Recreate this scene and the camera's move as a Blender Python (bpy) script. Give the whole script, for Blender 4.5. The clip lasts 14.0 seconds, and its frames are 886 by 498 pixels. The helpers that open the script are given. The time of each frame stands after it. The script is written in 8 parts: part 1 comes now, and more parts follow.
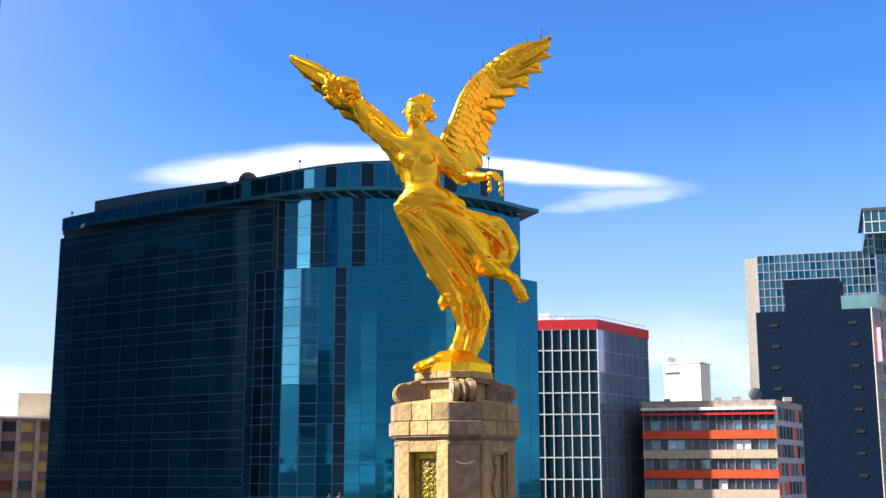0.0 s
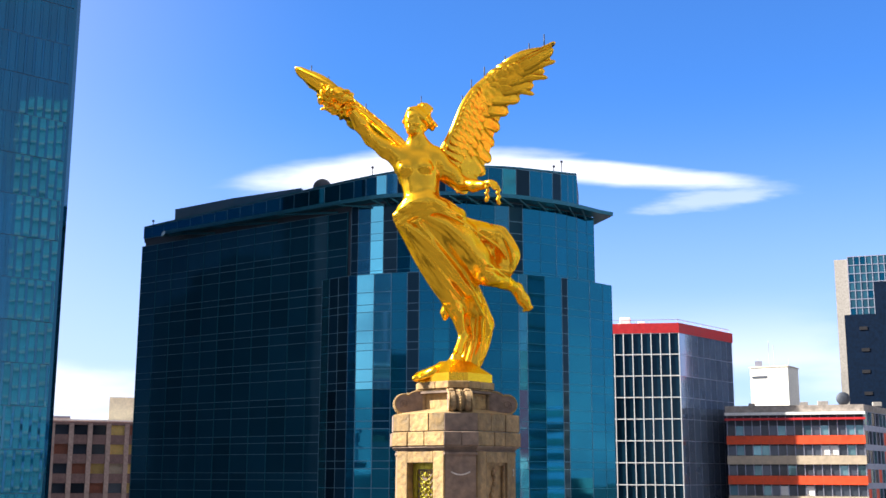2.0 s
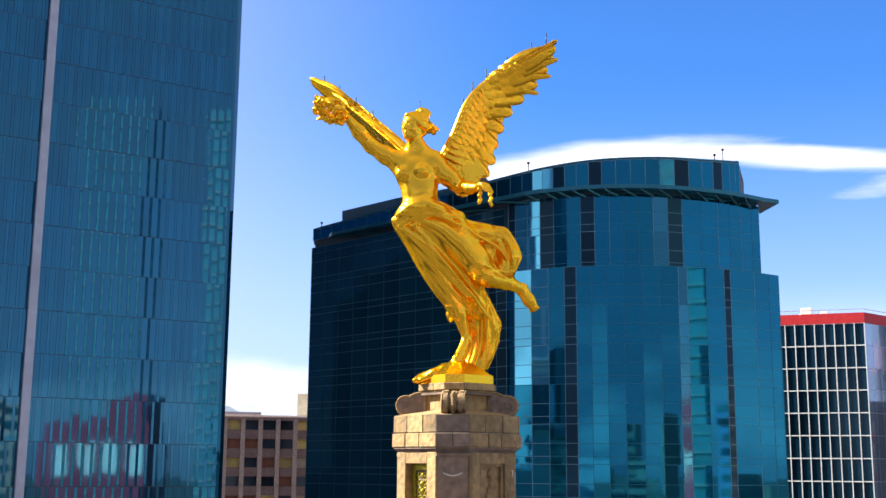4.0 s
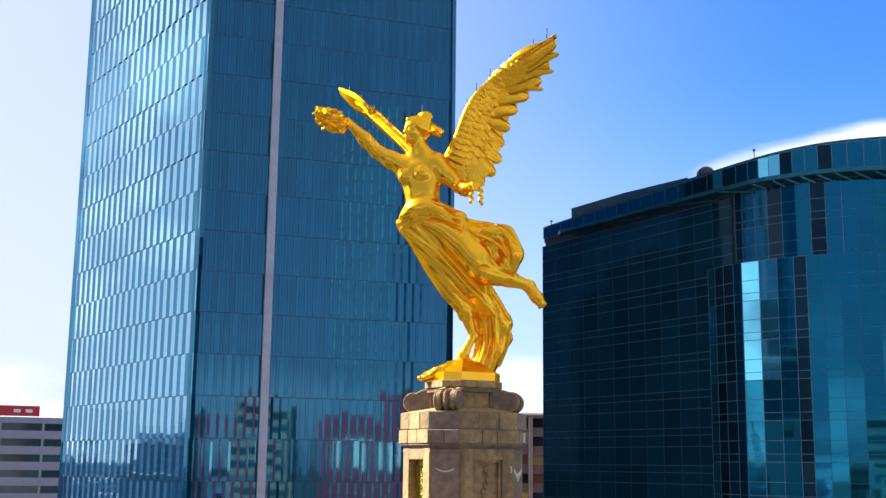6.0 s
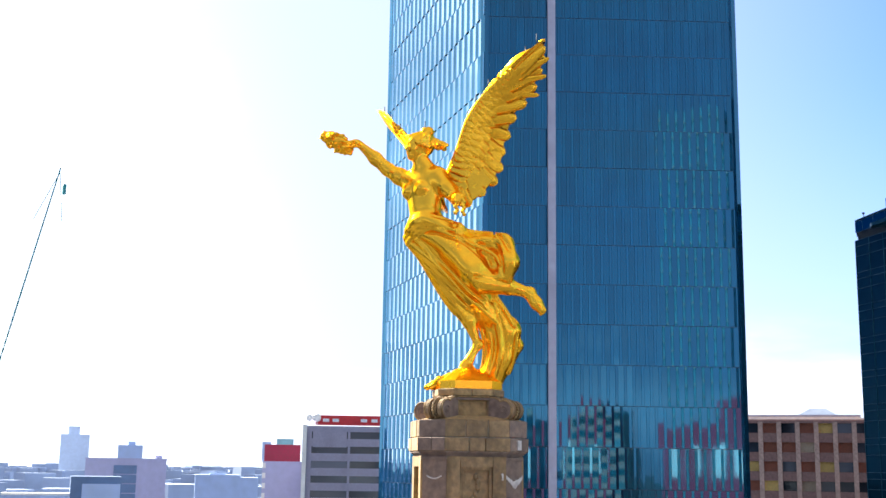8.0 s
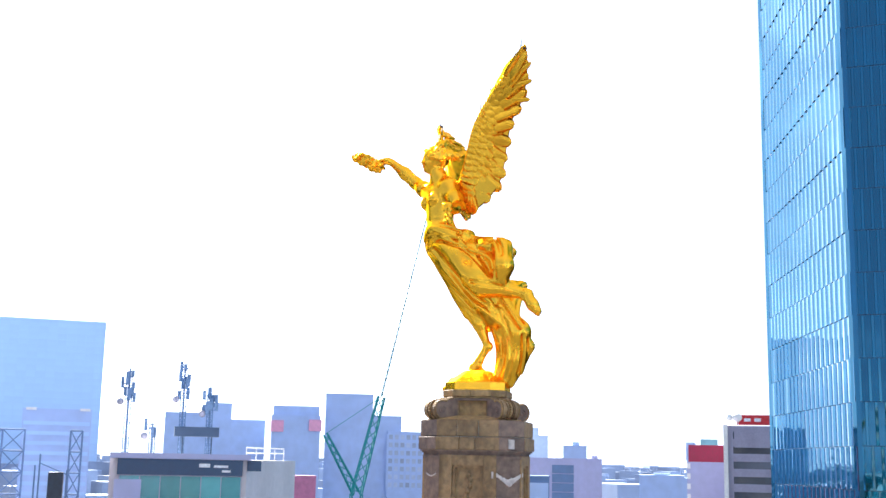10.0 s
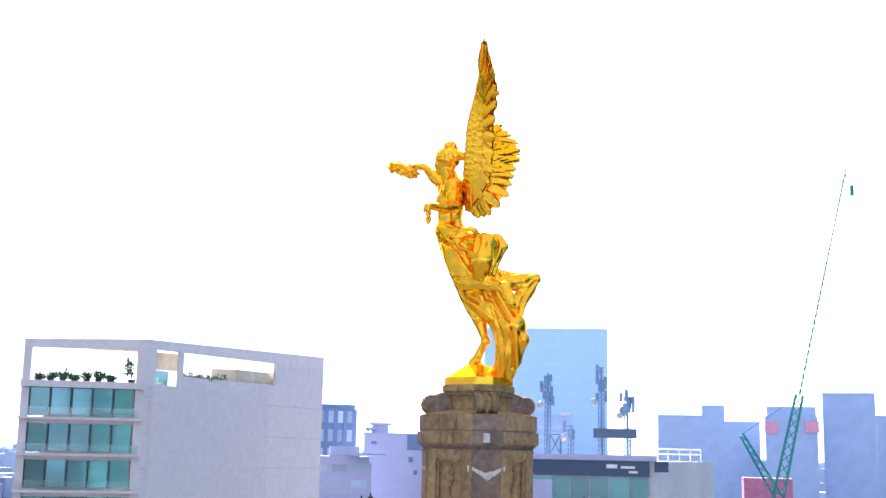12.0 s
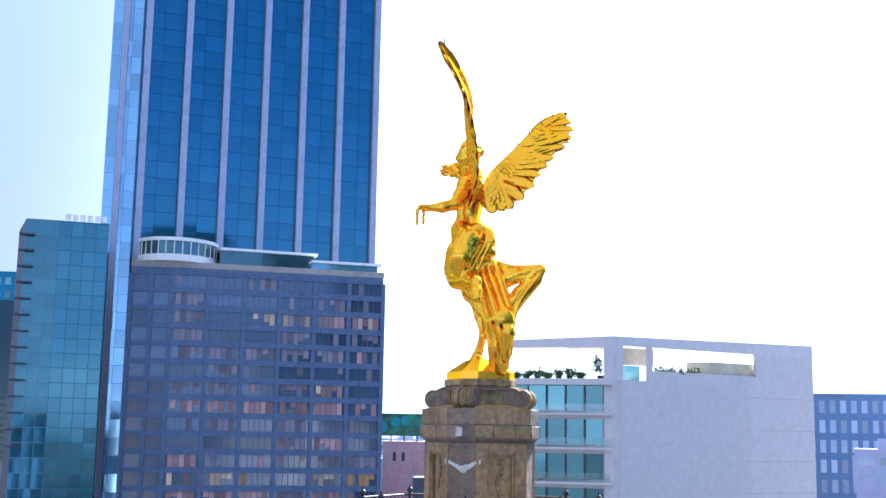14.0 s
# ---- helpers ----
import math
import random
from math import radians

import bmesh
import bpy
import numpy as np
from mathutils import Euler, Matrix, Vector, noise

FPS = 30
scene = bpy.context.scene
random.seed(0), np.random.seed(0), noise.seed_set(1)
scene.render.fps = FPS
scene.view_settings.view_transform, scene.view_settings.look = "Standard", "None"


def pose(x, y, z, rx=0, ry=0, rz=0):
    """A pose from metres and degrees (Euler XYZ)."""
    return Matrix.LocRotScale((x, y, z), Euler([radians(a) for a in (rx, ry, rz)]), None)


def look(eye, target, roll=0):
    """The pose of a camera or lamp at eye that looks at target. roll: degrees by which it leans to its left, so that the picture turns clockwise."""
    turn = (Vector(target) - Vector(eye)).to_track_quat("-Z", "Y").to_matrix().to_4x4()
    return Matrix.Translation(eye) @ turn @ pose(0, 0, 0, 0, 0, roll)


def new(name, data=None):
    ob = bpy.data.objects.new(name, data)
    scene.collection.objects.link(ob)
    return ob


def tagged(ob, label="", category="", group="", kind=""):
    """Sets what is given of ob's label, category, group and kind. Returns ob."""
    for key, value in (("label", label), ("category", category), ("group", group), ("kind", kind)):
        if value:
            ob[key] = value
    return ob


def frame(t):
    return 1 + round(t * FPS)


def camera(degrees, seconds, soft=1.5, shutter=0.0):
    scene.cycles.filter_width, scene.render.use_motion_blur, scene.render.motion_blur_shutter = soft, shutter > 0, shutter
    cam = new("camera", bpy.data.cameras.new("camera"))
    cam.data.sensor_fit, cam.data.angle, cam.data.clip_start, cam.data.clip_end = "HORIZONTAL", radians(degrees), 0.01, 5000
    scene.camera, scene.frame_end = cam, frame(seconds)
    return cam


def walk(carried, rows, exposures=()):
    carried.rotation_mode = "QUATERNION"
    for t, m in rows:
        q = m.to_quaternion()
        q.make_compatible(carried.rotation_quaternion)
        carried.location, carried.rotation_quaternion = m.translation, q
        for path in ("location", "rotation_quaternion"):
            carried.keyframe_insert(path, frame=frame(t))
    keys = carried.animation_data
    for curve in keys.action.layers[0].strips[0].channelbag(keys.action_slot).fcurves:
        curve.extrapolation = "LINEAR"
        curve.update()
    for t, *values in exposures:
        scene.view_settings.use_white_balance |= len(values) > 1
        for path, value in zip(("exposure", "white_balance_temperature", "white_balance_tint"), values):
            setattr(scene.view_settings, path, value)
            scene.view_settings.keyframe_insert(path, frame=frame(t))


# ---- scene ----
cam = camera(41.4, 14.0)
PATH = [
    (0, (3.035, -21.892, -1.849), (2.747, -19.949, -1.473), -0.1),
    (0.5, (3.267, -21.797, -1.823), (2.958, -19.857, -1.444), -0.0),
    (1, (3.632, -21.72, -1.805), (3.291, -19.786, -1.423), 0.1),
    (1.5, (4.081, -21.608, -1.753), (3.699, -19.682, -1.371), 0.0),
    (2, (4.658, -21.506, -1.722), (4.222, -19.592, -1.34), 0.2),
    (4.5, (9.239, -20.272, -1.556), (8.398, -18.495, -1.188), 0.4),
    (5, (10.336, -19.811, -1.541), (9.399, -18.083, -1.175), 0.4),
    (5.5, (11.545, -19.229, -1.542), (10.505, -17.56, -1.178), 0.5),
    (6, (12.84, -18.53, -1.563), (11.69, -16.935, -1.201), 0.7),
    (6.5, (14.139, -17.631, -1.559), (12.879, -16.121, -1.194), 0.8),
    (7, (15.384, -16.615, -1.534), (14.019, -15.2, -1.167), 0.8),
    (9.5, (21.745, -8.984, -1.399), (19.904, -8.288, -1.041), 1.1),
    (10, (22.729, -6.825, -1.371), (20.826, -6.32, -1.017), 1.2),
    (10.5, (23.516, -4.494, -1.355), (21.571, -4.189, -1.005), 1.2),
    (11, (23.921, -2.109, -1.356), (21.954, -2.003, -1.009), 1.2),
    (11.5, (24.059, 0.52, -1.357), (22.092, 0.413, -1.013), 1.2),
    (12, (23.756, 3.235, -1.335), (21.813, 2.906, -0.994), 1.2),
    (12.5, (23.395, 6.075, -1.314), (21.505, 5.519, -0.973), 1.2),
    (13, (22.63, 8.786, -1.275), (20.817, 8.014, -0.934), 1.3),
    (13.5, (21.343, 11.573, -1.195), (19.637, 10.578, -0.874), 1.3),
    (14, (19.634, 14.232, -1.099), (18.074, 13.019, -0.788), 1.0),
]
walk(cam, [(t, look(eye, target, roll)) for t, eye, target, roll in PATH],
     exposures=((0, 1.9, 6550, 10), (5, 1.9, 6500, 10), (7, 2.05, 6400, 10), (9.5, 2.45, 6050, 10), (12.5, 2.56, 5920, 11), (14, 2.42, 5250, 9)))
SUN_AZ, SUN_EL = 193.0, 36.0

# ---- world, sun ----
world = bpy.data.worlds.new("sky")
scene.world = world
world.use_nodes = True
wn, wl = world.node_tree.nodes, world.node_tree.links
wn.clear()


def wnode(kind):
    return wn.new(kind)


def wmath(op, a, b=None, c=None):
    n = wn.new("ShaderNodeMath")
    n.operation = op
    for i, v in enumerate((a, b, c)):
        if v is None:
            continue
        if isinstance(v, (int, float)):
            n.inputs[i].default_value = v
        else:
            wl.new(v, n.inputs[i])
    return n.outputs[0]


def wdot(vec, d):
    n = wn.new("ShaderNodeVectorMath")
    n.operation = "DOT_PRODUCT"
    wl.new(vec, n.inputs[0])
    n.inputs[1].default_value = d
    return n.outputs["Value"]


def wrange(v, a, b, lo=0.0, hi=1.0):
    n = wn.new("ShaderNodeMapRange")
    n.interpolation_type = "SMOOTHSTEP"
    wl.new(v, n.inputs[0])
    for i, x in enumerate((a, b, lo, hi)):
        n.inputs[i + 1].default_value = x
    return n.outputs[0]


sky = wnode("ShaderNodeTexSky")
sky.sky_type, sky.sun_disc = "NISHITA", False
sky.sun_elevation, sky.sun_rotation = radians(SUN_EL), radians(90 - SUN_AZ)
sky.altitude, sky.air_density, sky.dust_density, sky.ozone_density = 2200, 1.0, 2.2, 3.0
coord = wnode("ShaderNodeTexCoord")
way = coord.outputs["Generated"]
rich = wnode("ShaderNodeVectorMath")
rich.operation = "MULTIPLY"
rich.inputs[1].default_value = (0.47, 0.96, 1.56)
wl.new(sky.outputs[0], rich.inputs[0])

# cirrus streak over the curved glass building
AZ1 = radians(99.0)
c_f, c_r = (math.cos(AZ1), math.sin(AZ1), 0), (math.sin(AZ1), -math.cos(AZ1), 0)
ahead = wmath("MAXIMUM", wdot(way, c_f), 0.02)
cu = wmath("DIVIDE", wdot(way, c_r), ahead)
cv = wmath("DIVIDE", wdot(way, (0, 0, 1)), ahead)
streak = wnode("ShaderNodeCombineXYZ")
wl.new(wmath("MULTIPLY", cu, 5.0), streak.inputs[0])
wl.new(wmath("MULTIPLY", cv, 26.0), streak.inputs[1])
cn = wnode("ShaderNodeTexNoise")
cn.inputs["Scale"].default_value, cn.inputs["Detail"].default_value = 1.6, 7
cn.inputs["Roughness"].default_value = 0.55
wl.new(streak.outputs[0], cn.inputs["Vector"])
warp = wmath("MULTIPLY", wmath("SUBTRACT", cn.outputs[0], 0.5), 1.5)
def spindle(u0, v0, half_u, half_v, slope, ragged):
    """Soft flat cloud body round (u0, v0), frayed by the streaky noise."""
    ev = wmath("DIVIDE", wmath("SUBTRACT", cv, wmath("ADD", wmath("MULTIPLY", wmath("SUBTRACT", cu, u0), slope), v0)), half_v)
    eu = wmath("DIVIDE", wmath("SUBTRACT", cu, u0), half_u)
    rr = wmath("SQRT", wmath("ADD", wmath("MULTIPLY", eu, eu), wmath("MULTIPLY", ev, ev)))
    return wrange(wmath("ADD", rr, wmath("MULTIPLY", warp, ragged)), 1.12, 0.35)


cloud1 = wmath("MAXIMUM", spindle(-0.105, 0.264, 0.15, 0.022, 0.05, 0.6),
               wmath("MAXIMUM", wmath("MULTIPLY", spindle(0.07, 0.262, 0.16, 0.012, -0.10, 0.7), 0.9), wmath("MULTIPLY", spindle(0.165, 0.238, 0.06, 0.011, 0.14, 1.9), 0.36)))
# low broken cloud near the horizon all round
low = wnode("ShaderNodeMapping")
low.inputs["Scale"].default_value = (2.2, 2.2, 9.0)
wl.new(way, low.inputs["Vector"])
ln = wnode("ShaderNodeTexNoise")
ln.inputs["Scale"].default_value, ln.inputs["Detail"].default_value = 1.5, 8
wl.new(low.outputs[0], ln.inputs["Vector"])
band = wmath("MULTIPLY", wrange(wdot(way, (0, 0, 1)), 0.16, 0.04), wrange(wdot(way, (0, 0, 1)), -0.02, 0.03))
cloud2 = wmath("MULTIPLY", wmath("MULTIPLY", wrange(ln.outputs[0], 0.44, 0.66), band), 0.85)
# thin bright haze round the sun
sdir = (math.cos(radians(SUN_AZ)) * math.cos(radians(SUN_EL)), math.sin(radians(SUN_AZ)) * math.cos(radians(SUN_EL)), math.sin(radians(SUN_EL)))
aur = wmath("MULTIPLY", wrange(wdot(way, (math.cos(radians(SUN_AZ)), math.sin(radians(SUN_AZ)), 0)), 0.68, 0.985), 0.85)
# bluer sky away from the sun
clear = wrange(wdot(way, (math.cos(radians(280)), math.sin(radians(280)), 0)), 0.48, 0.80, 0.0, 0.85)
# pale layer of town haze low over the horizon
veil = wmath("MULTIPLY", wrange(wdot(way, (0, 0, 1)), 0.33, -0.04), 0.72)
# thin high cloud added over the unseen half of the sky to pale reflections
e_way = wdot(way, (math.cos(radians(2)), math.sin(radians(2)), 0.20))
high = wmath("MULTIPLY", wrange(e_way, 0.34, 0.68), wmath("ADD", wmath("MULTIPLY", ln.outputs[0], 0.6), 0.42))
sunside = wdot(way, (math.cos(radians(SUN_AZ)), math.sin(radians(SUN_AZ)), 0))
wide = wmath("MULTIPLY", wrange(sunside, 0.05, 0.78), 0.86)


def wmix(fac, a, b):
    n = wnode("ShaderNodeMix")
    n.data_type = "RGBA"
    wl.new(fac, n.inputs["Factor"])
    wl.new(a, n.inputs[6])
    n.inputs[7].default_value = b
    return n.outputs[2]


hazy = wmix(high, rich.outputs[0], (3.6, 3.85, 4.2, 1))
# pale veil added overhead, out of view, so the gold mirrors less blue
overhead = wrange(wdot(way, (0, 0, 1)), 0.40, 0.66, 0.0, 0.9)
hazy = wmix(overhead, hazy, (4.0, 3.9, 3.9, 1))
hazy = wmix(veil, hazy, (4.6, 4.85, 6.0, 1))
hazy = wmix(wide, hazy, (4.5, 4.75, 5.3, 1))
hazy = wmix(clear, hazy, (2.15, 2.4, 3.5, 1))
hazy = wmix(wmath("MAXIMUM", cloud1, cloud2), hazy, (7.4, 7.5, 8.6, 1))
bright = wmix(aur, hazy, (8.6, 9.2, 10.4, 1))
pn = wnode("ShaderNodeTexNoise")
pn.inputs["Scale"].default_value, pn.inputs["Detail"].default_value = 9.0, 4
wl.new(way, pn.inputs["Vector"])
puff = wmath("MULTIPLY", wrange(pn.outputs[0], 0.50, 0.61), wrange(sunside, 0.72, 0.9))
bright = wmix(puff, bright, (12.5, 13.0, 14.0, 1))
bg = wnode("ShaderNodeBackground")
bg.inputs["Strength"].default_value = 0.05
wl.new(bright, bg.inputs["Color"])
wout = wnode("ShaderNodeOutputWorld")
wl.new(bg.outputs[0], wout.inputs["Surface"])

sun = new("sun", bpy.data.lights.new("sun", "SUN"))
sun.data.energy, sun.data.angle, sun.data.color = 5.0, radians(0.6), (1.0, 0.93, 0.82)
sun.matrix_world = look((sdir[0] * 90, sdir[1] * 90, sdir[2] * 90), (0, 0, 0))


# ---- materials ----
def material(name, color, rough=0.6, metal=0.0, grain=0.15, scale=3.0, bump=0.15, stain=0.2, stain_scale=0.4,
             piece=0.0, tilt=0.0, spec=0.5, streak=False, coat=0.0, coat_ior=1.7):
    """Procedural surface: colour with fine grain and broad stains, roughness and relief. piece: change from object to object; tilt: of panes."""
    m = bpy.data.materials.new(name)
    m.use_nodes = True
    nt, L = m.node_tree, m.node_tree.links
    b = nt.nodes["Principled BSDF"]
    b.inputs["Metallic"].default_value = metal
    b.inputs["Specular IOR Level"].default_value = spec
    b.inputs["Coat Weight"].default_value, b.inputs["Coat IOR"].default_value, b.inputs["Coat Roughness"].default_value = coat, coat_ior, 0.02
    co = nt.nodes.new("ShaderNodeTexCoord").outputs["Object"]

    def tex(s, detail=6, squash=None):
        mp = nt.nodes.new("ShaderNodeMapping")
        mp.inputs["Scale"].default_value = squash or (1, 1, 1)
        L.new(co, mp.inputs["Vector"])
        n = nt.nodes.new("ShaderNodeTexNoise")
        n.inputs["Scale"].default_value, n.inputs["Detail"].default_value = s, detail
        L.new(mp.outputs[0], n.inputs["Vector"])
        return n.outputs[0]

    def mix(fac, a, c, kind="MIX"):
        n = nt.nodes.new("ShaderNodeMix")
        n.data_type, n.blend_type = "RGBA", kind
        for i, v in ((0, fac), (6, a), (7, c)):
            if isinstance(v, (int, float)):
                n.inputs[i].default_value = v
            elif isinstance(v, tuple):
                n.inputs[i].default_value = (*v, 1)
            else:
                L.new(v, n.inputs[i])
        return n.outputs[2]

    def rng(v, a, c, lo, hi):
        n = nt.nodes.new("ShaderNodeMapRange")
        L.new(v, n.inputs[0])
        for i, x in enumerate((a, c, lo, hi)):
            n.inputs[i + 1].default_value = x
        return n.outputs[0]

    def lot():
        """A chance value for each object, and for each loose piece of a joined mesh."""
        n = nt.nodes.new("ShaderNodeMath")
        L.new(nt.nodes.new("ShaderNodeObjectInfo").outputs["Random"], n.inputs[0])
        L.new(nt.nodes.new("ShaderNodeNewGeometry").outputs["Random Per Island"], n.inputs[1])
        f = nt.nodes.new("ShaderNodeMath")
        f.operation = "FRACT"
        L.new(n.outputs[0], f.inputs[0])
        return f.outputs[0]

    g = tex(scale)
    s = tex(stain_scale, 4, (1, 1, 0.25) if streak else None)
    dark = tuple(c * (1 - grain * 1.6) for c in color)
    light = tuple(min(1, c * (1 + grain)) for c in color)
    col = mix(rng(g, 0.3, 0.7, 0, 1), dark, light)
    col = mix(rng(s, 0.52, 0.75, 0, stain), col, tuple(c * 0.35 for c in color))
    if piece:
        oi = lot()
        hs = nt.nodes.new("ShaderNodeHueSaturation")
        L.new(rng(oi, 0, 1, 1 - piece, 1 + piece), hs.inputs["Value"])
        L.new(col, hs.inputs["Color"])
        col = hs.outputs[0]
    L.new(col, b.inputs["Base Color"])
    L.new(rng(g, 0.3, 0.7, max(0.02, rough * 0.8), min(1, rough * 1.2)), b.inputs["Roughness"])
    bp = nt.nodes.new("ShaderNodeBump")
    bp.inputs["Strength"].default_value, bp.inputs["Distance"].default_value = bump, 0.05
    L.new(g, bp.inputs["Height"])
    if tilt:
        # every pane sits a little out of true and is gently bowed
        oi = lot()
        wv = nt.nodes.new("ShaderNodeTexWhiteNoise")
        wv.noise_dimensions = "1D"
        L.new(oi, wv.inputs["W"])
        sub = nt.nodes.new("ShaderNodeVectorMath")
        sub.operation = "SUBTRACT"
        L.new(wv.outputs["Color"], sub.inputs[0])
        sub.inputs[1].default_value = (0.5, 0.5, 0.5)
        sc = nt.nodes.new("ShaderNodeVectorMath")
        sc.operation = "SCALE"
        L.new(sub.outputs[0], sc.inputs[0])
        sc.inputs["Scale"].default_value = tilt
        ad = nt.nodes.new("ShaderNodeVectorMath")
        L.new(bp.outputs[0], ad.inputs[0])
        L.new(sc.outputs[0], ad.inputs[1])
        nm = nt.nodes.new("ShaderNodeVectorMath")
        nm.operation = "NORMALIZE"
        L.new(ad.outputs[0], nm.inputs[0])
        L.new(nm.outputs[0], b.inputs["Normal"])
        L.new(nm.outputs[0], b.inputs["Coat Normal"])
    else:
        L.new(bp.outputs[0], b.inputs["Normal"])
    return m


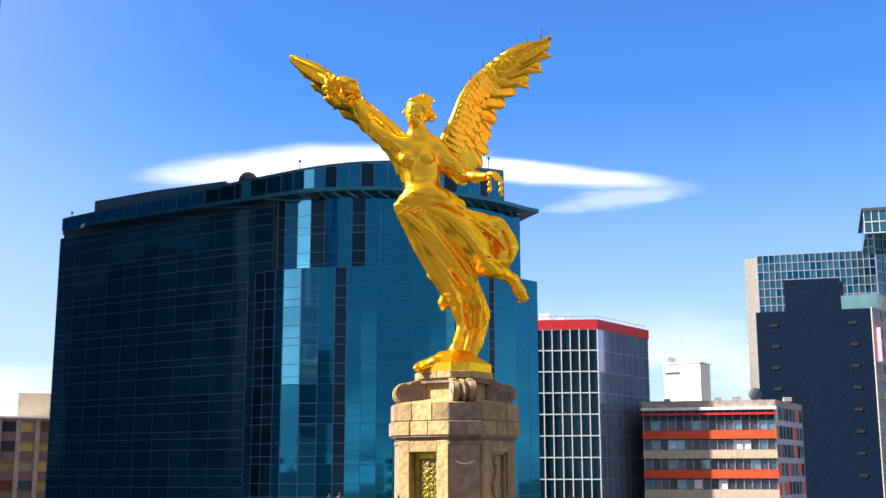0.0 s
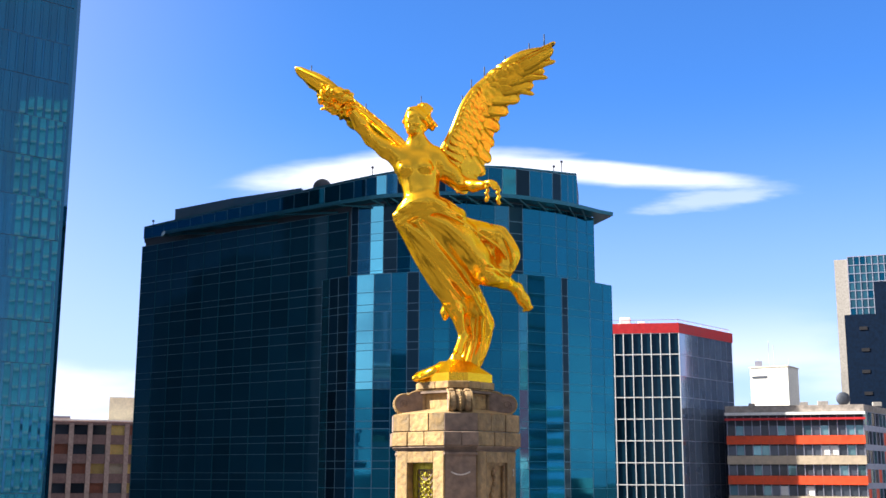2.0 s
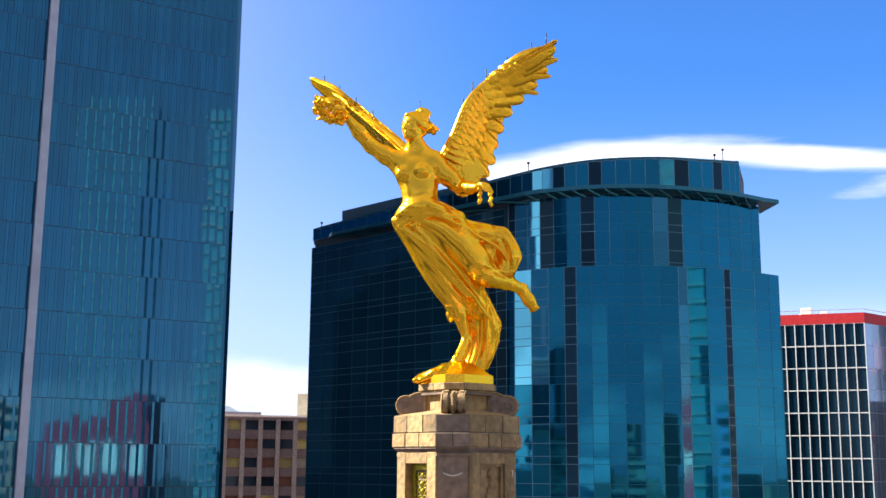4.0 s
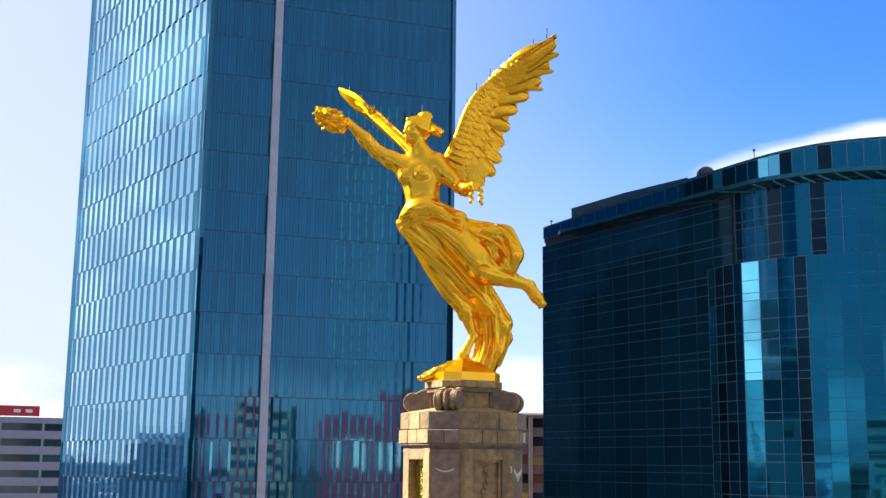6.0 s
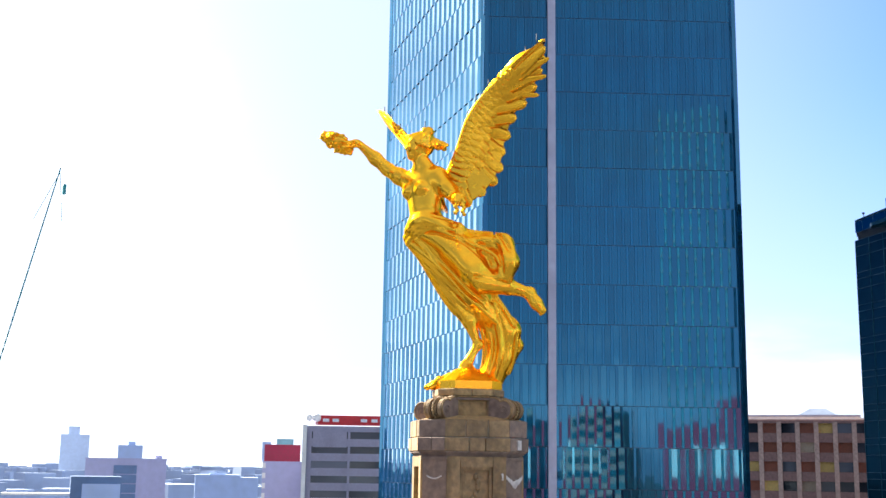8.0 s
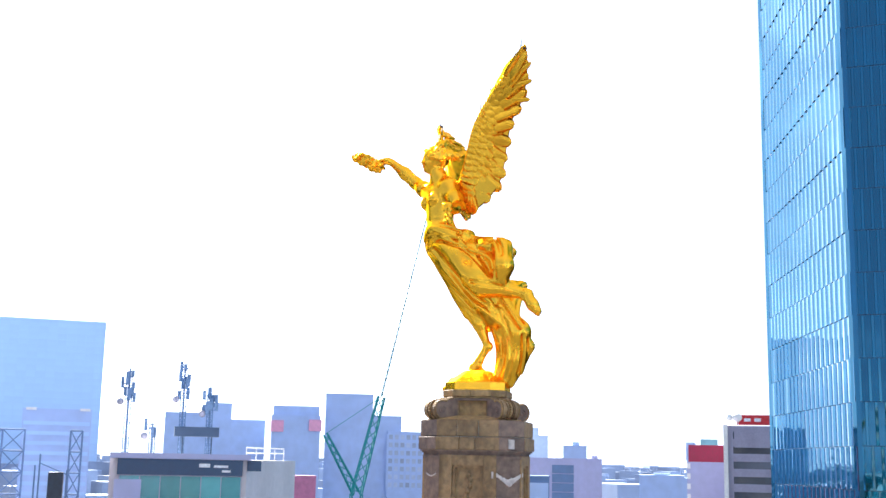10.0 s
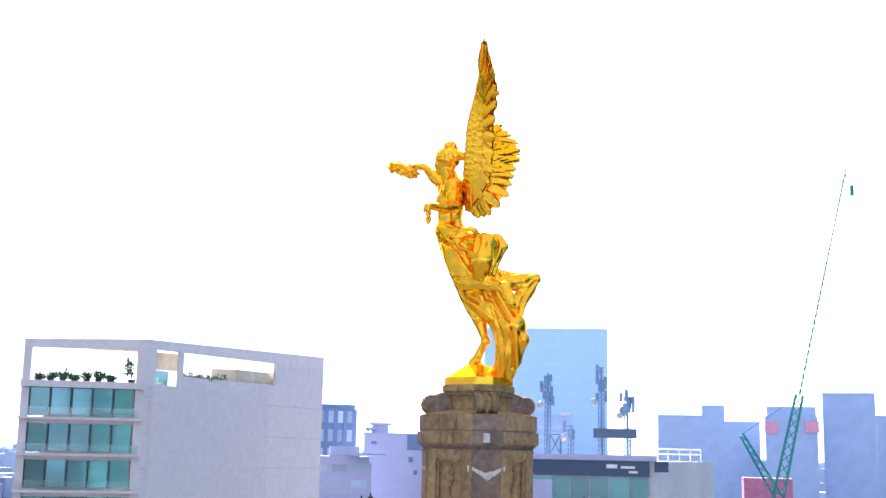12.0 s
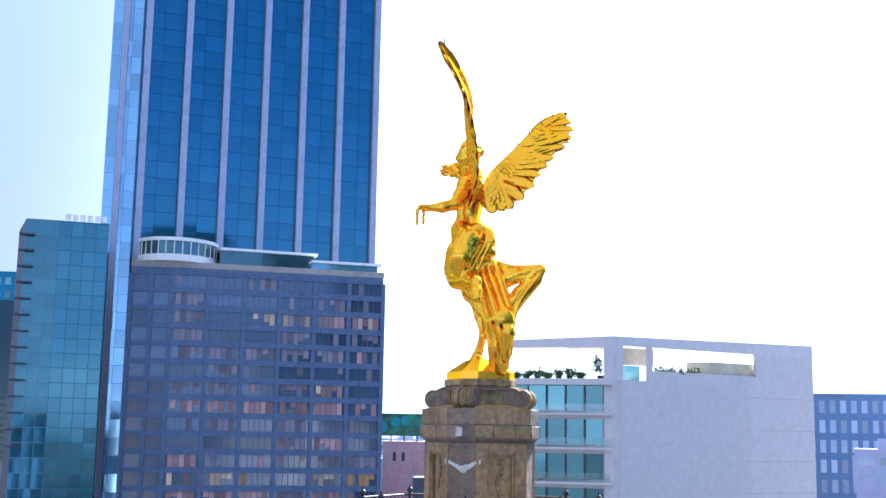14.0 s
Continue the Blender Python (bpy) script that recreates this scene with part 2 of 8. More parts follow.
M = {
    "gold": material("gilded_bronze", (1.0, 0.52, 0.032), 0.235, 0.97, 0.04, 4, 0.0, 0.12, 1.2),
    "lead": material("dark_rod_metal", (0.03, 0.035, 0.05), 0.5, 0.6),
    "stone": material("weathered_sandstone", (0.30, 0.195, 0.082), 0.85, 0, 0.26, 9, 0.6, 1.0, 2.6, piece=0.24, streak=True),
    # darker copies of the stone: soot, plus the tone of the shaded sides
    "stone_mid": material("brown_shaded_sandstone", (0.28, 0.187, 0.093), 0.87, 0, 0.24, 9, 0.6, 1.0, 2.4, piece=0.22, streak=True),
    "stone_dark": material("sooty_shaded_sandstone", (0.20, 0.14, 0.105), 0.88, 0, 0.25, 7, 0.5, 0.9, 1.6, piece=0.2, streak=True),
    "mortar": material("lime_mortar", (0.34, 0.31, 0.27), 0.9, 0, 0.2, 12, 0.3),
    "plaster": material("pale_mortar_patch", (0.55, 0.5, 0.46), 0.9, 0, 0.2, 10, 0.4),
    "bronze": material("green_gold_bronze_door", (0.35, 0.30, 0.03), 0.45, 0.7, 0.2, 14, 0.3),
    "iron": material("black_iron", (0.03, 0.03, 0.035), 0.5, 0.5, 0.2, 20),
    "glass_dark": material("dark_navy_glazing", (0.006, 0.052, 0.092), 0.04, 0.2, 0.05, 0.35, 0.01, 0.1, piece=0.2, tilt=0.005, spec=0.3, coat=0.15),
    "glass_blue": material("blue_reflective_glazing", (0.004, 0.136, 0.222), 0.03, 0.88, 0.05, 0.35, 0.03, 0.1, piece=0.06, tilt=0.007, coat=0.05),
    "glass_azure": material("azure_tower_glazing", (0.05, 0.15, 0.19), 0.05, 0.6, 0.05, 0.3, 0.015, 0.1, piece=0.1, tilt=0.01, coat=0.3),
    # columns that mirror bright sky: the reflection is brightened into the glass colour
    "glass_bright": material("bright_reflection_glazing", (0.07, 0.40, 0.56), 0.03, 0.85, 0.05, 0.35, 0.015, 0.1, piece=0.12, tilt=0.008, coat=0.3),
    "glass_tower": material("blue_folded_glazing", (0.003, 0.103, 0.184), 0.04, 0.86, 0.05, 0.3, 0.05, 0.1, piece=0.10, tilt=0.004, spec=0.2, coat=0.9, coat_ior=1.40),
    "glass_clear": material("pale_green_glazing", (0.12, 0.24, 0.27), 0.04, 0.45, 0.1, 0.5, 0.02, 0.1, piece=0.5, tilt=0.03),
    "glass_office": material("office_window_glazing", (0.05, 0.06, 0.08), 0.08, 0.3, 0.1, 0.5, 0.02, 0.1, piece=0.6, tilt=0.03),
    "blind": material("drawn_beige_blind", (0.55, 0.42, 0.30), 0.7, 0, 0.1, 2, 0.1, piece=0.4),
    "blind_gold": material("ochre_blind", (0.75, 0.5, 0.16), 0.7, 0, 0.1, 2, 0.1, piece=0.3),
    "mullion_dim": material("dark_blue_bar", (0.02, 0.14, 0.20), 0.4, 0.6, 0.1, 4),
    # strip with a wavy reflection, put in as paler glass
    "glass_strip": material("wavy_reflection_glazing", (0.03, 0.19, 0.28), 0.05, 0.8, 0.05, 0.5, 0.12, 0.1, piece=0.25, tilt=0.03),
    "roof_grey": material("grey_blue_roof_cladding", (0.045, 0.115, 0.19), 0.6, 0.2, 0.08, 1.0, 0.05, 0.2, 0.3),
    "mullion": material("blue_grey_aluminium", (0.11, 0.22, 0.30), 0.5, 0.1, 0.1, 4),
    "steel": material("grey_lilac_cladding", (0.36, 0.37, 0.46), 0.45, 0.4, 0.08, 1.2, 0.05, 0.3, 0.3),
    "white_metal": material("white_painted_mullion", (0.75, 0.75, 0.75), 0.5, 0.0, 0.05, 4),
    "slate": material("dark_slate_cladding", (0.035, 0.045, 0.065), 0.6, 0, 0.2, 2, 0.1, 0.4, 0.2, piece=0.1),
    "conc": material("grey_concrete", (0.33, 0.31, 0.29), 0.85, 0, 0.15, 2.5, 0.2, 0.5, 0.25, streak=True),
    "conc_grey": material("grey_lilac_concrete", (0.30, 0.285, 0.37), 0.85, 0, 0.08, 2.5, 0.1, 0.3, 0.25, streak=True),
    "conc_lilac": material("pale_fairfaced_concrete", (0.61, 0.56, 0.575), 0.8, 0, 0.05, 1.5, 0.1, 0.22, 0.16, piece=0.05, streak=True),
    "cream": material("cream_render", (0.62, 0.55, 0.42), 0.85, 0, 0.1, 2, 0.1, 0.3, 0.3, streak=True),
    "beige": material("beige_panel", (0.52, 0.42, 0.31), 0.8, 0, 0.1, 2, 0.1, 0.3, 0.3),
    "brown_dark": material("dark_red_brown_spandrel", (0.20, 0.115, 0.105), 0.85, 0, 0.2, 2, 0.2, 0.4, 0.3),
    "brown": material("brown_precast", (0.40, 0.275, 0.235), 0.85, 0, 0.2, 2, 0.2, 0.4, 0.3),
    "orange": material("orange_red_panel", (0.74, 0.08, 0.02), 0.6, 0, 0.1, 2, 0.05, 0.3, 0.4),
    "red": material("red_painted_metal", (0.55, 0.02, 0.025), 0.5, 0, 0.1, 2, 0.05, 0.2, 0.5),
    "magenta": material("magenta_hoarding", (0.45, 0.16, 0.28), 0.6, 0, 0.1, 1, 0.05, 0.3, 0.3),
    "white": material("white_render", (0.78, 0.77, 0.74), 0.8, 0, 0.06, 2, 0.1, 0.25, 0.3, streak=True),
    "roof": material("roof_screed", (0.32, 0.28, 0.25), 0.9, 0, 0.25, 1.5, 0.2, 0.5, 0.3),
    # far-block colour that carries the blue of the haze
    "haze_blue": material("haze_blue_render", (0.40, 0.52, 0.76), 0.8, 0, 0.06, 0.2, 0.05, 0.25, 0.05),
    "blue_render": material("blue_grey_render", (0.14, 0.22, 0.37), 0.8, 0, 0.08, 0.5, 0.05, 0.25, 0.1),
    # panes kept low in contrast, haze put into their colour
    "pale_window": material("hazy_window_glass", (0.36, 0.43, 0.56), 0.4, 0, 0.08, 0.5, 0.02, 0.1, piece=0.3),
    "podium": material("dark_brown_blue_precast", (0.09, 0.135, 0.235), 0.8, 0, 0.2, 2, 0.2, 0.4, 0.3),
    "podium_blind": material("muted_rose_blind", (0.36, 0.22, 0.22), 0.7, 0, 0.1, 2, 0.1, piece=0.5),
    "blind_dim": material("dim_slate_blind", (0.19, 0.17, 0.215), 0.7, 0, 0.1, 2, 0.1, piece=0.4),
    # lighter copy of the tower glass, coloured for the flank's pale reflection
    "glass_flank": material("flank_reflection_glazing", (0.22, 0.38, 0.54), 0.05, 0.8, 0.05, 0.3, 0.015, 0.1, piece=0.2, tilt=0.02, coat=0.1),
    # pale mirrored light of one side face, set as glass colour
    "glass_lilac": material("lilac_reflection_glazing", (0.32, 0.42, 0.58), 0.08, 0.7, 0.05, 0.4, 0.03, 0.1, piece=0.12, tilt=0.012),
    "glass_pale": material("pale_blue_grid_glazing", (0.035, 0.14, 0.20), 0.05, 0.6, 0.05, 0.4, 0.015, 0.1, piece=0.25, tilt=0.02),
    "glass_loggia": material("teal_balcony_glazing", (0.13, 0.28, 0.30), 0.05, 0.55, 0.1, 0.4, 0.02, 0.1, piece=0.3, tilt=0.03),
    "navy": material("navy_slate_cladding", (0.003, 0.012, 0.034), 0.7, 0, 0.2, 2, 0.1, 0.3, 0.2, piece=0.1, spec=0.08),
    "crimson": material("crimson_render", (0.36, 0.03, 0.07), 0.7, 0, 0.1, 2, 0.05, 0.2, 0.5),
    "pink_sign": material("faded_pink_sign", (0.75, 0.36, 0.5), 0.7, 0, 0.08, 0.5, 0.05, 0.2, 0.3),
    "glass_podium": material("podium_window_glazing", (0.075, 0.105, 0.16), 0.1, 0.35, 0.1, 0.5, 0.02, 0.1, piece=0.3, tilt=0.02),
    "blind_ochre": material("muted_ochre_blind", (0.42, 0.25, 0.09), 0.7, 0, 0.1, 2, 0.1, piece=0.3),
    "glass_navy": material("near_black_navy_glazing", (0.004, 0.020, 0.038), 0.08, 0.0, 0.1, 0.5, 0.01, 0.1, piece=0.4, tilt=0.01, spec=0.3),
    "pink": material("faded_pink_render", (0.52, 0.30, 0.30), 0.85, 0, 0.1, 1.5, 0.1, 0.3, 0.3, streak=True),
    # lilac haze worked into the colour of the more distant houses
    "lilac": material("hazy_lilac_render", (0.42, 0.43, 0.62), 0.85, 0, 0.05, 0.6, 0.05, 0.25, 0.12, streak=True),
    # whitened in its colour, as far towers are by haze
    "haze_white": material("haze_white_render", (0.58, 0.68, 0.84), 0.85, 0, 0.05, 0.2, 0.05, 0.2, 0.05),
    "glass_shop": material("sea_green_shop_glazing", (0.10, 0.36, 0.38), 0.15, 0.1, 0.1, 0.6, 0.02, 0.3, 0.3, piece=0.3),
    # glass colour paled and blued for the haze before it
    "far_glass": material("far_haze_blue_glazing", (0.42, 0.60, 0.84), 0.4, 0.0, 0.04, 0.05, 0.02, 0.15, 0.02, piece=0.025),
    "mast_grey": material("mast_galvanised_steel", (0.15, 0.25, 0.42), 0.5, 0.3),
    "crane": material("teal_crane_paint", (0.03, 0.25, 0.26), 0.5, 0.2, 0.1, 4),
    "asphalt": material("asphalt_and_paving", (0.075, 0.08, 0.09), 0.9, 0, 0.3, 1.5, 0.3, 0.3, 0.05),
    # distance haze mixed into the roof and wall colour
    "city": material("hazy_city_render", (0.31, 0.38, 0.52), 0.9, 0, 0.08, 0.06, 0.1, 0.4, 0.02),
    "leaf": material("roof_garden_leaf", (0.06, 0.11, 0.03), 0.6, 0, 0.3, 5, 0.2, piece=0.3),
    "pot": material("terracotta_pot", (0.3, 0.1, 0.06), 0.8),
    "board_green": material("green_painted_board", (0.05, 0.17, 0.1), 0.7, 0, 0.5, 0.4, 0.05, 0.9, 0.35),
    "sign_navy": material("navy_sign_face", (0.03, 0.065, 0.13), 0.4, 0, 0.05, 2),
    "sign_white": material("white_sign_letter", (0.8, 0.8, 0.82), 0.5),
    # hills coloured as their haze
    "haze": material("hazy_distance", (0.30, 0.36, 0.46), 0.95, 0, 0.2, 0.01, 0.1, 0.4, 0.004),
}


def glow(name, color, power):
    m = bpy.data.materials.new(name)
    m.use_nodes = True
    b = m.node_tree.nodes["Principled BSDF"]
    b.inputs["Base Color"].default_value = (*color, 1)
    b.inputs["Emission Color"].default_value = (*color, 1)
    b.inputs["Emission Strength"].default_value = power
    return m


for k in ("glass_tower", "glass_blue", "glass_azure", "glass_navy"):
    M[k].node_tree.nodes["Principled BSDF"].inputs["Specular Tint"].default_value = (0.4, 0.75, 1.0, 1)
M["gold"].node_tree.nodes["Principled BSDF"].inputs["Specular Tint"].default_value = (1.0, 0.62, 0.16, 1)
M["rail_glass"] = material("clear_rail_glass", (0.86, 0.95, 0.95), 0.02, 0, 0.02, 1, 0.0, 0.05)
M["rail_glass"].node_tree.nodes["Principled BSDF"].inputs["Transmission Weight"].default_value = 0.96
M["neon"] = glow("lit_pink_sign", (1.0, 0.25, 0.35), 0.9)

# ---- building helpers ----
GROUND = -40.0


def thing(name, place, label, category, group="", kind=""):
    ob = new(name)
    ob.location = place
    ob.empty_display_size = 0.1
    return tagged(ob, label, category, group, kind)


def origin(ob):
    p = Vector(ob.location)
    while ob.parent:
        ob = ob.parent
        p += Vector(ob.location)
    return p


def part(name, bm, mat, parent=None, label="", smooth=False, kind=""):
    """Links a bmesh, whose points are in world metres, as one mesh under a thing or a part."""
    me = bpy.data.meshes.new(name)
    if parent:
        bmesh.ops.translate(bm, verts=bm.verts, vec=-origin(parent))
    bm.to_mesh(me)
    bm.free()
    for mm in (mat if isinstance(mat, (list, tuple)) else [mat]):
        me.materials.append(mm)
    if smooth:
        me.polygons.foreach_set("use_smooth", [True] * len(me.polygons))
    ob = new(name, me)
    ob.parent = parent
    return tagged(ob, label, kind=kind)


def piece(name, me, parent, m):
    """One more object on a shared mesh, at the world pose m."""
    ob = new(name, me)
    ob.parent = parent
    ob.matrix_basis = Matrix.Translation(-origin(parent)) @ m
    return ob


def box(bm, c, s, m=None, index=0):
    """Box with centre c and full sizes s, under the pose m."""
    vs = []
    for dz in (-0.5, 0.5):
        for dx, dy in ((-0.5, -0.5), (0.5, -0.5), (0.5, 0.5), (-0.5, 0.5)):
            p = Vector((c[0] + dx * s[0], c[1] + dy * s[1], c[2] + dz * s[2]))
            vs.append(bm.verts.new(m @ p if m else p))
    for f in ((3, 2, 1, 0), (4, 5, 6, 7), (0, 1, 5, 4), (1, 2, 6, 5), (2, 3, 7, 6), (3, 0, 4, 7)):
        bm.faces.new([vs[i] for i in f]).material_index = index
    return vs


def box_mesh(name, s, mat, bevel=0.0):
    bm = bmesh.new()
    box(bm, (0, 0, 0), s)
    if bevel:
        bmesh.ops.bevel(bm, geom=bm.edges[:], offset=bevel, segments=1, affect="EDGES")
    me = bpy.data.meshes.new(name)
    bm.to_mesh(me)
    bm.free()
    me.materials.append(mat)
    return me


def prism(bm, poly, z0, z1, index=0):
    lo = [bm.verts.new((x, y, z0)) for x, y in poly]
    hi = [bm.verts.new((x, y, z1)) for x, y in poly]
    n = len(poly)
    fs = [bm.faces.new([lo[i], lo[(i + 1) % n], hi[(i + 1) % n], hi[i]]) for i in range(n)]
    fs += [bm.faces.new(hi), bm.faces.new(lo[::-1])]
    for f in fs:
        f.material_index = index
    bmesh.ops.recalc_face_normals(bm, faces=fs)


def solid(name, poly, z0, z1, mat, parent, label=""):
    bm = bmesh.new()
    prism(bm, poly, z0, z1)
    return part(name, bm, mat, parent, label)


def tube(bm, a, b, r, r2=None, n=8):
    a, b = Vector(a), Vector(b)
    m = Matrix.Translation((a + b) / 2) @ (b - a).to_track_quat("Z", "Y").to_matrix().to_4x4()
    bmesh.ops.create_cone(bm, cap_ends=True, segments=n, radius1=r, radius2=r if r2 is None else r2, depth=(b - a).length, matrix=m)


def sweep(bm, pts, r, n=6):
    """One unbroken round bead along pts."""
    rings = []
    for i, p in enumerate(pts):
        d = (pts[min(i + 1, len(pts) - 1)] - pts[max(i - 1, 0)]).normalized()
        e1 = d.cross(Vector((0.31, 0.2, 0.93))).normalized()
        e2 = d.cross(e1)
        rings.append([bm.verts.new(p + (e1 * math.cos(2 * math.pi * j / n) + e2 * math.sin(2 * math.pi * j / n)) * r) for j in range(n)])
    for a, b in zip(rings, rings[1:]):
        for j in range(n):
            bm.faces.new((a[j], a[(j + 1) % n], b[(j + 1) % n], b[j]))
    bm.faces.new(rings[0][::-1])
    bm.faces.new(rings[-1])
    bmesh.ops.recalc_face_normals(bm, faces=bm.faces[:])


def wall_pose(a, b, z=0):
    """Pose whose x runs from a to b, with y pointing into the wall."""
    d = Vector((b[0] - a[0], b[1] - a[1], 0))
    return Matrix.Translation((a[0], a[1], z)) @ Matrix.Rotation(math.atan2(d.y, d.x), 4, "Z"), d.length


def facade(parent, a, b, z0, z1, cols, rows, pane_mat, bar_mat, vbar=0.15, hbar=0.2, deep=0.15, sill=0.0,
           others=(), low=-7.0, often=(), seed=1, hmat=None, last=True, pair=(), pane_name="pane", vname="mullion", hname="transom"):
    """Glazing or windows along the wall from a to b: panes that are pieces, posts and bands in front of them. sill: height of a solid band under each pane; often: how often the other panes come, row by row."""
    m, length = wall_pose(a, b)
    w, h = length / cols, (z1 - z0) / rows
    rnd = random.Random(seed)
    mats = [pane_mat, *[o[0] for o in others]]
    shared = [box_mesh("pane", (w - vbar, 0.05, h - hbar - sill), mm) for mm in mats]
    rest = bmesh.new()
    for r in range(rows):
        zc = z0 + h * r + sill + (h - sill) / 2
        for c in range(cols):
            x = (c + 0.5) * w
            k = 0
            q = rnd.random() / (often[r] if often else 1.0)
            for i, o in enumerate(others):
                if q < o[1]:
                    k = i + 1
                    break
                q -= o[1]
            if zc > low:
                piece(pane_name, shared[k], parent, m @ Matrix.Translation((x, -0.03, zc)))
            else:
                box(rest, (x, -0.03, zc), (w - vbar, 0.05, h - hbar - sill), m)
    if len(rest.verts):
        part("lower_glazing", rest, pane_mat, parent, kind="stuff")
    else:
        rest.free()
    vm = box_mesh(vname, (vbar, deep, z1 - z0), bar_mat)
    for c in range(cols + (1 if last else 0)):
        piece(vname, vm, parent, m @ Matrix.Translation((c * w, -deep / 2, (z0 + z1) / 2)))
    hm = box_mesh(hname, (length, deep * 0.84, hbar + sill), hmat or bar_mat)
    top = box_mesh(hname, (length, deep * 0.84, hbar), hmat or bar_mat)
    for r in range(rows + 1):
        for up in pair if r < rows else ():
            piece(hname, top, parent, m @ Matrix.Translation((length / 2, -deep * 0.42, z0 + r * h + up)))
        piece(hname, hm if r < rows else top, parent, m @ Matrix.Translation((length / 2, -deep * 0.42, z0 + r * h + (sill / 2 if r < rows else 0))))


def quad(a, b, depth):
    """Footprint behind the front line from a to b."""
    d = Vector((b[0] - a[0], b[1] - a[1])).normalized()
    n = Vector((-d.y, d.x)) * depth
    return [a, b, (b[0] + n.x, b[1] + n.y), (a[0] + n.x, a[1] + n.y)]


def inset(poly, k):
    """Footprint drawn in towards its middle by the factor k."""
    cx, cy = sum(p[0] for p in poly) / len(poly), sum(p[1] for p in poly) / len(poly)
    return [(cx + (x - cx) * k, cy + (y - cy) * k) for x, y in poly]

# ---- ground ----
bm = bmesh.new()
bmesh.ops.create_circle(bm, cap_ends=True, segments=96, radius=4500, matrix=Matrix.Translation((0, 0, GROUND)))
tagged(part("ground", bm, M["asphalt"]), "dark asphalt and hard standing of the city floor", "ground", kind="structure")

# ---- column and pedestal ----
TURN = 273.0
CORNERS = [TURN + 90 * k + o for k in range(4) for o in (0, 29)]


def octo(r):
    return [(r * math.cos(radians(a)), r * math.sin(radians(a))) for a in CORNERS]


column = thing("column_pedestal", (0, 0, GROUND), "weathered sandstone pedestal with scroll consoles on a tall column", "pedestal")
bm = bmesh.new()
tube(bm, (0, 0, GROUND), (0, 0, GROUND + 6), 5.5, 5.0, 32)
part("plinth", bm, M["stone"], column)
bm = bmesh.new()
tube(bm, (0, 0, GROUND + 6), (0, 0, -5.2), 1.75, 1.5, 48)
part("shaft", bm, M["stone"], column)
bm = bmesh.new()
for z0, z1, r in ((-5.2, -4.7, 1.7), (-4.7, -4.1, 2.0), (-4.1, -3.45, 2.45), (-3.45, -3.25, 2.6)):
    prism(bm, [(r * math.cos(k * math.pi / 4 + 0.2), r * math.sin(k * math.pi / 4 + 0.2)) for k in range(8)], z0, z1)
part("capital", bm, M["stone"], column)
# core of the drum, of the courses and of the neck
bm = bmesh.new()
prism(bm, octo(0.93), -3.25, -1.2)
part("drum_core", bm, M["stone_dark"], column)
bm = bmesh.new()
prism(bm, octo(1.16), -1.18, -0.62)
part("mortar_core", bm, M["mortar"], column)
bm = bmesh.new()
prism(bm, octo(0.60), -0.66, -0.2)
for r, z0, z1 in ((0.63, -0.215, -0.19), (0.665, -0.19, -0.165), (0.70, -0.165, -0.14)):
    prism(bm, octo(r), z0, z1)
part("neck", bm, M["stone"], column)
# sloping weathering on top of the courses
bm = bmesh.new()
lo, hi = [bm.verts.new((x, y, -0.60)) for x, y in octo(1.17)], [bm.verts.new((x, y, -0.50)) for x, y in octo(0.62)]
for i in range(8):
    bm.faces.new((lo[i], lo[(i + 1) % 8], hi[(i + 1) % 8], hi[i]))
bmesh.ops.recalc_face_normals(bm, faces=bm.faces[:])
part("weathering", bm, M["stone"], column)
# moulding under the courses
bm = bmesh.new()
for r, z0, z1 in ((1.19, -1.205, -1.18), (1.15, -1.235, -1.205), (1.12, -1.27, -1.235)):
    prism(bm, octo(r), z0, z1)
part("moulding", bm, M["stone_dark"], column)
# soot and the shadow under the courses both sit in this dark band
bm = bmesh.new()
prism(bm, octo(1.135), -1.335, -1.285)
part("necking_band", bm, M["stone_dark"], column)
bm = bmesh.new()
prism(bm, octo(0.725), -0.215, -0.175)
part("cap_fillet", bm, M["stone_dark"], column)


def course(r, z0, z1, thick, cuts, mat, name="stone_block", seed=3):
    rnd = random.Random(seed)
    pts = octo(1.0)
    for i in range(8):
        a, b = Vector(pts[i]), Vector(pts[(i + 1) % 8])
        n = cuts[i % 2]
        edges = [0.0] + sorted((k + rnd.uniform(-0.14, 0.14)) / n for k in range(1, n)) + [1.0]
        for k in range(n):
            e0, e1 = edges[k] + (0.006 if k else 0), edges[k + 1] - (0.006 if k < n - 1 else 0)
            rr = r + rnd.uniform(-0.008, 0.008)
            p, q = a.lerp(b, e0), a.lerp(b, e1)
            bm = bmesh.new()
            prism(bm, [tuple(p * rr), tuple(q * rr), tuple(q * (rr - thick)), tuple(p * (rr - thick))], z0 + 0.005, z1 - 0.005)
            bmesh.ops.bevel(bm, geom=bm.edges[:], offset=rnd.uniform(0.006, 0.011), segments=1, affect="EDGES")
            # shade by face in the stone tone: sunny door side palest, narrow faces darkest
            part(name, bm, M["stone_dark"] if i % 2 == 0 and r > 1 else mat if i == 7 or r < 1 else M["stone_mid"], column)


course(1.195, -0.92, -0.60, 0.3, (1, 3), M["stone"], seed=3)
course(1.225, -1.18, -0.925, 0.3, (2, 3), M["stone"], seed=5)
course(0.745, -0.14, 0.0, 0.25, (1, 2), M["stone"], seed=8)
bm = bmesh.new()
prism(bm, octo(0.7), -0.13, -0.012)
part("cap_core", bm, M["mortar"], column)

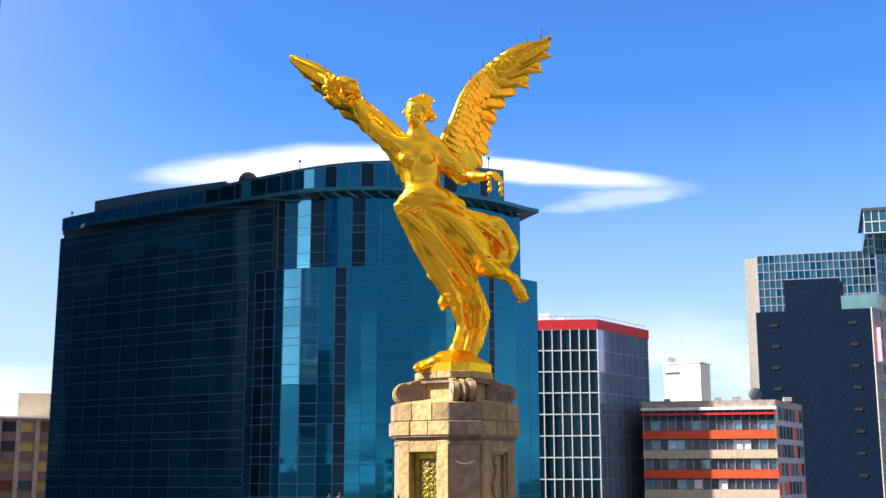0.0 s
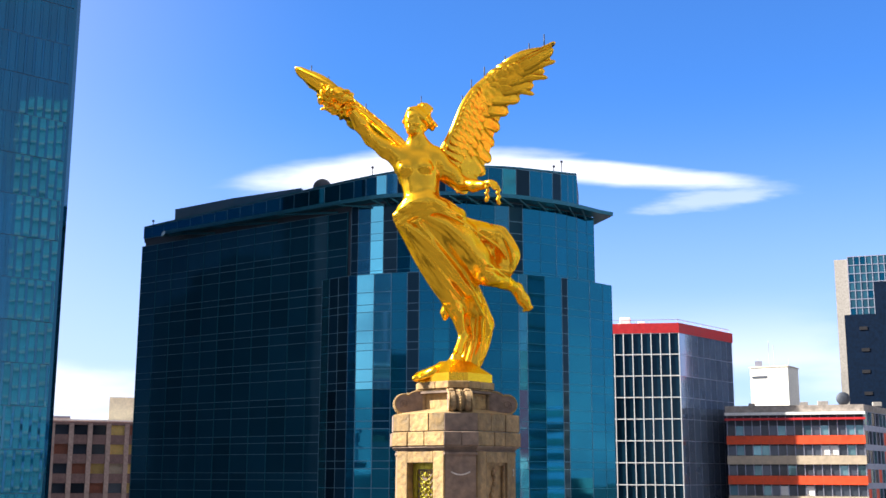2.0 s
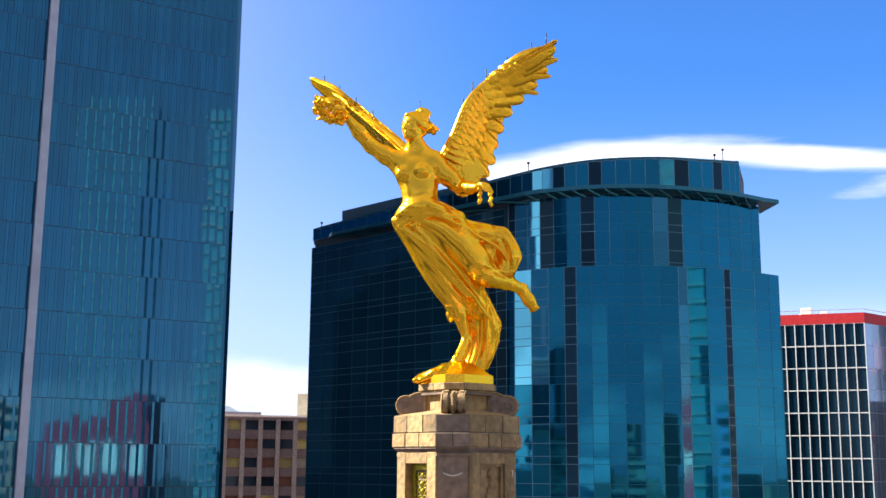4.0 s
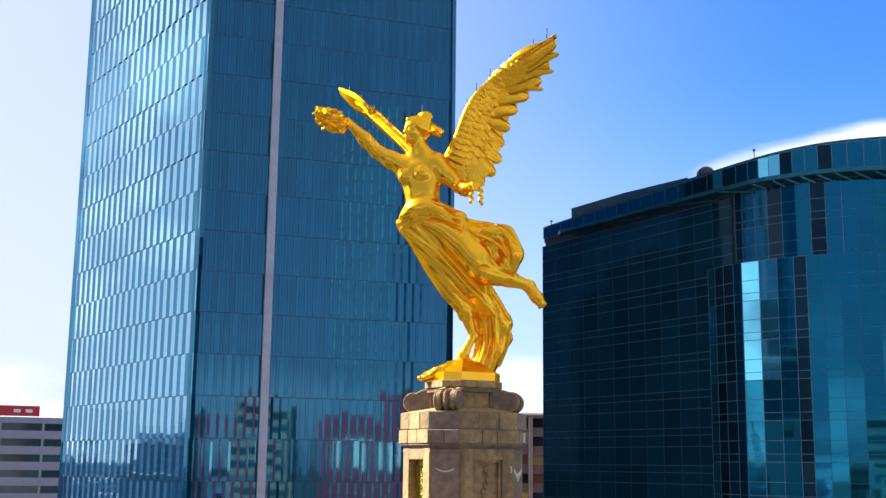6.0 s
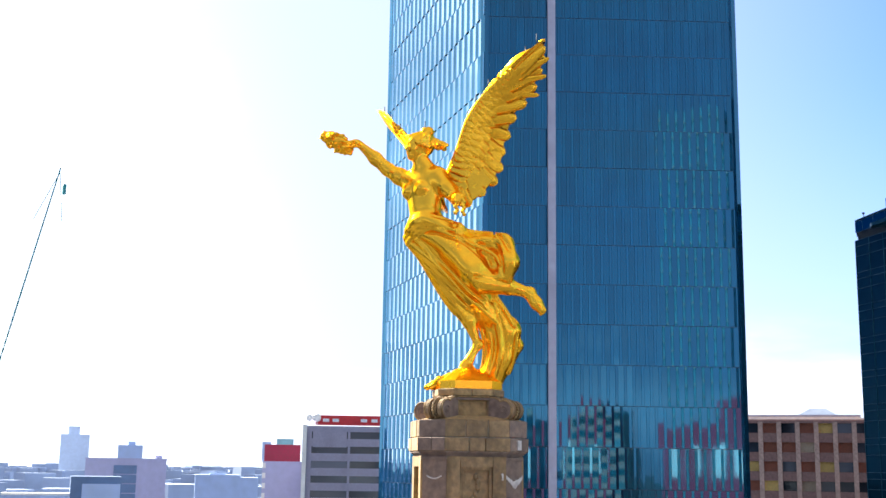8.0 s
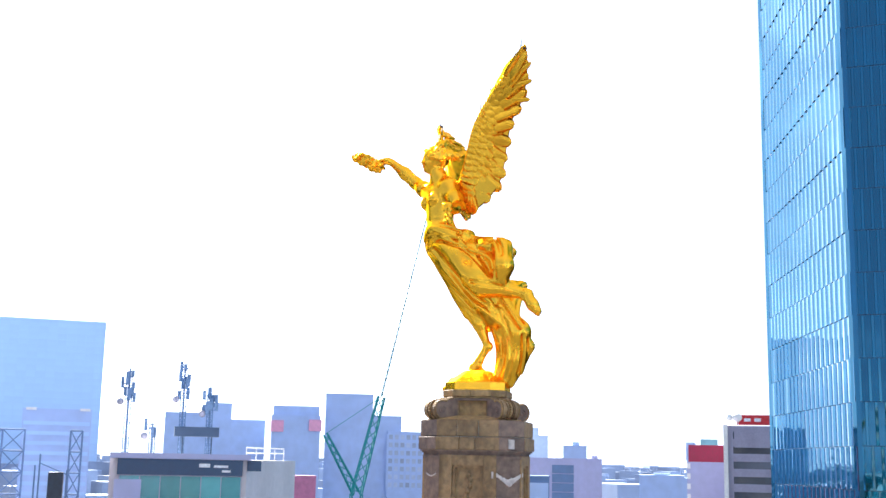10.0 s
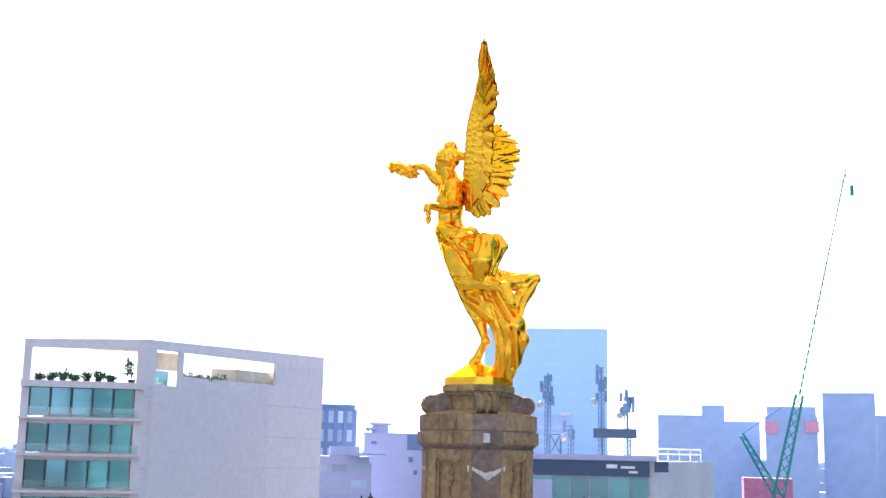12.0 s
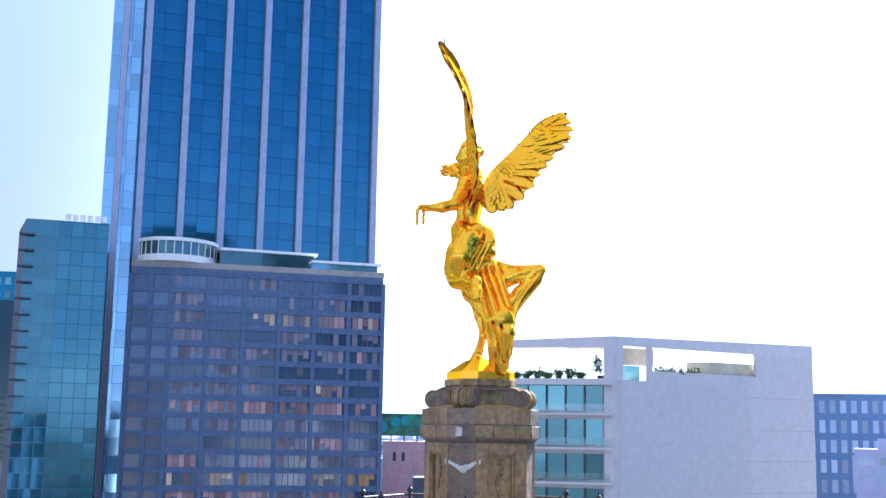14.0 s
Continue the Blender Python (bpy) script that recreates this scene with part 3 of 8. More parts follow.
# faces of the drum: wide faces carry a framed panel, the narrow ones are plain
unit = octo(1.0)
for i in range(8):
    r = 1.105
    a, b = (unit[i][0] * r, unit[i][1] * r), (unit[(i + 1) % 8][0] * r, unit[(i + 1) % 8][1] * r)
    m, L = wall_pose(a, b)
    if i % 2 == 0:
        bm = bmesh.new()
        box(bm, (L / 2, 0.11, -2.26), (L - 0.006, 0.22, 1.98), m)
        bmesh.ops.bevel(bm, geom=bm.edges[:], offset=0.006, segments=1, affect="EDGES")
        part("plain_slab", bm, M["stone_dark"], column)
        continue
    # the sunlit door side is given the paler stone
    door = i == 7
    for x, w in ((0.13, 0.25), (L - 0.13, 0.25)):
        bm = bmesh.new()
        box(bm, (x, 0.08, -2.26), (w, 0.22, 1.98), m)
        bmesh.ops.bevel(bm, geom=bm.edges[:], offset=0.008, segments=1, affect="EDGES")
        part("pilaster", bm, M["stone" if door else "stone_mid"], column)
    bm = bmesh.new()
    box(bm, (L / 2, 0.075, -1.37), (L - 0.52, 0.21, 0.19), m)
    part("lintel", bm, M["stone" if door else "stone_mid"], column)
    if door:
        # bronze door leaf with a pierced grille
        leaf = bmesh.new()
        box(leaf, (L / 2, 0.175, -2.36), (L - 0.52, 0.02, 1.76), m)
        d = part("bronze_door", leaf, M["iron"], column, "bronze door with a pierced lattice grille")
        bm = bmesh.new()
        w = L - 0.52
        for x in (L / 2 - w / 2 + 0.06, L / 2 + w / 2 - 0.06):
            box(bm, (x, 0.14, -2.36), (0.10, 0.04, 1.76), m)
        box(bm, (L / 2, 0.14, -1.53), (w - 0.2, 0.04, 0.11), m)
        part("door_frame", bm, M["bronze"], d, "olive gilt frame")
        bm = bmesh.new()
        for k in range(-1, 15):
            for sgn in (-1, 1):
                zc = -1.62 - 0.115 * k
                p = m @ Vector((L / 2 - (w / 2 - 0.12), 0.14, zc - sgn * (w / 2 - 0.12)))
                q = m @ Vector((L / 2 + (w / 2 - 0.12), 0.14, zc + sgn * (w / 2 - 0.12)))
                if max(p.z, q.z) < -1.56 and min(p.z, q.z) > -3.2:
                    tube(bm, p, q, 0.012, n=5)
        part("lattice", bm, M["bronze"], d)
        bm = bmesh.new()
        for k in range(9):
            c = m @ Vector((L / 2, 0.13, -1.68 - 0.14 * k))
            bmesh.ops.create_icosphere(bm, subdivisions=2, radius=0.026 + 0.020 * (k % 2), matrix=Matrix.Translation(c) @ Matrix.Diagonal((1, 1, 2.0 - 1.2 * (k % 2), 1)))
        for k in range(9):
            for sx in (-0.075, 0.075):
                ring = [m @ Vector((L / 2 + sx + 0.035 * math.cos(j * 0.785), 0.125, -1.66 - 0.14 * k + 0.045 * math.sin(j * 0.785))) for j in range(9)]
                sweep(bm, ring, 0.009, 5)
        part("ornament", bm, M["bronze"], d, "gilt candelabrum ornament", smooth=True, kind="stuff")
        continue
    bm = bmesh.new()
    w = L - 0.52
    box(bm, (L / 2, 0.13, -2.36), (w, 0.1, 1.78), m)
    part("panel", bm, M["stone_mid"], column)
    bm = bmesh.new()
    for x in (L / 2 - w / 2 + 0.03, L / 2 + w / 2 - 0.03):
        box(bm, (x, 0.035, -2.36), (0.05, 0.05, 1.78), m)
    box(bm, (L / 2, 0.035, -1.49), (w - 0.11, 0.05, 0.05), m)
    part("panel_moulding", bm, M["stone_mid"], column)
    bm = bmesh.new()
    rnd = random.Random(i)
    for k in range(16):
        c = m @ Vector((L / 2 + 0.05 * math.sin(k * 1.1), 0.07, -1.64 - 0.1 * k))
        bmesh.ops.create_icosphere(bm, subdivisions=1, radius=0.05, matrix=Matrix.Translation(c) @ Matrix.Diagonal((1.0, 1.0, 1.6, 1)))
    part("carved_garland", bm, M["stone_mid"], column, smooth=True, kind="stuff")

# scroll consoles on the narrow faces
for k in range(4):
    az = radians(TURN + 14.5 + 90 * k)
    base = Matrix.Rotation(az, 4, "Z")
    scroll = new("scroll_console")
    scroll.parent = column
    scroll.location = Vector((0, 0, 0)) - origin(column)
    tagged(scroll, "carved sandstone scroll console with a beaded middle rib")
    for off, wid, grow in ((-0.14, 0.12, 0.0), (0.14, 0.12, 0.0), (0.0, 0.15, -0.022)):
        bm = bmesh.new()
        prof = []
        # a roll at the outer end whose back rises in one sweep to the neck
        for j in range(17):
            a = radians(-120 + j * 15)
            prof.append((0.955 + (0.19 + grow) * math.cos(a), -0.40 + (0.19 + grow) * math.sin(a)))
        prof += [(0.86, -0.185 + grow), (0.76, -0.15 + grow), (0.66, -0.135 + grow), (0.56, -0.135), (0.56, -0.60), (0.74, -0.60)]
        rings = [[bm.verts.new(base @ Vector((x, off + s * wid / 2, z))) for x, z in prof] for s in (-1, 1)]
        n = len(prof)
        for j in range(n):
            bm.faces.new((rings[0][j], rings[0][(j + 1) % n], rings[1][(j + 1) % n], rings[1][j]))
        bm.faces.new(rings[0][::-1])
        bm.faces.new(rings[1])
        bmesh.ops.recalc_face_normals(bm, faces=bm.faces[:])
        bmesh.ops.bevel(bm, geom=[e for e in bm.edges if len(e.link_faces) == 2 and e.calc_face_angle(0) > 1.2], offset=0.022, segments=2, affect="EDGES")
        part("rib", bm, M["stone_mid"], scroll)
    bm = bmesh.new()
    for j in range(18):
        a = radians(-70 + j * 15)
        c = base @ (Vector((0.955 + 0.182 * math.cos(a), 0, -0.40 + 0.182 * math.sin(a))) if j < 12 else Vector((0.935 - 0.052 * (j - 11), 0, -0.215 + 0.008 * (j - 11))))
        bmesh.ops.create_icosphere(bm, subdivisions=2, radius=0.027, matrix=Matrix.Translation(c))
    part("beading", bm, M["stone"], scroll, smooth=True, kind="stuff")
    for s in (-1, 1):
        bm = bmesh.new()
        line = [(0.955 + 0.085 * (1 - j / 26) * math.cos(radians(j * 24 - 60)), -0.40 + 0.085 * (1 - j / 26) * math.sin(radians(j * 24 - 60))) for j in range(22)]
        sweep(bm, [base @ Vector((x, s * 0.203, z)) for x, z in line], 0.013)
        part("volute_eye", bm, M["stone_dark"], scroll)
        # dark stone stands for the unlit sides of the scroll
        bm = bmesh.new()
        cheek = [(0.955 + 0.165 * math.cos(radians(a)), -0.40 + 0.165 * math.sin(radians(a))) for a in range(-110, 121, 15)] + [(0.85, -0.22), (0.75, -0.185), (0.62, -0.17), (0.62, -0.57)]
        f = bm.faces.new([bm.verts.new(base @ Vector((x, s * 0.2035, z))) for x, z in cheek])
        ex = bmesh.ops.extrude_face_region(bm, geom=[f])
        bmesh.ops.translate(bm, verts=[v for v in ex["geom"] if isinstance(v, bmesh.types.BMVert)], vec=(base.to_3x3() @ Vector((0, -s * 0.02, 0))))
        bmesh.ops.recalc_face_normals(bm, faces=bm.faces[:])
        part("cheek", bm, M["stone_dark"], scroll)
        bm = bmesh.new()
        line = [(0.955 + 0.175 * math.cos(radians(a)), -0.40 + 0.175 * math.sin(radians(a))) for a in range(-110, 121, 15)] + [(0.85, -0.21), (0.75, -0.17), (0.64, -0.155)]
        sweep(bm, [base @ Vector((x, s * 0.203, z)) for x, z in line], 0.017)
        part("volute_rim", bm, M["stone"], scroll)

# mortar repairs on one narrow face of the drum, and a pale marker block
m17 = Matrix.Rotation(radians(TURN + 14.5 + 90), 4, "Z")
bm = bmesh.new()
rnd = random.Random(11)
rows_m = []
for k in range(49):
    u = k / 48
    y = -0.37 + 0.74 * u
    mid = -1.64 - 0.15 * max(0, 1 - abs(u - 0.52) / 0.36) ** 0.8
    half = 0.04 + 0.045 * max(0, 1 - abs(u - 0.55) / 0.28) + 0.03 * (math.exp(-((u - 0.06) / 0.05) ** 2) + math.exp(-((u - 0.95) / 0.05) ** 2))
    half *= 1 + 0.5 * noise.noise(Vector((k * 0.37, 1, 4)))
    off = 0.025 * noise.noise(Vector((k * 0.5, 7, 2)))
    x = 1.105 * math.cos(radians(14.5)) + 0.004 - max(0, abs(y) - 0.275) * 0.45
    rows_m.append([bm.verts.new(m17 @ Vector((x + d, y, mid + off + h * half))) for d, h in ((-0.01, -1), (0.006, -0.7), (0.006, 0.7), (-0.01, 1))])
for p, q in zip(rows_m, rows_m[1:]):
    for j in range(3):
        bm.faces.new((p[j], q[j], q[j + 1], p[j + 1]))
part("mortar_repair", bm, M["plaster"], column, "pale irregular mortar repair")
bm = bmesh.new()
box(bm, (1.225 * math.cos(radians(14.5)), -0.03, -1.055), (0.05, 0.13, 0.18), m17)
part("pale_block", bm, M["plaster"], column, "pale replaced stone")
m_s = Matrix.Rotation(radians(TURN + 14.5), 4, "Z")
bm = bmesh.new()
sweep(bm, [m_s @ Vector((1.105 * math.cos(radians(14.5)), -0.17 + 0.34 * k / 14, -1.63 - 0.05 * math.sin(math.pi * k / 14))) for k in range(15)], 0.014)
part("mortar_smear", bm, M["plaster"], column)

# railing on the balcony round the drum
rail = thing("balcony_railing", (0, 0, -3.25), "black iron railing with knobbed posts on the balcony", "railing")
posts = [(2.4 * math.cos(radians(a)), 2.4 * math.sin(radians(a))) for a in range(30, 390, 45)]
for x, y in posts:
    bm = bmesh.new()
    tube(bm, (x, y, -3.25), (x, y, -2.36), 0.035, n=8)
    bmesh.ops.create_icosphere(bm, subdivisions=2, radius=0.065, matrix=Matrix.Translation((x, y, -2.32)))
    tube(bm, (x, y, -2.30), (x, y, -2.2), 0.03, 0.012, n=8)
    part("post", bm, M["iron"], rail)
for k in range(8):
    a, b = posts[k], posts[(k + 1) % 8]
    bm = bmesh.new()
    tube(bm, (*a, -2.42), (*b, -2.42), 0.022)
    tube(bm, (*a, -3.15), (*b, -3.15), 0.02)
    for j in range(1, 12):
        p = Vector(a).lerp(Vector(b), j / 12)
        tube(bm, (p.x, p.y, -3.15), (p.x, p.y, -2.42), 0.009, n=5)
    part("rail_panel", bm, M["iron"], rail)


# ---- gilded statue: one mesh, modelled as a smooth-blended solid ----
CELL = 0.0155
LO, HI = np.array((-2.15, -2.45, 0.0)), np.array((1.65, 1.55, 5.42))
DIM = np.ceil((HI - LO) / CELL).astype(int)
FIELD = np.full(DIM, 0.6, dtype=np.float32)
BODY = FIELD


def local(lo, hi):
    i0 = np.maximum(np.floor((np.array(lo) - LO) / CELL).astype(int), 0)
    i1 = np.minimum(np.ceil((np.array(hi) - LO) / CELL).astype(int) + 1, DIM)
    sl = tuple(slice(a, b) for a, b in zip(i0, i1))
    ax = [LO[k] + CELL * np.arange(i0[k], i1[k], dtype=np.float32) for k in range(3)]
    return sl, np.meshgrid(*ax, indexing="ij", sparse=True)


def blend(sl, d, k):
    f = FIELD[sl]
    h = np.maximum(k - np.abs(f - d), 0.0) / k
    FIELD[sl] = np.minimum(f, d) - h * h * k * 0.25


def carve(sl, d, k):
    f = FIELD[sl]
    h = np.maximum(k - np.abs(f + d), 0.0) / k
    FIELD[sl] = np.maximum(f, -d) + h * h * k * 0.25


def cone_d(X, Y, Z, a, b, ra, rb):
    a, b = np.array(a, float), np.array(b, float)
    v = b - a
    t = np.clip(((X - a[0]) * v[0] + (Y - a[1]) * v[1] + (Z - a[2]) * v[2]) / (v @ v), 0, 1)
    return np.sqrt((X - a[0] - t * v[0]) ** 2 + (Y - a[1] - t * v[1]) ** 2 + (Z - a[2] - t * v[2]) ** 2) - (ra + (rb - ra) * t), t


def limb(a, b, ra, rb, k=0.08):
    r = max(ra, rb) + k + 0.08
    sl, g = local(np.minimum(a, b) - r, np.maximum(a, b) + r)
    blend(sl, cone_d(*g, a, b, ra, rb)[0], k)


def egg(c, s, k=0.08, yaw=0.0, pitch=0.0, roll=0.0, cut=False):
    q = np.array(Euler((radians(pitch), radians(roll), radians(yaw))).to_matrix())
    r = max(s) + k + 0.08
    sl, (X, Y, Z) = local(np.array(c) - r, np.array(c) + r)
    x, y, z = X - c[0], Y - c[1], Z - c[2]
    p = [(q[0, i] * x + q[1, i] * y + q[2, i] * z) / s[i] for i in range(3)]
    n = np.sqrt(p[0] ** 2 + p[1] ** 2 + p[2] ** 2)
    (carve if cut else blend)(sl, (n - 1) * min(s) * (0.6 + 0.4 * n), k)


def cloth(pts, radii, k=0.1, folds=7, amp=0.03, twist=1.2, phase=0.0, flat=1.0):
    """A hanging length of cloth along pts, thick as radii, whose folds run along it and wander."""
    for i in range(len(pts) - 1):
        a, b = np.array(pts[i], float), np.array(pts[i + 1], float)
        r = max(radii[i], radii[i + 1]) + k + amp + 0.1
        sl, (X, Y, Z) = local(np.minimum(a, b) - r, np.maximum(a, b) + r)
        d, t = cone_d(X, Y, Z, a, b, radii[i], radii[i + 1])
        v = (b - a) / np.linalg.norm(b - a)
        e1 = np.cross(v, (0.3, -0.9, 0.2))
        e1 /= np.linalg.norm(e1)
        e2 = np.cross(v, e1)
        c = a + (b - a) * 0.5
        x = (X - c[0]) * e1[0] + (Y - c[1]) * e1[1] + (Z - c[2]) * e1[2]
        y = (X - c[0]) * e2[0] + (Y - c[1]) * e2[1] + (Z - c[2]) * e2[2]
        s = i + t
        ang = np.arctan2(y, x) * folds + phase + twist * s + 0.9 * np.sin(2.3 * s + 3.1 * x) + 0.6 * np.sin(5.0 * s - 4 * y)
        calm = 0.55 + 0.45 * np.sin(1.7 * s + 2.6 * X + phase) * np.sin(2.1 * Z - 1.9 * Y + 2 * phase)
        wave = np.abs(np.sin(ang * 0.5)) * 1.7 - 1.1
        blend(sl, d - 0.35 * amp * calm * wave, k)


# body
egg((-0.56, -0.72, 4.00), (0.43, 0.29, 0.40), 0.12, yaw=20)
egg((-0.50, -0.74, 3.62), (0.345, 0.26, 0.38), 0.12, yaw=18)
egg((-0.47, -0.70, 3.25), (0.40, 0.32, 0.30), 0.12, yaw=15)
egg((-0.75, -0.96, 3.94), (0.155, 0.14, 0.145), 0.055)
egg((-0.40, -0.89, 3.96), (0.155, 0.14, 0.145), 0.055)
limb((-0.57, -0.72, 4.28), (-0.585, -0.83, 4.68), 0.15, 0.135, 0.12)
limb((-0.57, -0.76, 4.48), (-0.84, -0.80, 4.27), 0.12, 0.12, 0.16)
limb((-0.55, -0.76, 4.48), (-0.28, -0.62, 4.29), 0.12, 0.12, 0.16)
limb((-0.88, -0.80, 4.18), (-0.24, -0.60, 4.20), 0.17, 0.17, 0.14)
limb((-0.66, -0.84, 4.30), (-0.92, -0.90, 4.24), 0.07, 0.06, 0.08)
limb((-0.46, -0.80, 4.30), (-0.22, -0.70, 4.26), 0.07, 0.06, 0.08)
# head: frame turned a little to the statue's right
def head_at(a, b, c):
    """A point of the head: a to the statue's left, b forwards, c up from the middle of the skull."""
    return (-0.575 + 0.94 * a - 0.34 * b, -0.85 - 0.34 * a - 0.94 * b, 4.90 + c)


def head_egg(a, b, c, size, k=0.05, pitch=0.0, roll=0.0, turn=0.0, cut=False):
    egg(head_at(a, b, c), size, k, yaw=-20 + turn, pitch=pitch, roll=roll, cut=cut)


head_egg(0, 0.0, 0.02, (0.20, 0.235, 0.25), 0.06)
head_egg(0, 0.115, -0.10, (0.150, 0.135, 0.20), 0.07)
head_egg(0, 0.165, -0.255, (0.085, 0.075, 0.065), 0.07)
head_egg(0, 0.175, 0.04, (0.13, 0.06, 0.07), 0.05)
limb(head_at(0, 0.235, 0.02), head_at(0, 0.275, -0.10), 0.024, 0.036, 0.03)
for sgn in (-1, 1):
    head_egg(sgn * 0.072, 0.255, -0.02, (0.046, 0.034, 0.03), 0.03, cut=True)
    head_egg(sgn * 0.070, 0.215, -0.022, (0.034, 0.022, 0.02), 0.012)
    head_egg(sgn * 0.105, 0.14, -0.11, (0.05, 0.06, 0.07), 0.05)
head_egg(0, 0.262, -0.158, (0.055, 0.02, 0.013), 0.014)
head_egg(0, 0.257, -0.190, (0.045, 0.02, 0.014), 0.014)
head_egg(0, 0.275, -0.174, (0.045, 0.012, 0.005), 0.008, cut=True)
# cap of hair with waved locks combed from a middle parting down over the temples and back to the bun
head_egg(0, -0.07, 0.07, (0.205, 0.205, 0.205), 0.05)
head_egg(0, -0.14, -0.03, (0.19, 0.16, 0.18), 0.05)
for sgn in (-1, 1):
    for lock in range(6):
        top = head_at(sgn * 0.012, 0.205 - 0.075 * lock, 0.165 + 0.035 * lock - 0.004 * lock * lock)
        side = head_at(sgn * (0.215 + 0.012 * (lock % 2)), 0.085 - 0.05 * lock, -0.02 + 0.05 * lock)
        low = head_at(sgn * 0.205, -0.12, -0.07 + 0.055 * lock)
        back = head_at(sgn * 0.07, -0.28, 0.0 + 0.025 * lock)
        line = [Vector(top).lerp(Vector(side), 0.0), Vector(top).lerp(Vector(side), 0.5) + Vector((0, 0, 0.035)), Vector(side), Vector(side).lerp(Vector(low), 0.55), Vector(low), Vector(back)]
        for q, (p1, p2) in enumerate(zip(line, line[1:])):
            limb(tuple(p1), tuple(p2), 0.044 - 0.006 * (q % 2), 0.038 + 0.006 * (q % 2), 0.016)
# topknot and the bun that streams out behind
head_egg(0.07, -0.14, 0.245, (0.135, 0.13, 0.11), 0.04)
rnd = random.Random(2)
for k in range(16):
    a, e = k * 2.4, 0.2 + 1.1 * (k / 15)
    head_egg(0.07 + 0.125 * math.cos(a) * math.cos(e), -0.14 + 0.12 * math.sin(a) * math.cos(e), 0.245 + 0.10 * math.sin(e), (0.05, 0.042, 0.034), 0.018, turn=math.degrees(a) + 70)
head_egg(0.02, -0.29, 0.06, (0.13, 0.13, 0.105), 0.05)
head_egg(0.02, -0.43, 0.02, (0.09, 0.11, 0.075), 0.05)
for k in range(22):
    a, u = k * 1.9, k / 21
    head_egg(0.02 + (0.115 - 0.05 * u) * math.cos(a), -0.24 - 0.32 * u, 0.06 - 0.05 * u + (0.095 - 0.04 * u) * math.sin(a), (0.05, 0.058, 0.036), 0.018, turn=rnd.uniform(-40, 40), pitch=rnd.uniform(-40, 40))
# raised right arm and its fist
limb((-0.86, -0.81, 4.18), (-1.13, -0.94, 4.34), 0.185, 0.165, 0.12)
limb((-1.13, -0.94, 4.34), (-1.39, -1.06, 4.52), 0.165, 0.13, 0.08)
limb((-1.39, -1.06, 4.52), (-1.54, -1.27, 4.75), 0.135, 0.13, 0.07)
limb((-1.54, -1.27, 4.75), (-1.69, -1.52, 5.0), 0.13, 0.08, 0.08)
egg((-1.70, -1.64, 5.04), (0.10, 0.13, 0.085), 0.05)
for k in range(4):
    limb((-1.78 + 0.05 * k, -1.70, 5.07), (-1.78 + 0.05 * k, -1.86, 5.02), 0.032, 0.026, 0.02)
# laurel wreath of pointed leaves, tilted towards the front
tilt = Euler((radians(-20), radians(16), 0)).to_matrix()
WREATH = Vector((-1.76, -2.05, 4.99))
for k in range(112):
    a = k * 2 * math.pi / 28
    r = 0.235 + (0.09, -0.075, 0.03, 0.0)[k // 28] * rnd.uniform(0.6, 1.2)
    c = tilt @ Vector((r * math.cos(a), r * math.sin(a), rnd.uniform(-0.10, 0.11))) + WREATH
    egg(tuple(c), (0.095, 0.05, 0.034), 0.012, yaw=math.degrees(a) + rnd.uniform(30, 100), pitch=rnd.uniform(-60, 60), roll=rnd.uniform(-40, 40))
for k in range(16):
    a, b = k * math.pi / 8, (k + 1) * math.pi / 8
    p, q = (tilt @ Vector((0.245 * math.cos(x), 0.245 * math.sin(x), 0)) + WREATH for x in (a, b))
    limb(tuple(p), tuple(q), 0.05, 0.05, 0.03)
# lowered left arm and hand
limb((-0.24, -0.61, 4.18), (0.02, -0.56, 3.92), 0.185, 0.16, 0.12)
limb((0.02, -0.56, 3.92), (0.25, -0.53, 3.70), 0.16, 0.125, 0.08)
limb((0.25, -0.53, 3.70), (0.50, -0.69, 3.61), 0.13, 0.115, 0.06)
limb((0.50, -0.69, 3.61), (0.75, -0.86, 3.57), 0.115, 0.075, 0.06)
egg((0.84, -0.93, 3.58), (0.12, 0.10, 0.07), 0.05, yaw=-35)
for k in range(4):
    limb((0.87 + 0.03 * k, -1.02 + 0.035 * k, 3.58), (0.93 + 0.025 * k, -1.04 + 0.035 * k, 3.45), 0.032, 0.026, 0.02)
# broken chain hanging from the hand
for sx, n in ((0.79, 5), (1.0, 6)):
    for k in range(n):
        egg((sx + 0.02 * (k % 2), -0.96 + 0.03 * (k % 2), 3.50 - 0.06 * k), (0.042, 0.042, 0.045), 0.01)
# standing leg, on the ball of the foot
limb((-0.46, -0.56, 2.9), (-0.14, -0.20, 1.78), 0.27, 0.17, 0.1)
limb((-0.14, -0.20, 1.78), (0.02, 0.01, 1.36), 0.155, 0.15, 0.06)
limb((0.02, 0.01, 1.36), (0.105, 0.13, 0.94), 0.145, 0.072, 0.06)
egg((0.15, 0.17, 0.90), (0.075, 0.085, 0.095), 0.05)
limb((0.12, 0.15, 0.90), (0.06, 0.0, 0.62), 0.08, 0.08, 0.06)
limb((0.06, 0.0, 0.60), (0.02, -0.14, 0.50), 0.08, 0.05, 0.05)
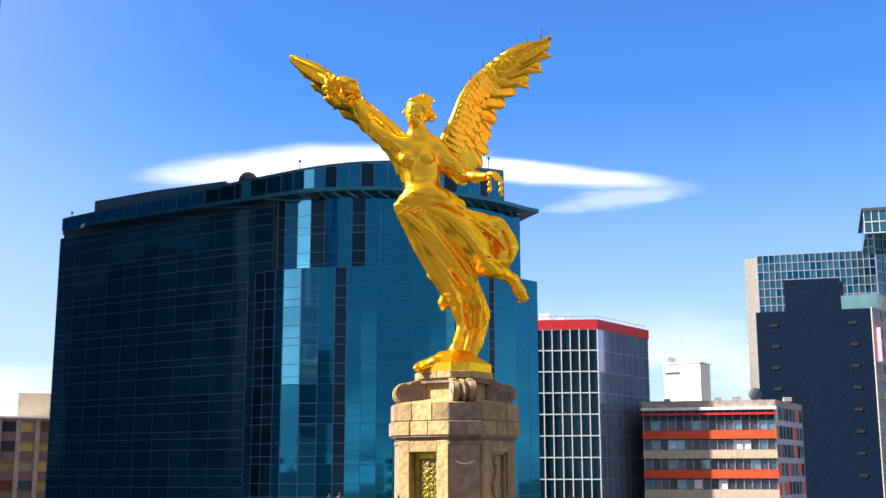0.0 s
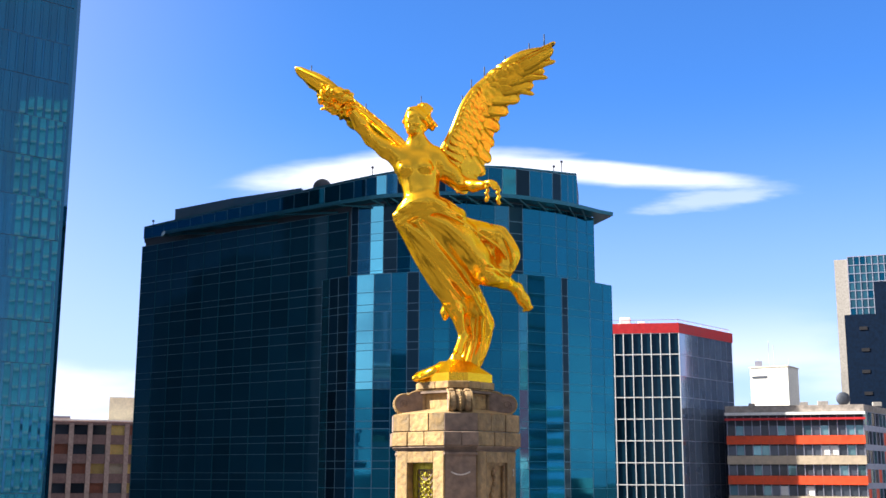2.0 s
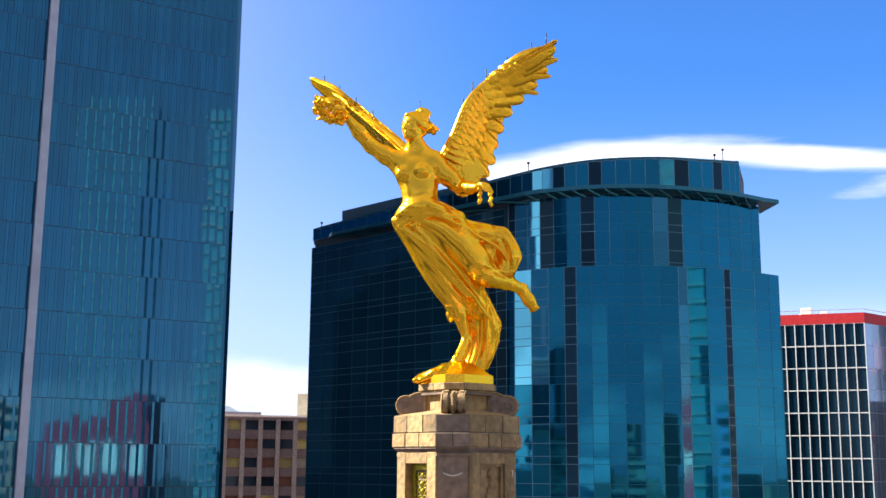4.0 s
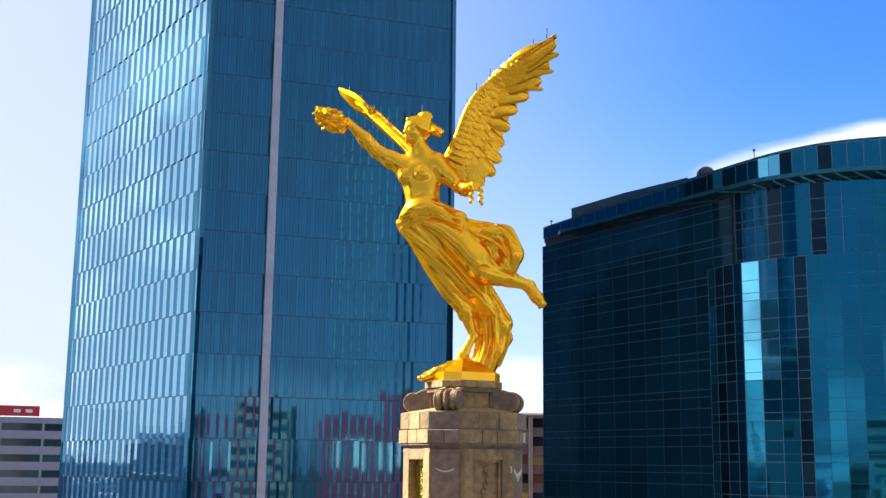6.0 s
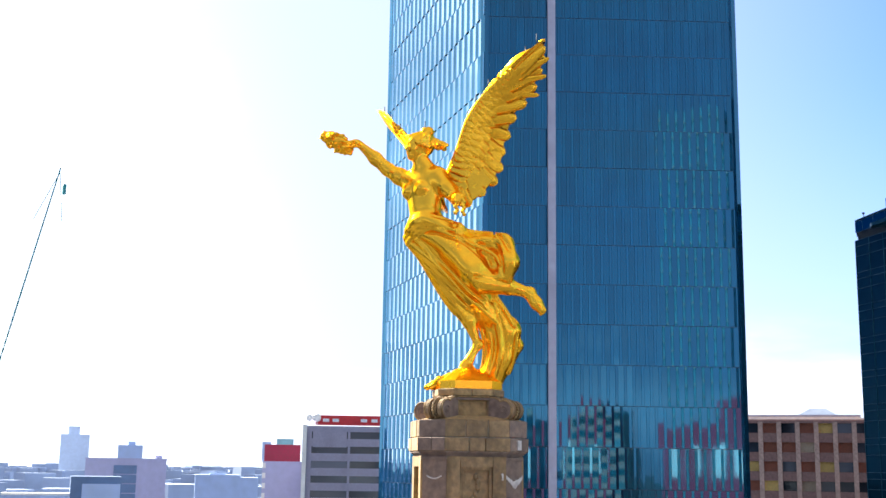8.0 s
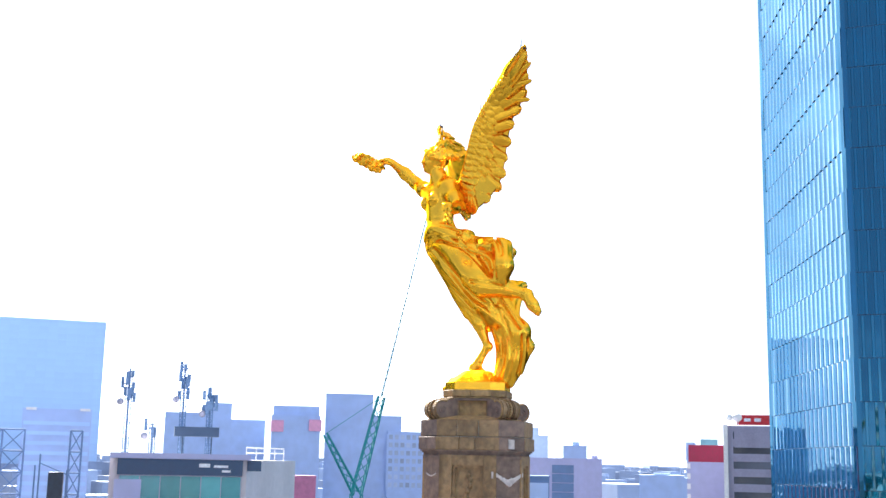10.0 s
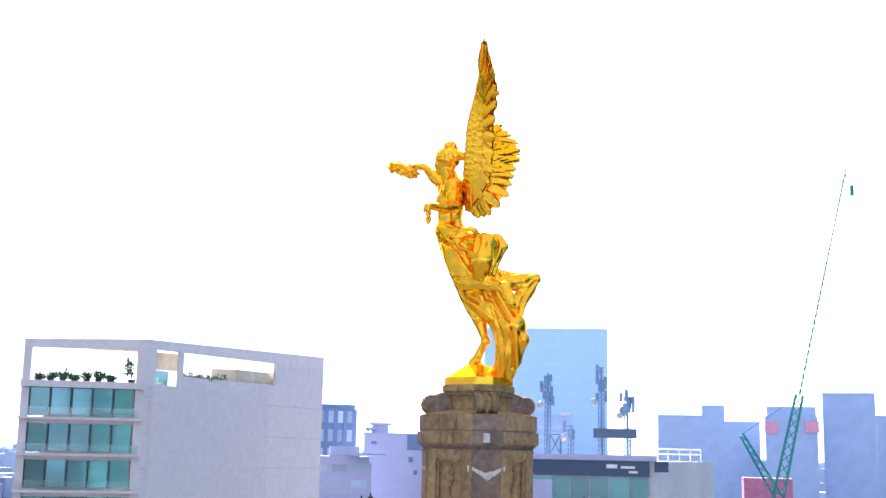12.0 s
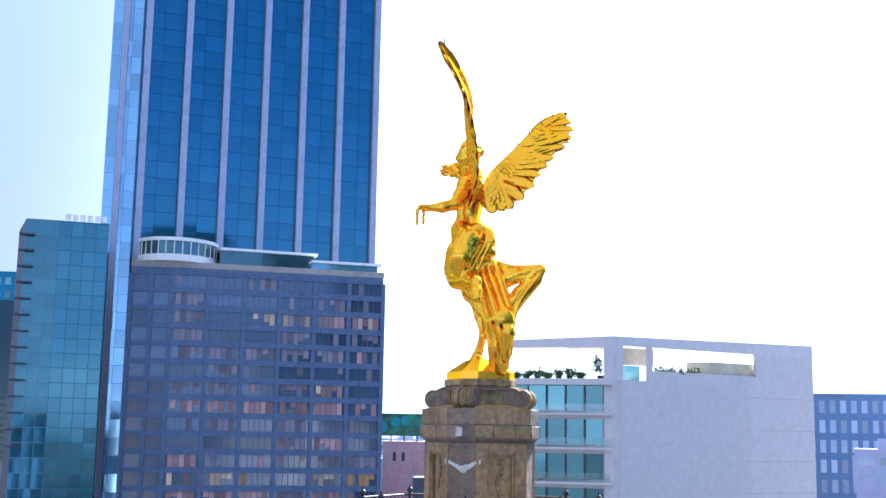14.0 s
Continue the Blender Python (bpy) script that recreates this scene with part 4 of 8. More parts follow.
# other leg: thigh forward, shin drawn back level, foot hanging behind
limb((-0.22, -0.46, 2.85), (0.36, -0.26, 2.35), 0.30, 0.24, 0.12)
limb((0.36, -0.26, 2.35), (0.62, -0.14, 2.03), 0.24, 0.19, 0.08)
limb((0.62, -0.14, 2.03), (0.86, 0.28, 1.97), 0.185, 0.155, 0.07)
limb((0.86, 0.28, 1.97), (1.04, 0.58, 1.88), 0.155, 0.105, 0.07)
egg((1.09, 0.66, 1.87), (0.105, 0.11, 0.11), 0.05)
limb((1.08, 0.64, 1.84), (1.19, 0.73, 1.65), 0.115, 0.12, 0.06)
limb((1.19, 0.73, 1.65), (1.26, 0.80, 1.52), 0.12, 0.09, 0.05)
for k in range(5):
    egg((1.18 + 0.042 * k, 0.85 - 0.012 * k, 1.455 + 0.014 * k), (0.03, 0.045, 0.034), 0.016)
# drapery, in a field of its own: thick roll at the waist
FIELD = np.full(DIM, 0.6, dtype=np.float32)
cloth([(-0.88, -0.78, 3.07), (-0.68, -0.88, 3.27), (-0.36, -0.86, 3.38), (-0.08, -0.68, 3.24), (0.16, -0.41, 3.10)], [0.13, 0.13, 0.12, 0.14, 0.13], 0.06, 5, 0.04, 2.4)
cloth([(-0.88, -0.76, 3.05), (-0.84, -0.52, 3.12), (-0.54, -0.30, 3.20), (-0.2, -0.22, 3.18), (0.16, -0.41, 3.10)], [0.12, 0.13, 0.14, 0.15, 0.13], 0.07, 5, 0.04, 2.2, 1.0)
cloth([(-0.82, -0.78, 2.90), (-0.47, -0.80, 3.02), (-0.05, -0.66, 2.96), (0.25, -0.50, 2.74)], [0.11, 0.11, 0.11, 0.11], 0.06, 4, 0.04, 2.4, 2.0)
# skirt over the standing leg
cloth([(-0.55, -0.57, 3.05), (-0.45, -0.41, 2.6), (-0.20, -0.22, 1.95), (-0.06, -0.06, 1.52)], [0.36, 0.31, 0.235, 0.175], 0.08, 7, 0.045, 2.4)
# over the raised thigh, smoother, and falling from the knee
cloth([(-0.18, -0.42, 2.95), (0.18, -0.34, 2.66), (0.46, -0.25, 2.30), (0.64, -0.12, 2.03)], [0.37, 0.32, 0.26, 0.205], 0.1, 5, 0.03, 1.6, 2.0)
cloth([(0.60, -0.12, 2.06), (0.72, 0.06, 2.04), (0.82, 0.22, 2.02)], [0.21, 0.20, 0.165], 0.08, 6, 0.04, 1.6, 0.4)
cloth([(0.30, -0.24, 2.15), (0.22, -0.02, 1.80), (0.16, 0.18, 1.46)], [0.23, 0.21, 0.15], 0.08, 7, 0.05, 1.9, 1.3)
cloth([(-0.05, -0.30, 2.5), (0.10, 0.02, 1.95), (0.24, 0.34, 1.48)], [0.34, 0.30, 0.24], 0.09, 8, 0.055, 1.5, 0.5)
# loose end beside the standing shin
cloth([(-0.05, 0.15, 1.90), (-0.17, 0.26, 1.60), (-0.25, 0.30, 1.38), (-0.27, 0.30, 1.27)], [0.14, 0.11, 0.10, 0.05], 0.05, 5, 0.04, 1.5, 0.6)
# long tail down to the base
cloth([(0.24, 0.34, 1.55), (0.32, 0.70, 1.18), (0.26, 0.66, 0.66), (0.10, 0.52, 0.26)], [0.26, 0.28, 0.20, 0.20], 0.09, 7, 0.065, 2.2, 1.0)
cloth([(0.20, 0.30, 1.6), (0.18, 0.46, 1.1), (0.12, 0.50, 0.6), (-0.02, 0.40, 0.24)], [0.18, 0.13, 0.11, 0.13], 0.07, 6, 0.045, 1.5, 2.0)
cloth([(0.30, 0.66, 1.15), (0.36, 0.92, 0.92), (0.24, 0.76, 0.50), (0.14, 0.62, 0.18)], [0.16, 0.14, 0.12, 0.11], 0.06, 5, 0.05, 2.4, 0.3)
# billow beside the raised leg
cloth([(0.08, -0.26, 2.88), (0.46, 0.02, 2.82), (0.78, 0.22, 2.80), (1.00, 0.18, 2.42), (0.95, 0.14, 2.16)], [0.22, 0.21, 0.20, 0.20, 0.16], 0.1, 7, 0.065, 1.7)
cloth([(0.25, -0.04, 2.62), (0.52, 0.20, 2.60), (0.62, 0.22, 2.25)], [0.25, 0.21, 0.17], 0.1, 7, 0.06, 1.5, 0.7)
cloth([(0.20, 0.10, 2.86), (0.36, 0.38, 2.93), (0.44, 0.54, 2.80)], [0.17, 0.13, 0.10], 0.07, 5, 0.05, 1.5, 0.2)
# cloth over the back of the hips and the end that flies out behind
cloth([(-0.35, -0.30, 2.92), (-0.10, -0.02, 2.80), (0.02, 0.14, 2.66)], [0.28, 0.24, 0.2], 0.1, 6, 0.05, 1.8, 1.0)
cloth([(-0.10, 0.0, 2.33), (-0.26, 0.42, 2.12), (-0.42, 0.82, 2.20), (-0.54, 1.11, 2.28)], [0.25, 0.19, 0.15, 0.11], 0.09, 6, 0.065, 1.7, 1.0)
cloth([(-0.54, 0.97, 2.08), (-0.30, 0.74, 1.78), (0.05, 0.66, 1.38)], [0.15, 0.13, 0.17], 0.09, 6, 0.06, 1.9, 1.7)
cloth([(-0.05, 0.22, 2.1), (0.02, 0.44, 1.75), (0.14, 0.56, 1.3)], [0.21, 0.18, 0.2], 0.09, 7, 0.06, 1.9, 0.9)


CALM = FIELD.copy()


def probe(p):
    """Distance to the cloth and its direction at p, between the grid's points."""
    x = np.clip((np.array(p) - LO) / CELL, 2, DIM - 4)
    i = x.astype(int)
    c = CALM[i[0] - 1:i[0] + 3, i[1] - 1:i[1] + 3, i[2] - 1:i[2] + 3]
    u, v, w = x - i

    def at(dx, dy, dz):
        q = c[1 + dx:3 + dx, 1 + dy:3 + dy, 1 + dz:3 + dz]
        q = q[0] * (1 - u) + q[1] * u
        q = q[0] * (1 - v) + q[1] * v
        return q[0] * (1 - w) + q[1] * w

    g = np.array([at(1, 0, 0) - at(-1, 0, 0), at(0, 1, 0) - at(0, -1, 0), at(0, 0, 1) - at(0, 0, -1)])
    return at(0, 0, 0), g / (np.linalg.norm(g) + 1e-9)


def ridge(pts, r0, r1=None, sink=0.4, k=0.045, dig=False):
    """A raised tubular fold that follows pts over the surface of the cloth."""
    n, line = 4 * (len(pts) - 1) + 1, []
    for j in range(n):
        s = j / 4
        i = min(int(s), len(pts) - 2)
        p = np.array(pts[i], float) * (1 - s + i) + np.array(pts[i + 1], float) * (s - i)
        for _ in range(12):
            f, g = probe(p)
            p = p - g * np.clip(f, -0.08, 0.08) * 0.8
        line.append([p, g])
    for _ in range(5):
        old = [x[0] for x in line]
        for j in range(1, n - 1):
            line[j][0] = 0.25 * old[j - 1] + 0.5 * old[j] + 0.25 * old[j + 1]
    r1 = r0 * 0.6 if r1 is None else r1
    rad = [(r0 + (r1 - r0) * j / (n - 1)) * (0.55 + 0.45 * math.sin(math.pi * (j + 1) / (n + 1))) for j in range(n)]
    # the lengths of one fold join without swelling: their nearest distance is taken before the fold meets the cloth
    spine = [p - g * q * sink for (p, g), q in zip(line, rad)]
    for _ in range(2):
        spine[1:-1] = [0.25 * spine[i - 1] + 0.5 * spine[i] + 0.25 * spine[i + 1] for i in range(1, n - 1)]
    reach = max(rad) + k + 0.08
    whole, _ = local(np.min(spine, axis=0) - reach, np.max(spine, axis=0) + reach)
    dist = np.full(tuple(q.stop - q.start for q in whole), 0.6, dtype=np.float32)
    for j in range(n - 1):
        a, b = spine[j], spine[j + 1]
        if np.linalg.norm(b - a) > 0.6:
            continue
        sl, g = local(np.minimum(a, b) - reach, np.maximum(a, b) + reach)
        inner = tuple(slice(q.start - w.start, q.stop - w.start) for q, w in zip(sl, whole))
        dist[inner] = np.minimum(dist[inner], cone_d(*g, a, b, rad[j], rad[j + 1])[0])
    (carve if dig else blend)(whole, dist, k)


rnd = random.Random(17)


def fan(a, b, n, r0, r1, jit=0.008):
    """n long folds that run between the lines a and b, uneven in width, with a hollow beside each."""
    for i in range(n):
        for dig in (True, False):
            t = (i + (0.5 if dig else 0.0) + rnd.uniform(-0.12, 0.12)) / max(1, n - 0.5)
            pts = [tuple(p[k] * (1 - t) + q[k] * t + rnd.uniform(-jit, jit) for k in range(3)) for p, q in zip(a, b)]
            r = rnd.uniform(r0, r1)
            if dig:
                ridge(pts, r * 1.15, r * 0.9, 0.05, 0.035, True)
            else:
                ridge(pts, r * 1.25, r * rnd.uniform(0.7, 1.0), 0.05, 0.035)


# long folds sweep from the right hip round the standing leg and on towards the tail
fan([(-0.95, -0.70, 2.85), (-0.80, -0.55, 2.35), (-0.45, -0.38, 1.85), (-0.20, -0.25, 1.48)],
    [(-0.80, -0.95, 2.95), (-0.35, -0.90, 2.62), (0.15, -0.62, 2.10), (0.45, -0.20, 1.62)], 6, 0.046, 0.075)
ridge([(-0.55, -1.0, 2.92), (-0.1, -0.85, 2.45), (0.22, -0.55, 1.95), (0.42, -0.1, 1.6), (0.5, 0.3, 1.3)], 0.06, 0.05, 0.1, 0.06)
ridge([(-0.35, -1.0, 2.85), (0.02, -0.85, 2.36), (0.30, -0.5, 1.92), (0.5, 0.0, 1.66)], 0.10, 0.08, -0.1, 0.05, True)
# full smooth thigh and round knee, with a few long creases over the hip
ridge([(-0.25, -0.95, 3.02), (0.12, -0.80, 2.78), (0.44, -0.58, 2.40), (0.66, -0.34, 2.06)], 0.13, 0.13, 0.55, 0.12)
ridge([(-0.10, -0.85, 3.12), (0.28, -0.60, 2.92), (0.62, -0.30, 2.58), (0.86, -0.12, 2.24)], 0.05, 0.04, 0.2, 0.05)
ridge([(-0.02, -0.80, 3.08), (0.34, -0.50, 2.86), (0.68, -0.22, 2.54), (0.90, -0.08, 2.22)], 0.045, 0.04, -0.3, 0.05, True)
ridge([(0.70, -0.42, 2.10), (0.86, -0.12, 2.06), (0.98, 0.16, 2.04)], 0.05, 0.04, -0.2, 0.04, True)
ridge([(0.62, -0.42, 1.92), (0.80, -0.10, 1.88), (0.95, 0.20, 1.88)], 0.045, 0.04, 0.2, 0.04)
# billow: its outer rim, a deep hollow and swags that hang between hip and knee
ridge([(0.15, -0.3, 3.1), (0.5, 0.0, 3.05), (0.85, 0.25, 3.0), (1.15, 0.2, 2.7), (1.2, 0.12, 2.4), (1.1, 0.15, 2.15)], 0.055, 0.05, 0.1, 0.05)
ridge([(0.62, -0.25, 2.78), (0.92, -0.02, 2.62), (1.05, -0.02, 2.35), (1.0, 0.0, 2.15)], 0.10, 0.08, -0.45, 0.06, True)
ridge([(0.55, -0.40, 2.82), (0.84, -0.12, 2.62), (1.0, -0.08, 2.34)], 0.045, 0.04, 0.15, 0.04)
ridge([(0.78, 0.05, 2.95), (1.02, 0.02, 2.74), (1.14, 0.0, 2.48), (1.10, 0.02, 2.2)], 0.05, 0.04, 0.1, 0.04)
ridge([(0.60, 0.10, 3.0), (0.95, 0.12, 2.88), (1.12, 0.10, 2.62)], 0.04, 0.035, -0.2, 0.04, True)
fan([(0.30, 0.0, 3.2), (0.55, 0.42, 3.05), (0.75, 0.50, 2.7), (0.9, 0.42, 2.3)],
    [(0.10, 0.25, 3.05), (0.30, 0.60, 2.9), (0.42, 0.62, 2.5), (0.60, 0.45, 2.15)], 3, 0.04, 0.06)
# over the back of the hips
fan([(-0.75, -0.3, 3.15), (-0.4, 0.1, 3.2), (0.1, 0.3, 3.15)],
    [(-0.7, -0.25, 2.6), (-0.4, 0.1, 2.55), (0.0, 0.35, 2.5)], 3, 0.04, 0.06)
# back of the leg, flying end and tail
fan([(-0.25, 0.2, 2.5), (-0.05, 0.55, 1.9), (0.1, 0.95, 1.3), (0.12, 0.9, 0.5)],
    [(0.3, 0.15, 2.1), (0.5, 0.55, 1.5), (0.65, 0.85, 0.95), (0.40, 0.8, 0.3)], 4, 0.04, 0.065)
fan([(0.10, 0.15, 1.7), (0.08, 0.35, 1.1), (0.0, 0.4, 0.6), (-0.12, 0.35, 0.25)],
    [(0.35, 0.3, 1.6), (0.5, 0.55, 1.1), (0.45, 0.58, 0.65), (0.30, 0.48, 0.25)], 3, 0.03, 0.05)
fan([(-0.15, 0.2, 2.5), (-0.40, 0.7, 2.42), (-0.6, 1.12, 2.40)],
    [(-0.30, 0.3, 2.0), (-0.52, 0.75, 2.0), (-0.68, 1.1, 2.18)], 3, 0.03, 0.05)
fan([(-0.72, 1.10, 2.15), (-0.5, 0.95, 1.8), (-0.2, 0.82, 1.4), (0.0, 0.8, 1.0)],
    [(-0.45, 1.12, 2.2), (-0.25, 0.95, 1.85), (0.05, 0.9, 1.45), (0.2, 0.95, 1.0)], 3, 0.035, 0.05)
fan([(-0.75, -0.35, 2.6), (-0.6, -0.15, 2.15), (-0.35, 0.0, 1.8), (-0.15, 0.05, 1.5)],
    [(-0.35, 0.0, 2.5), (-0.25, 0.15, 2.1), (-0.05, 0.25, 1.75), (0.05, 0.25, 1.45)], 3, 0.035, 0.055)
# swags of the rolled waist
fan([(-0.95, -0.85, 3.15), (-0.6, -1.05, 3.42), (-0.25, -1.0, 3.48), (0.15, -0.55, 3.3)],
    [(-0.95, -0.88, 2.88), (-0.55, -1.08, 3.05), (-0.1, -1.0, 3.1), (0.3, -0.6, 2.9)], 4, 0.046, 0.07)
CLOTH, FIELD = FIELD, BODY
# gilded rock under the foot
egg((0.0, 0.0, 0.20), (0.36, 0.38, 0.24), 0.10, yaw=20)
limb((0.03, -0.08, 0.25), (0.04, -0.06, 0.40), 0.24, 0.13, 0.1)
limb((-0.25, -0.24, 0.22), (-0.60, -0.40, 0.11), 0.13, 0.08, 0.08)
limb((-0.30, -0.45, 0.18), (-0.66, -0.36, 0.08), 0.10, 0.07, 0.05)
limb((-0.40, -0.28, 0.20), (-0.64, -0.52, 0.06), 0.08, 0.06, 0.03)
limb((-0.20, -0.36, 0.20), (-0.52, -0.52, 0.07), 0.07, 0.05, 0.04)


def surface_net(f):
    """Quads round every sign change of the field."""
    inside = f < 0
    cnt = np.zeros(tuple(n - 1 for n in f.shape), np.float32)
    acc = [np.zeros_like(cnt) for _ in range(3)]
    n = f.shape
    for ax in range(3):
        sa = [slice(None)] * 3
        sb = [slice(None)] * 3
        sa[ax], sb[ax] = slice(0, -1), slice(1, None)
        fa, fb = f[tuple(sa)], f[tuple(sb)]
        cross = (fa < 0) != (fb < 0)
        t = np.where(cross, fa / np.where(fa == fb, 1, fa - fb), 0).astype(np.float32)
        o = [k for k in range(3) if k != ax]
        for d0 in (0, 1):
            for d1 in (0, 1):
                s = [slice(None)] * 3
                s[o[0]] = slice(d0, n[o[0]] - 1 + d0)
                s[o[1]] = slice(d1, n[o[1]] - 1 + d1)
                c = cross[tuple(s)]
                cnt += c
                acc[ax] += np.where(c, t[tuple(s)], 0)
                if d0:
                    acc[o[0]] += c
                if d1:
                    acc[o[1]] += c
    cells = np.argwhere(cnt > 0)
    index = np.full(cnt.shape, -1, np.int64)
    index[tuple(cells.T)] = np.arange(len(cells))
    w = cnt[tuple(cells.T)]
    pts = LO + CELL * (cells + np.stack([a[tuple(cells.T)] / w for a in acc], 1))
    quads = []
    for ax in range(3):
        sa = [slice(1, -1)] * 3
        sb = [slice(1, -1)] * 3
        sa[ax], sb[ax] = slice(0, -1), slice(1, None)
        ia, ib = inside[tuple(sa)], inside[tuple(sb)]
        e = np.argwhere(ia != ib)
        flip = ia[tuple(e.T)]
        e = e + np.array([0 if k == ax else 1 for k in range(3)])
        o1, o2 = (ax + 1) % 3, (ax + 2) % 3
        q = []
        for d1, d2 in ((-1, -1), (0, -1), (0, 0), (-1, 0)):
            c = e.copy()
            c[:, o1] += d1
            c[:, o2] += d2
            q.append(index[tuple(c.T)])
        q = np.stack(q, 1)
        q[~flip] = q[~flip][:, ::-1]
        quads.append(q)
    return pts, np.concatenate(quads)


h_mix = np.maximum(0.05 - np.abs(BODY - CLOTH), 0.0) / 0.05
PTS, QUADS = surface_net(np.minimum(BODY, CLOTH) - h_mix * h_mix * 0.0125)
# relaxing takes the grid's steps away, more of it on the cloth
cell = np.clip(((PTS - LO) / CELL).astype(int), 0, DIM - 1)
weight = np.clip((BODY[tuple(cell.T)] - CLOTH[tuple(cell.T)]) / 0.06 + 0.2, 0, 1)
for turn in range(9):
    acc, num = np.zeros_like(PTS), np.zeros(len(PTS))
    for k in range(4):
        np.add.at(acc, QUADS[:, k], PTS[QUADS[:, (k + 1) % 4]])
        np.add.at(num, QUADS[:, k], 1)
    amount = (0.5 if turn < 3 else 0.5 * weight)
    PTS = PTS + (np.reshape(amount, (-1, 1))) * (acc / num[:, None] - PTS)

# small bunched folds of the rolled waist
normal = np.zeros_like(PTS)
cr = np.cross(PTS[QUADS[:, 2]] - PTS[QUADS[:, 0]], PTS[QUADS[:, 3]] - PTS[QUADS[:, 1]])
for k in range(4):
    np.add.at(normal, QUADS[:, k], cr)
normal /= np.linalg.norm(normal, axis=1)[:, None] + 1e-9
px, py, pz = PTS.T
th = np.arctan2(py + 0.65, px + 0.42)
bunch = np.abs(np.sin(13 * pz + 4.0 * th + 1.2 * np.sin(3.1 * pz + 2.0 * px))) - 0.6
roll = np.exp(-((pz - 3.15) / 0.2) ** 2)
PTS = PTS + normal * (weight * 0.022 * bunch * roll)[:, None]
acc, num = np.zeros_like(PTS), np.zeros(len(PTS))
for k in range(4):
    np.add.at(acc, QUADS[:, k], PTS[QUADS[:, (k + 1) % 4]])
    np.add.at(num, QUADS[:, k], 1)
PTS = PTS * 0.5 + 0.5 * acc / num[:, None]
verts = [tuple(p) for p in PTS]
faces = [tuple(int(i) for i in q) for q in QUADS]
slots = [0] * len(faces)


def add_mesh(vs, fs, slot=0):
    o = len(verts)
    verts.extend(tuple(v) for v in vs)
    faces.extend(tuple(i + o for i in f) for f in fs)
    slots.extend([slot] * len(fs))


def curve_at(pts, u):
    """A point on the smooth line through pts, u from 0 to 1."""
    n = len(pts) - 1
    s = min(max(u, 0), 0.99999) * n
    i = int(s)
    t = s - i
    p = [Vector(pts[min(max(j, 0), n)]) for j in (i - 1, i, i + 1, i + 2)]
    return 0.5 * ((2 * p[1]) + (p[2] - p[0]) * t + (2 * p[0] - 5 * p[1] + 4 * p[2] - p[3]) * t * t + (3 * p[1] - p[0] - 3 * p[2] + p[3]) * t ** 3)


def feather(a, b, wide, thick, up, side, bend=0.0, rows=12):
    """One feather from a to b: a ridged blade with a rounded tip, swelling towards up."""
    vs, fs = [], []
    ax = (b - a)
    L = ax.length
    for i in range(rows):
        t = i / (rows - 1)
        t *= 1.6 - 0.6 * t
        w = wide * (0.62 + 0.38 * math.sin(math.pi * min(1, t * 1.15 + 0.1))) * (math.sqrt(max(0, 1 - ((t - 0.8) / 0.2) ** 2)) if t > 0.8 else 1)
        w = max(w, wide * 0.05)
        c = a + ax * t + up * (bend * L * math.sin(math.pi * t))
        th = thick * (1 - 0.55 * t)
        for s, h in ((-1, 0.0), (-0.55, 0.75), (0, 1.0), (0.55, 0.75), (1, 0.0), (0.5, -0.7), (-0.5, -0.7)):
            vs.append(c + side * (s * w / 2) + up * (h * th))
    for i in range(rows - 1):
        for j in range(7):
            k = (j + 1) % 7
            fs.append((i * 7 + j, i * 7 + k, (i + 1) * 7 + k, (i + 1) * 7 + j))
    fs.append(tuple(range(6, -1, -1)))
    fs.append(tuple((rows - 1) * 7 + j for j in range(7)))
    add_mesh(vs, fs)


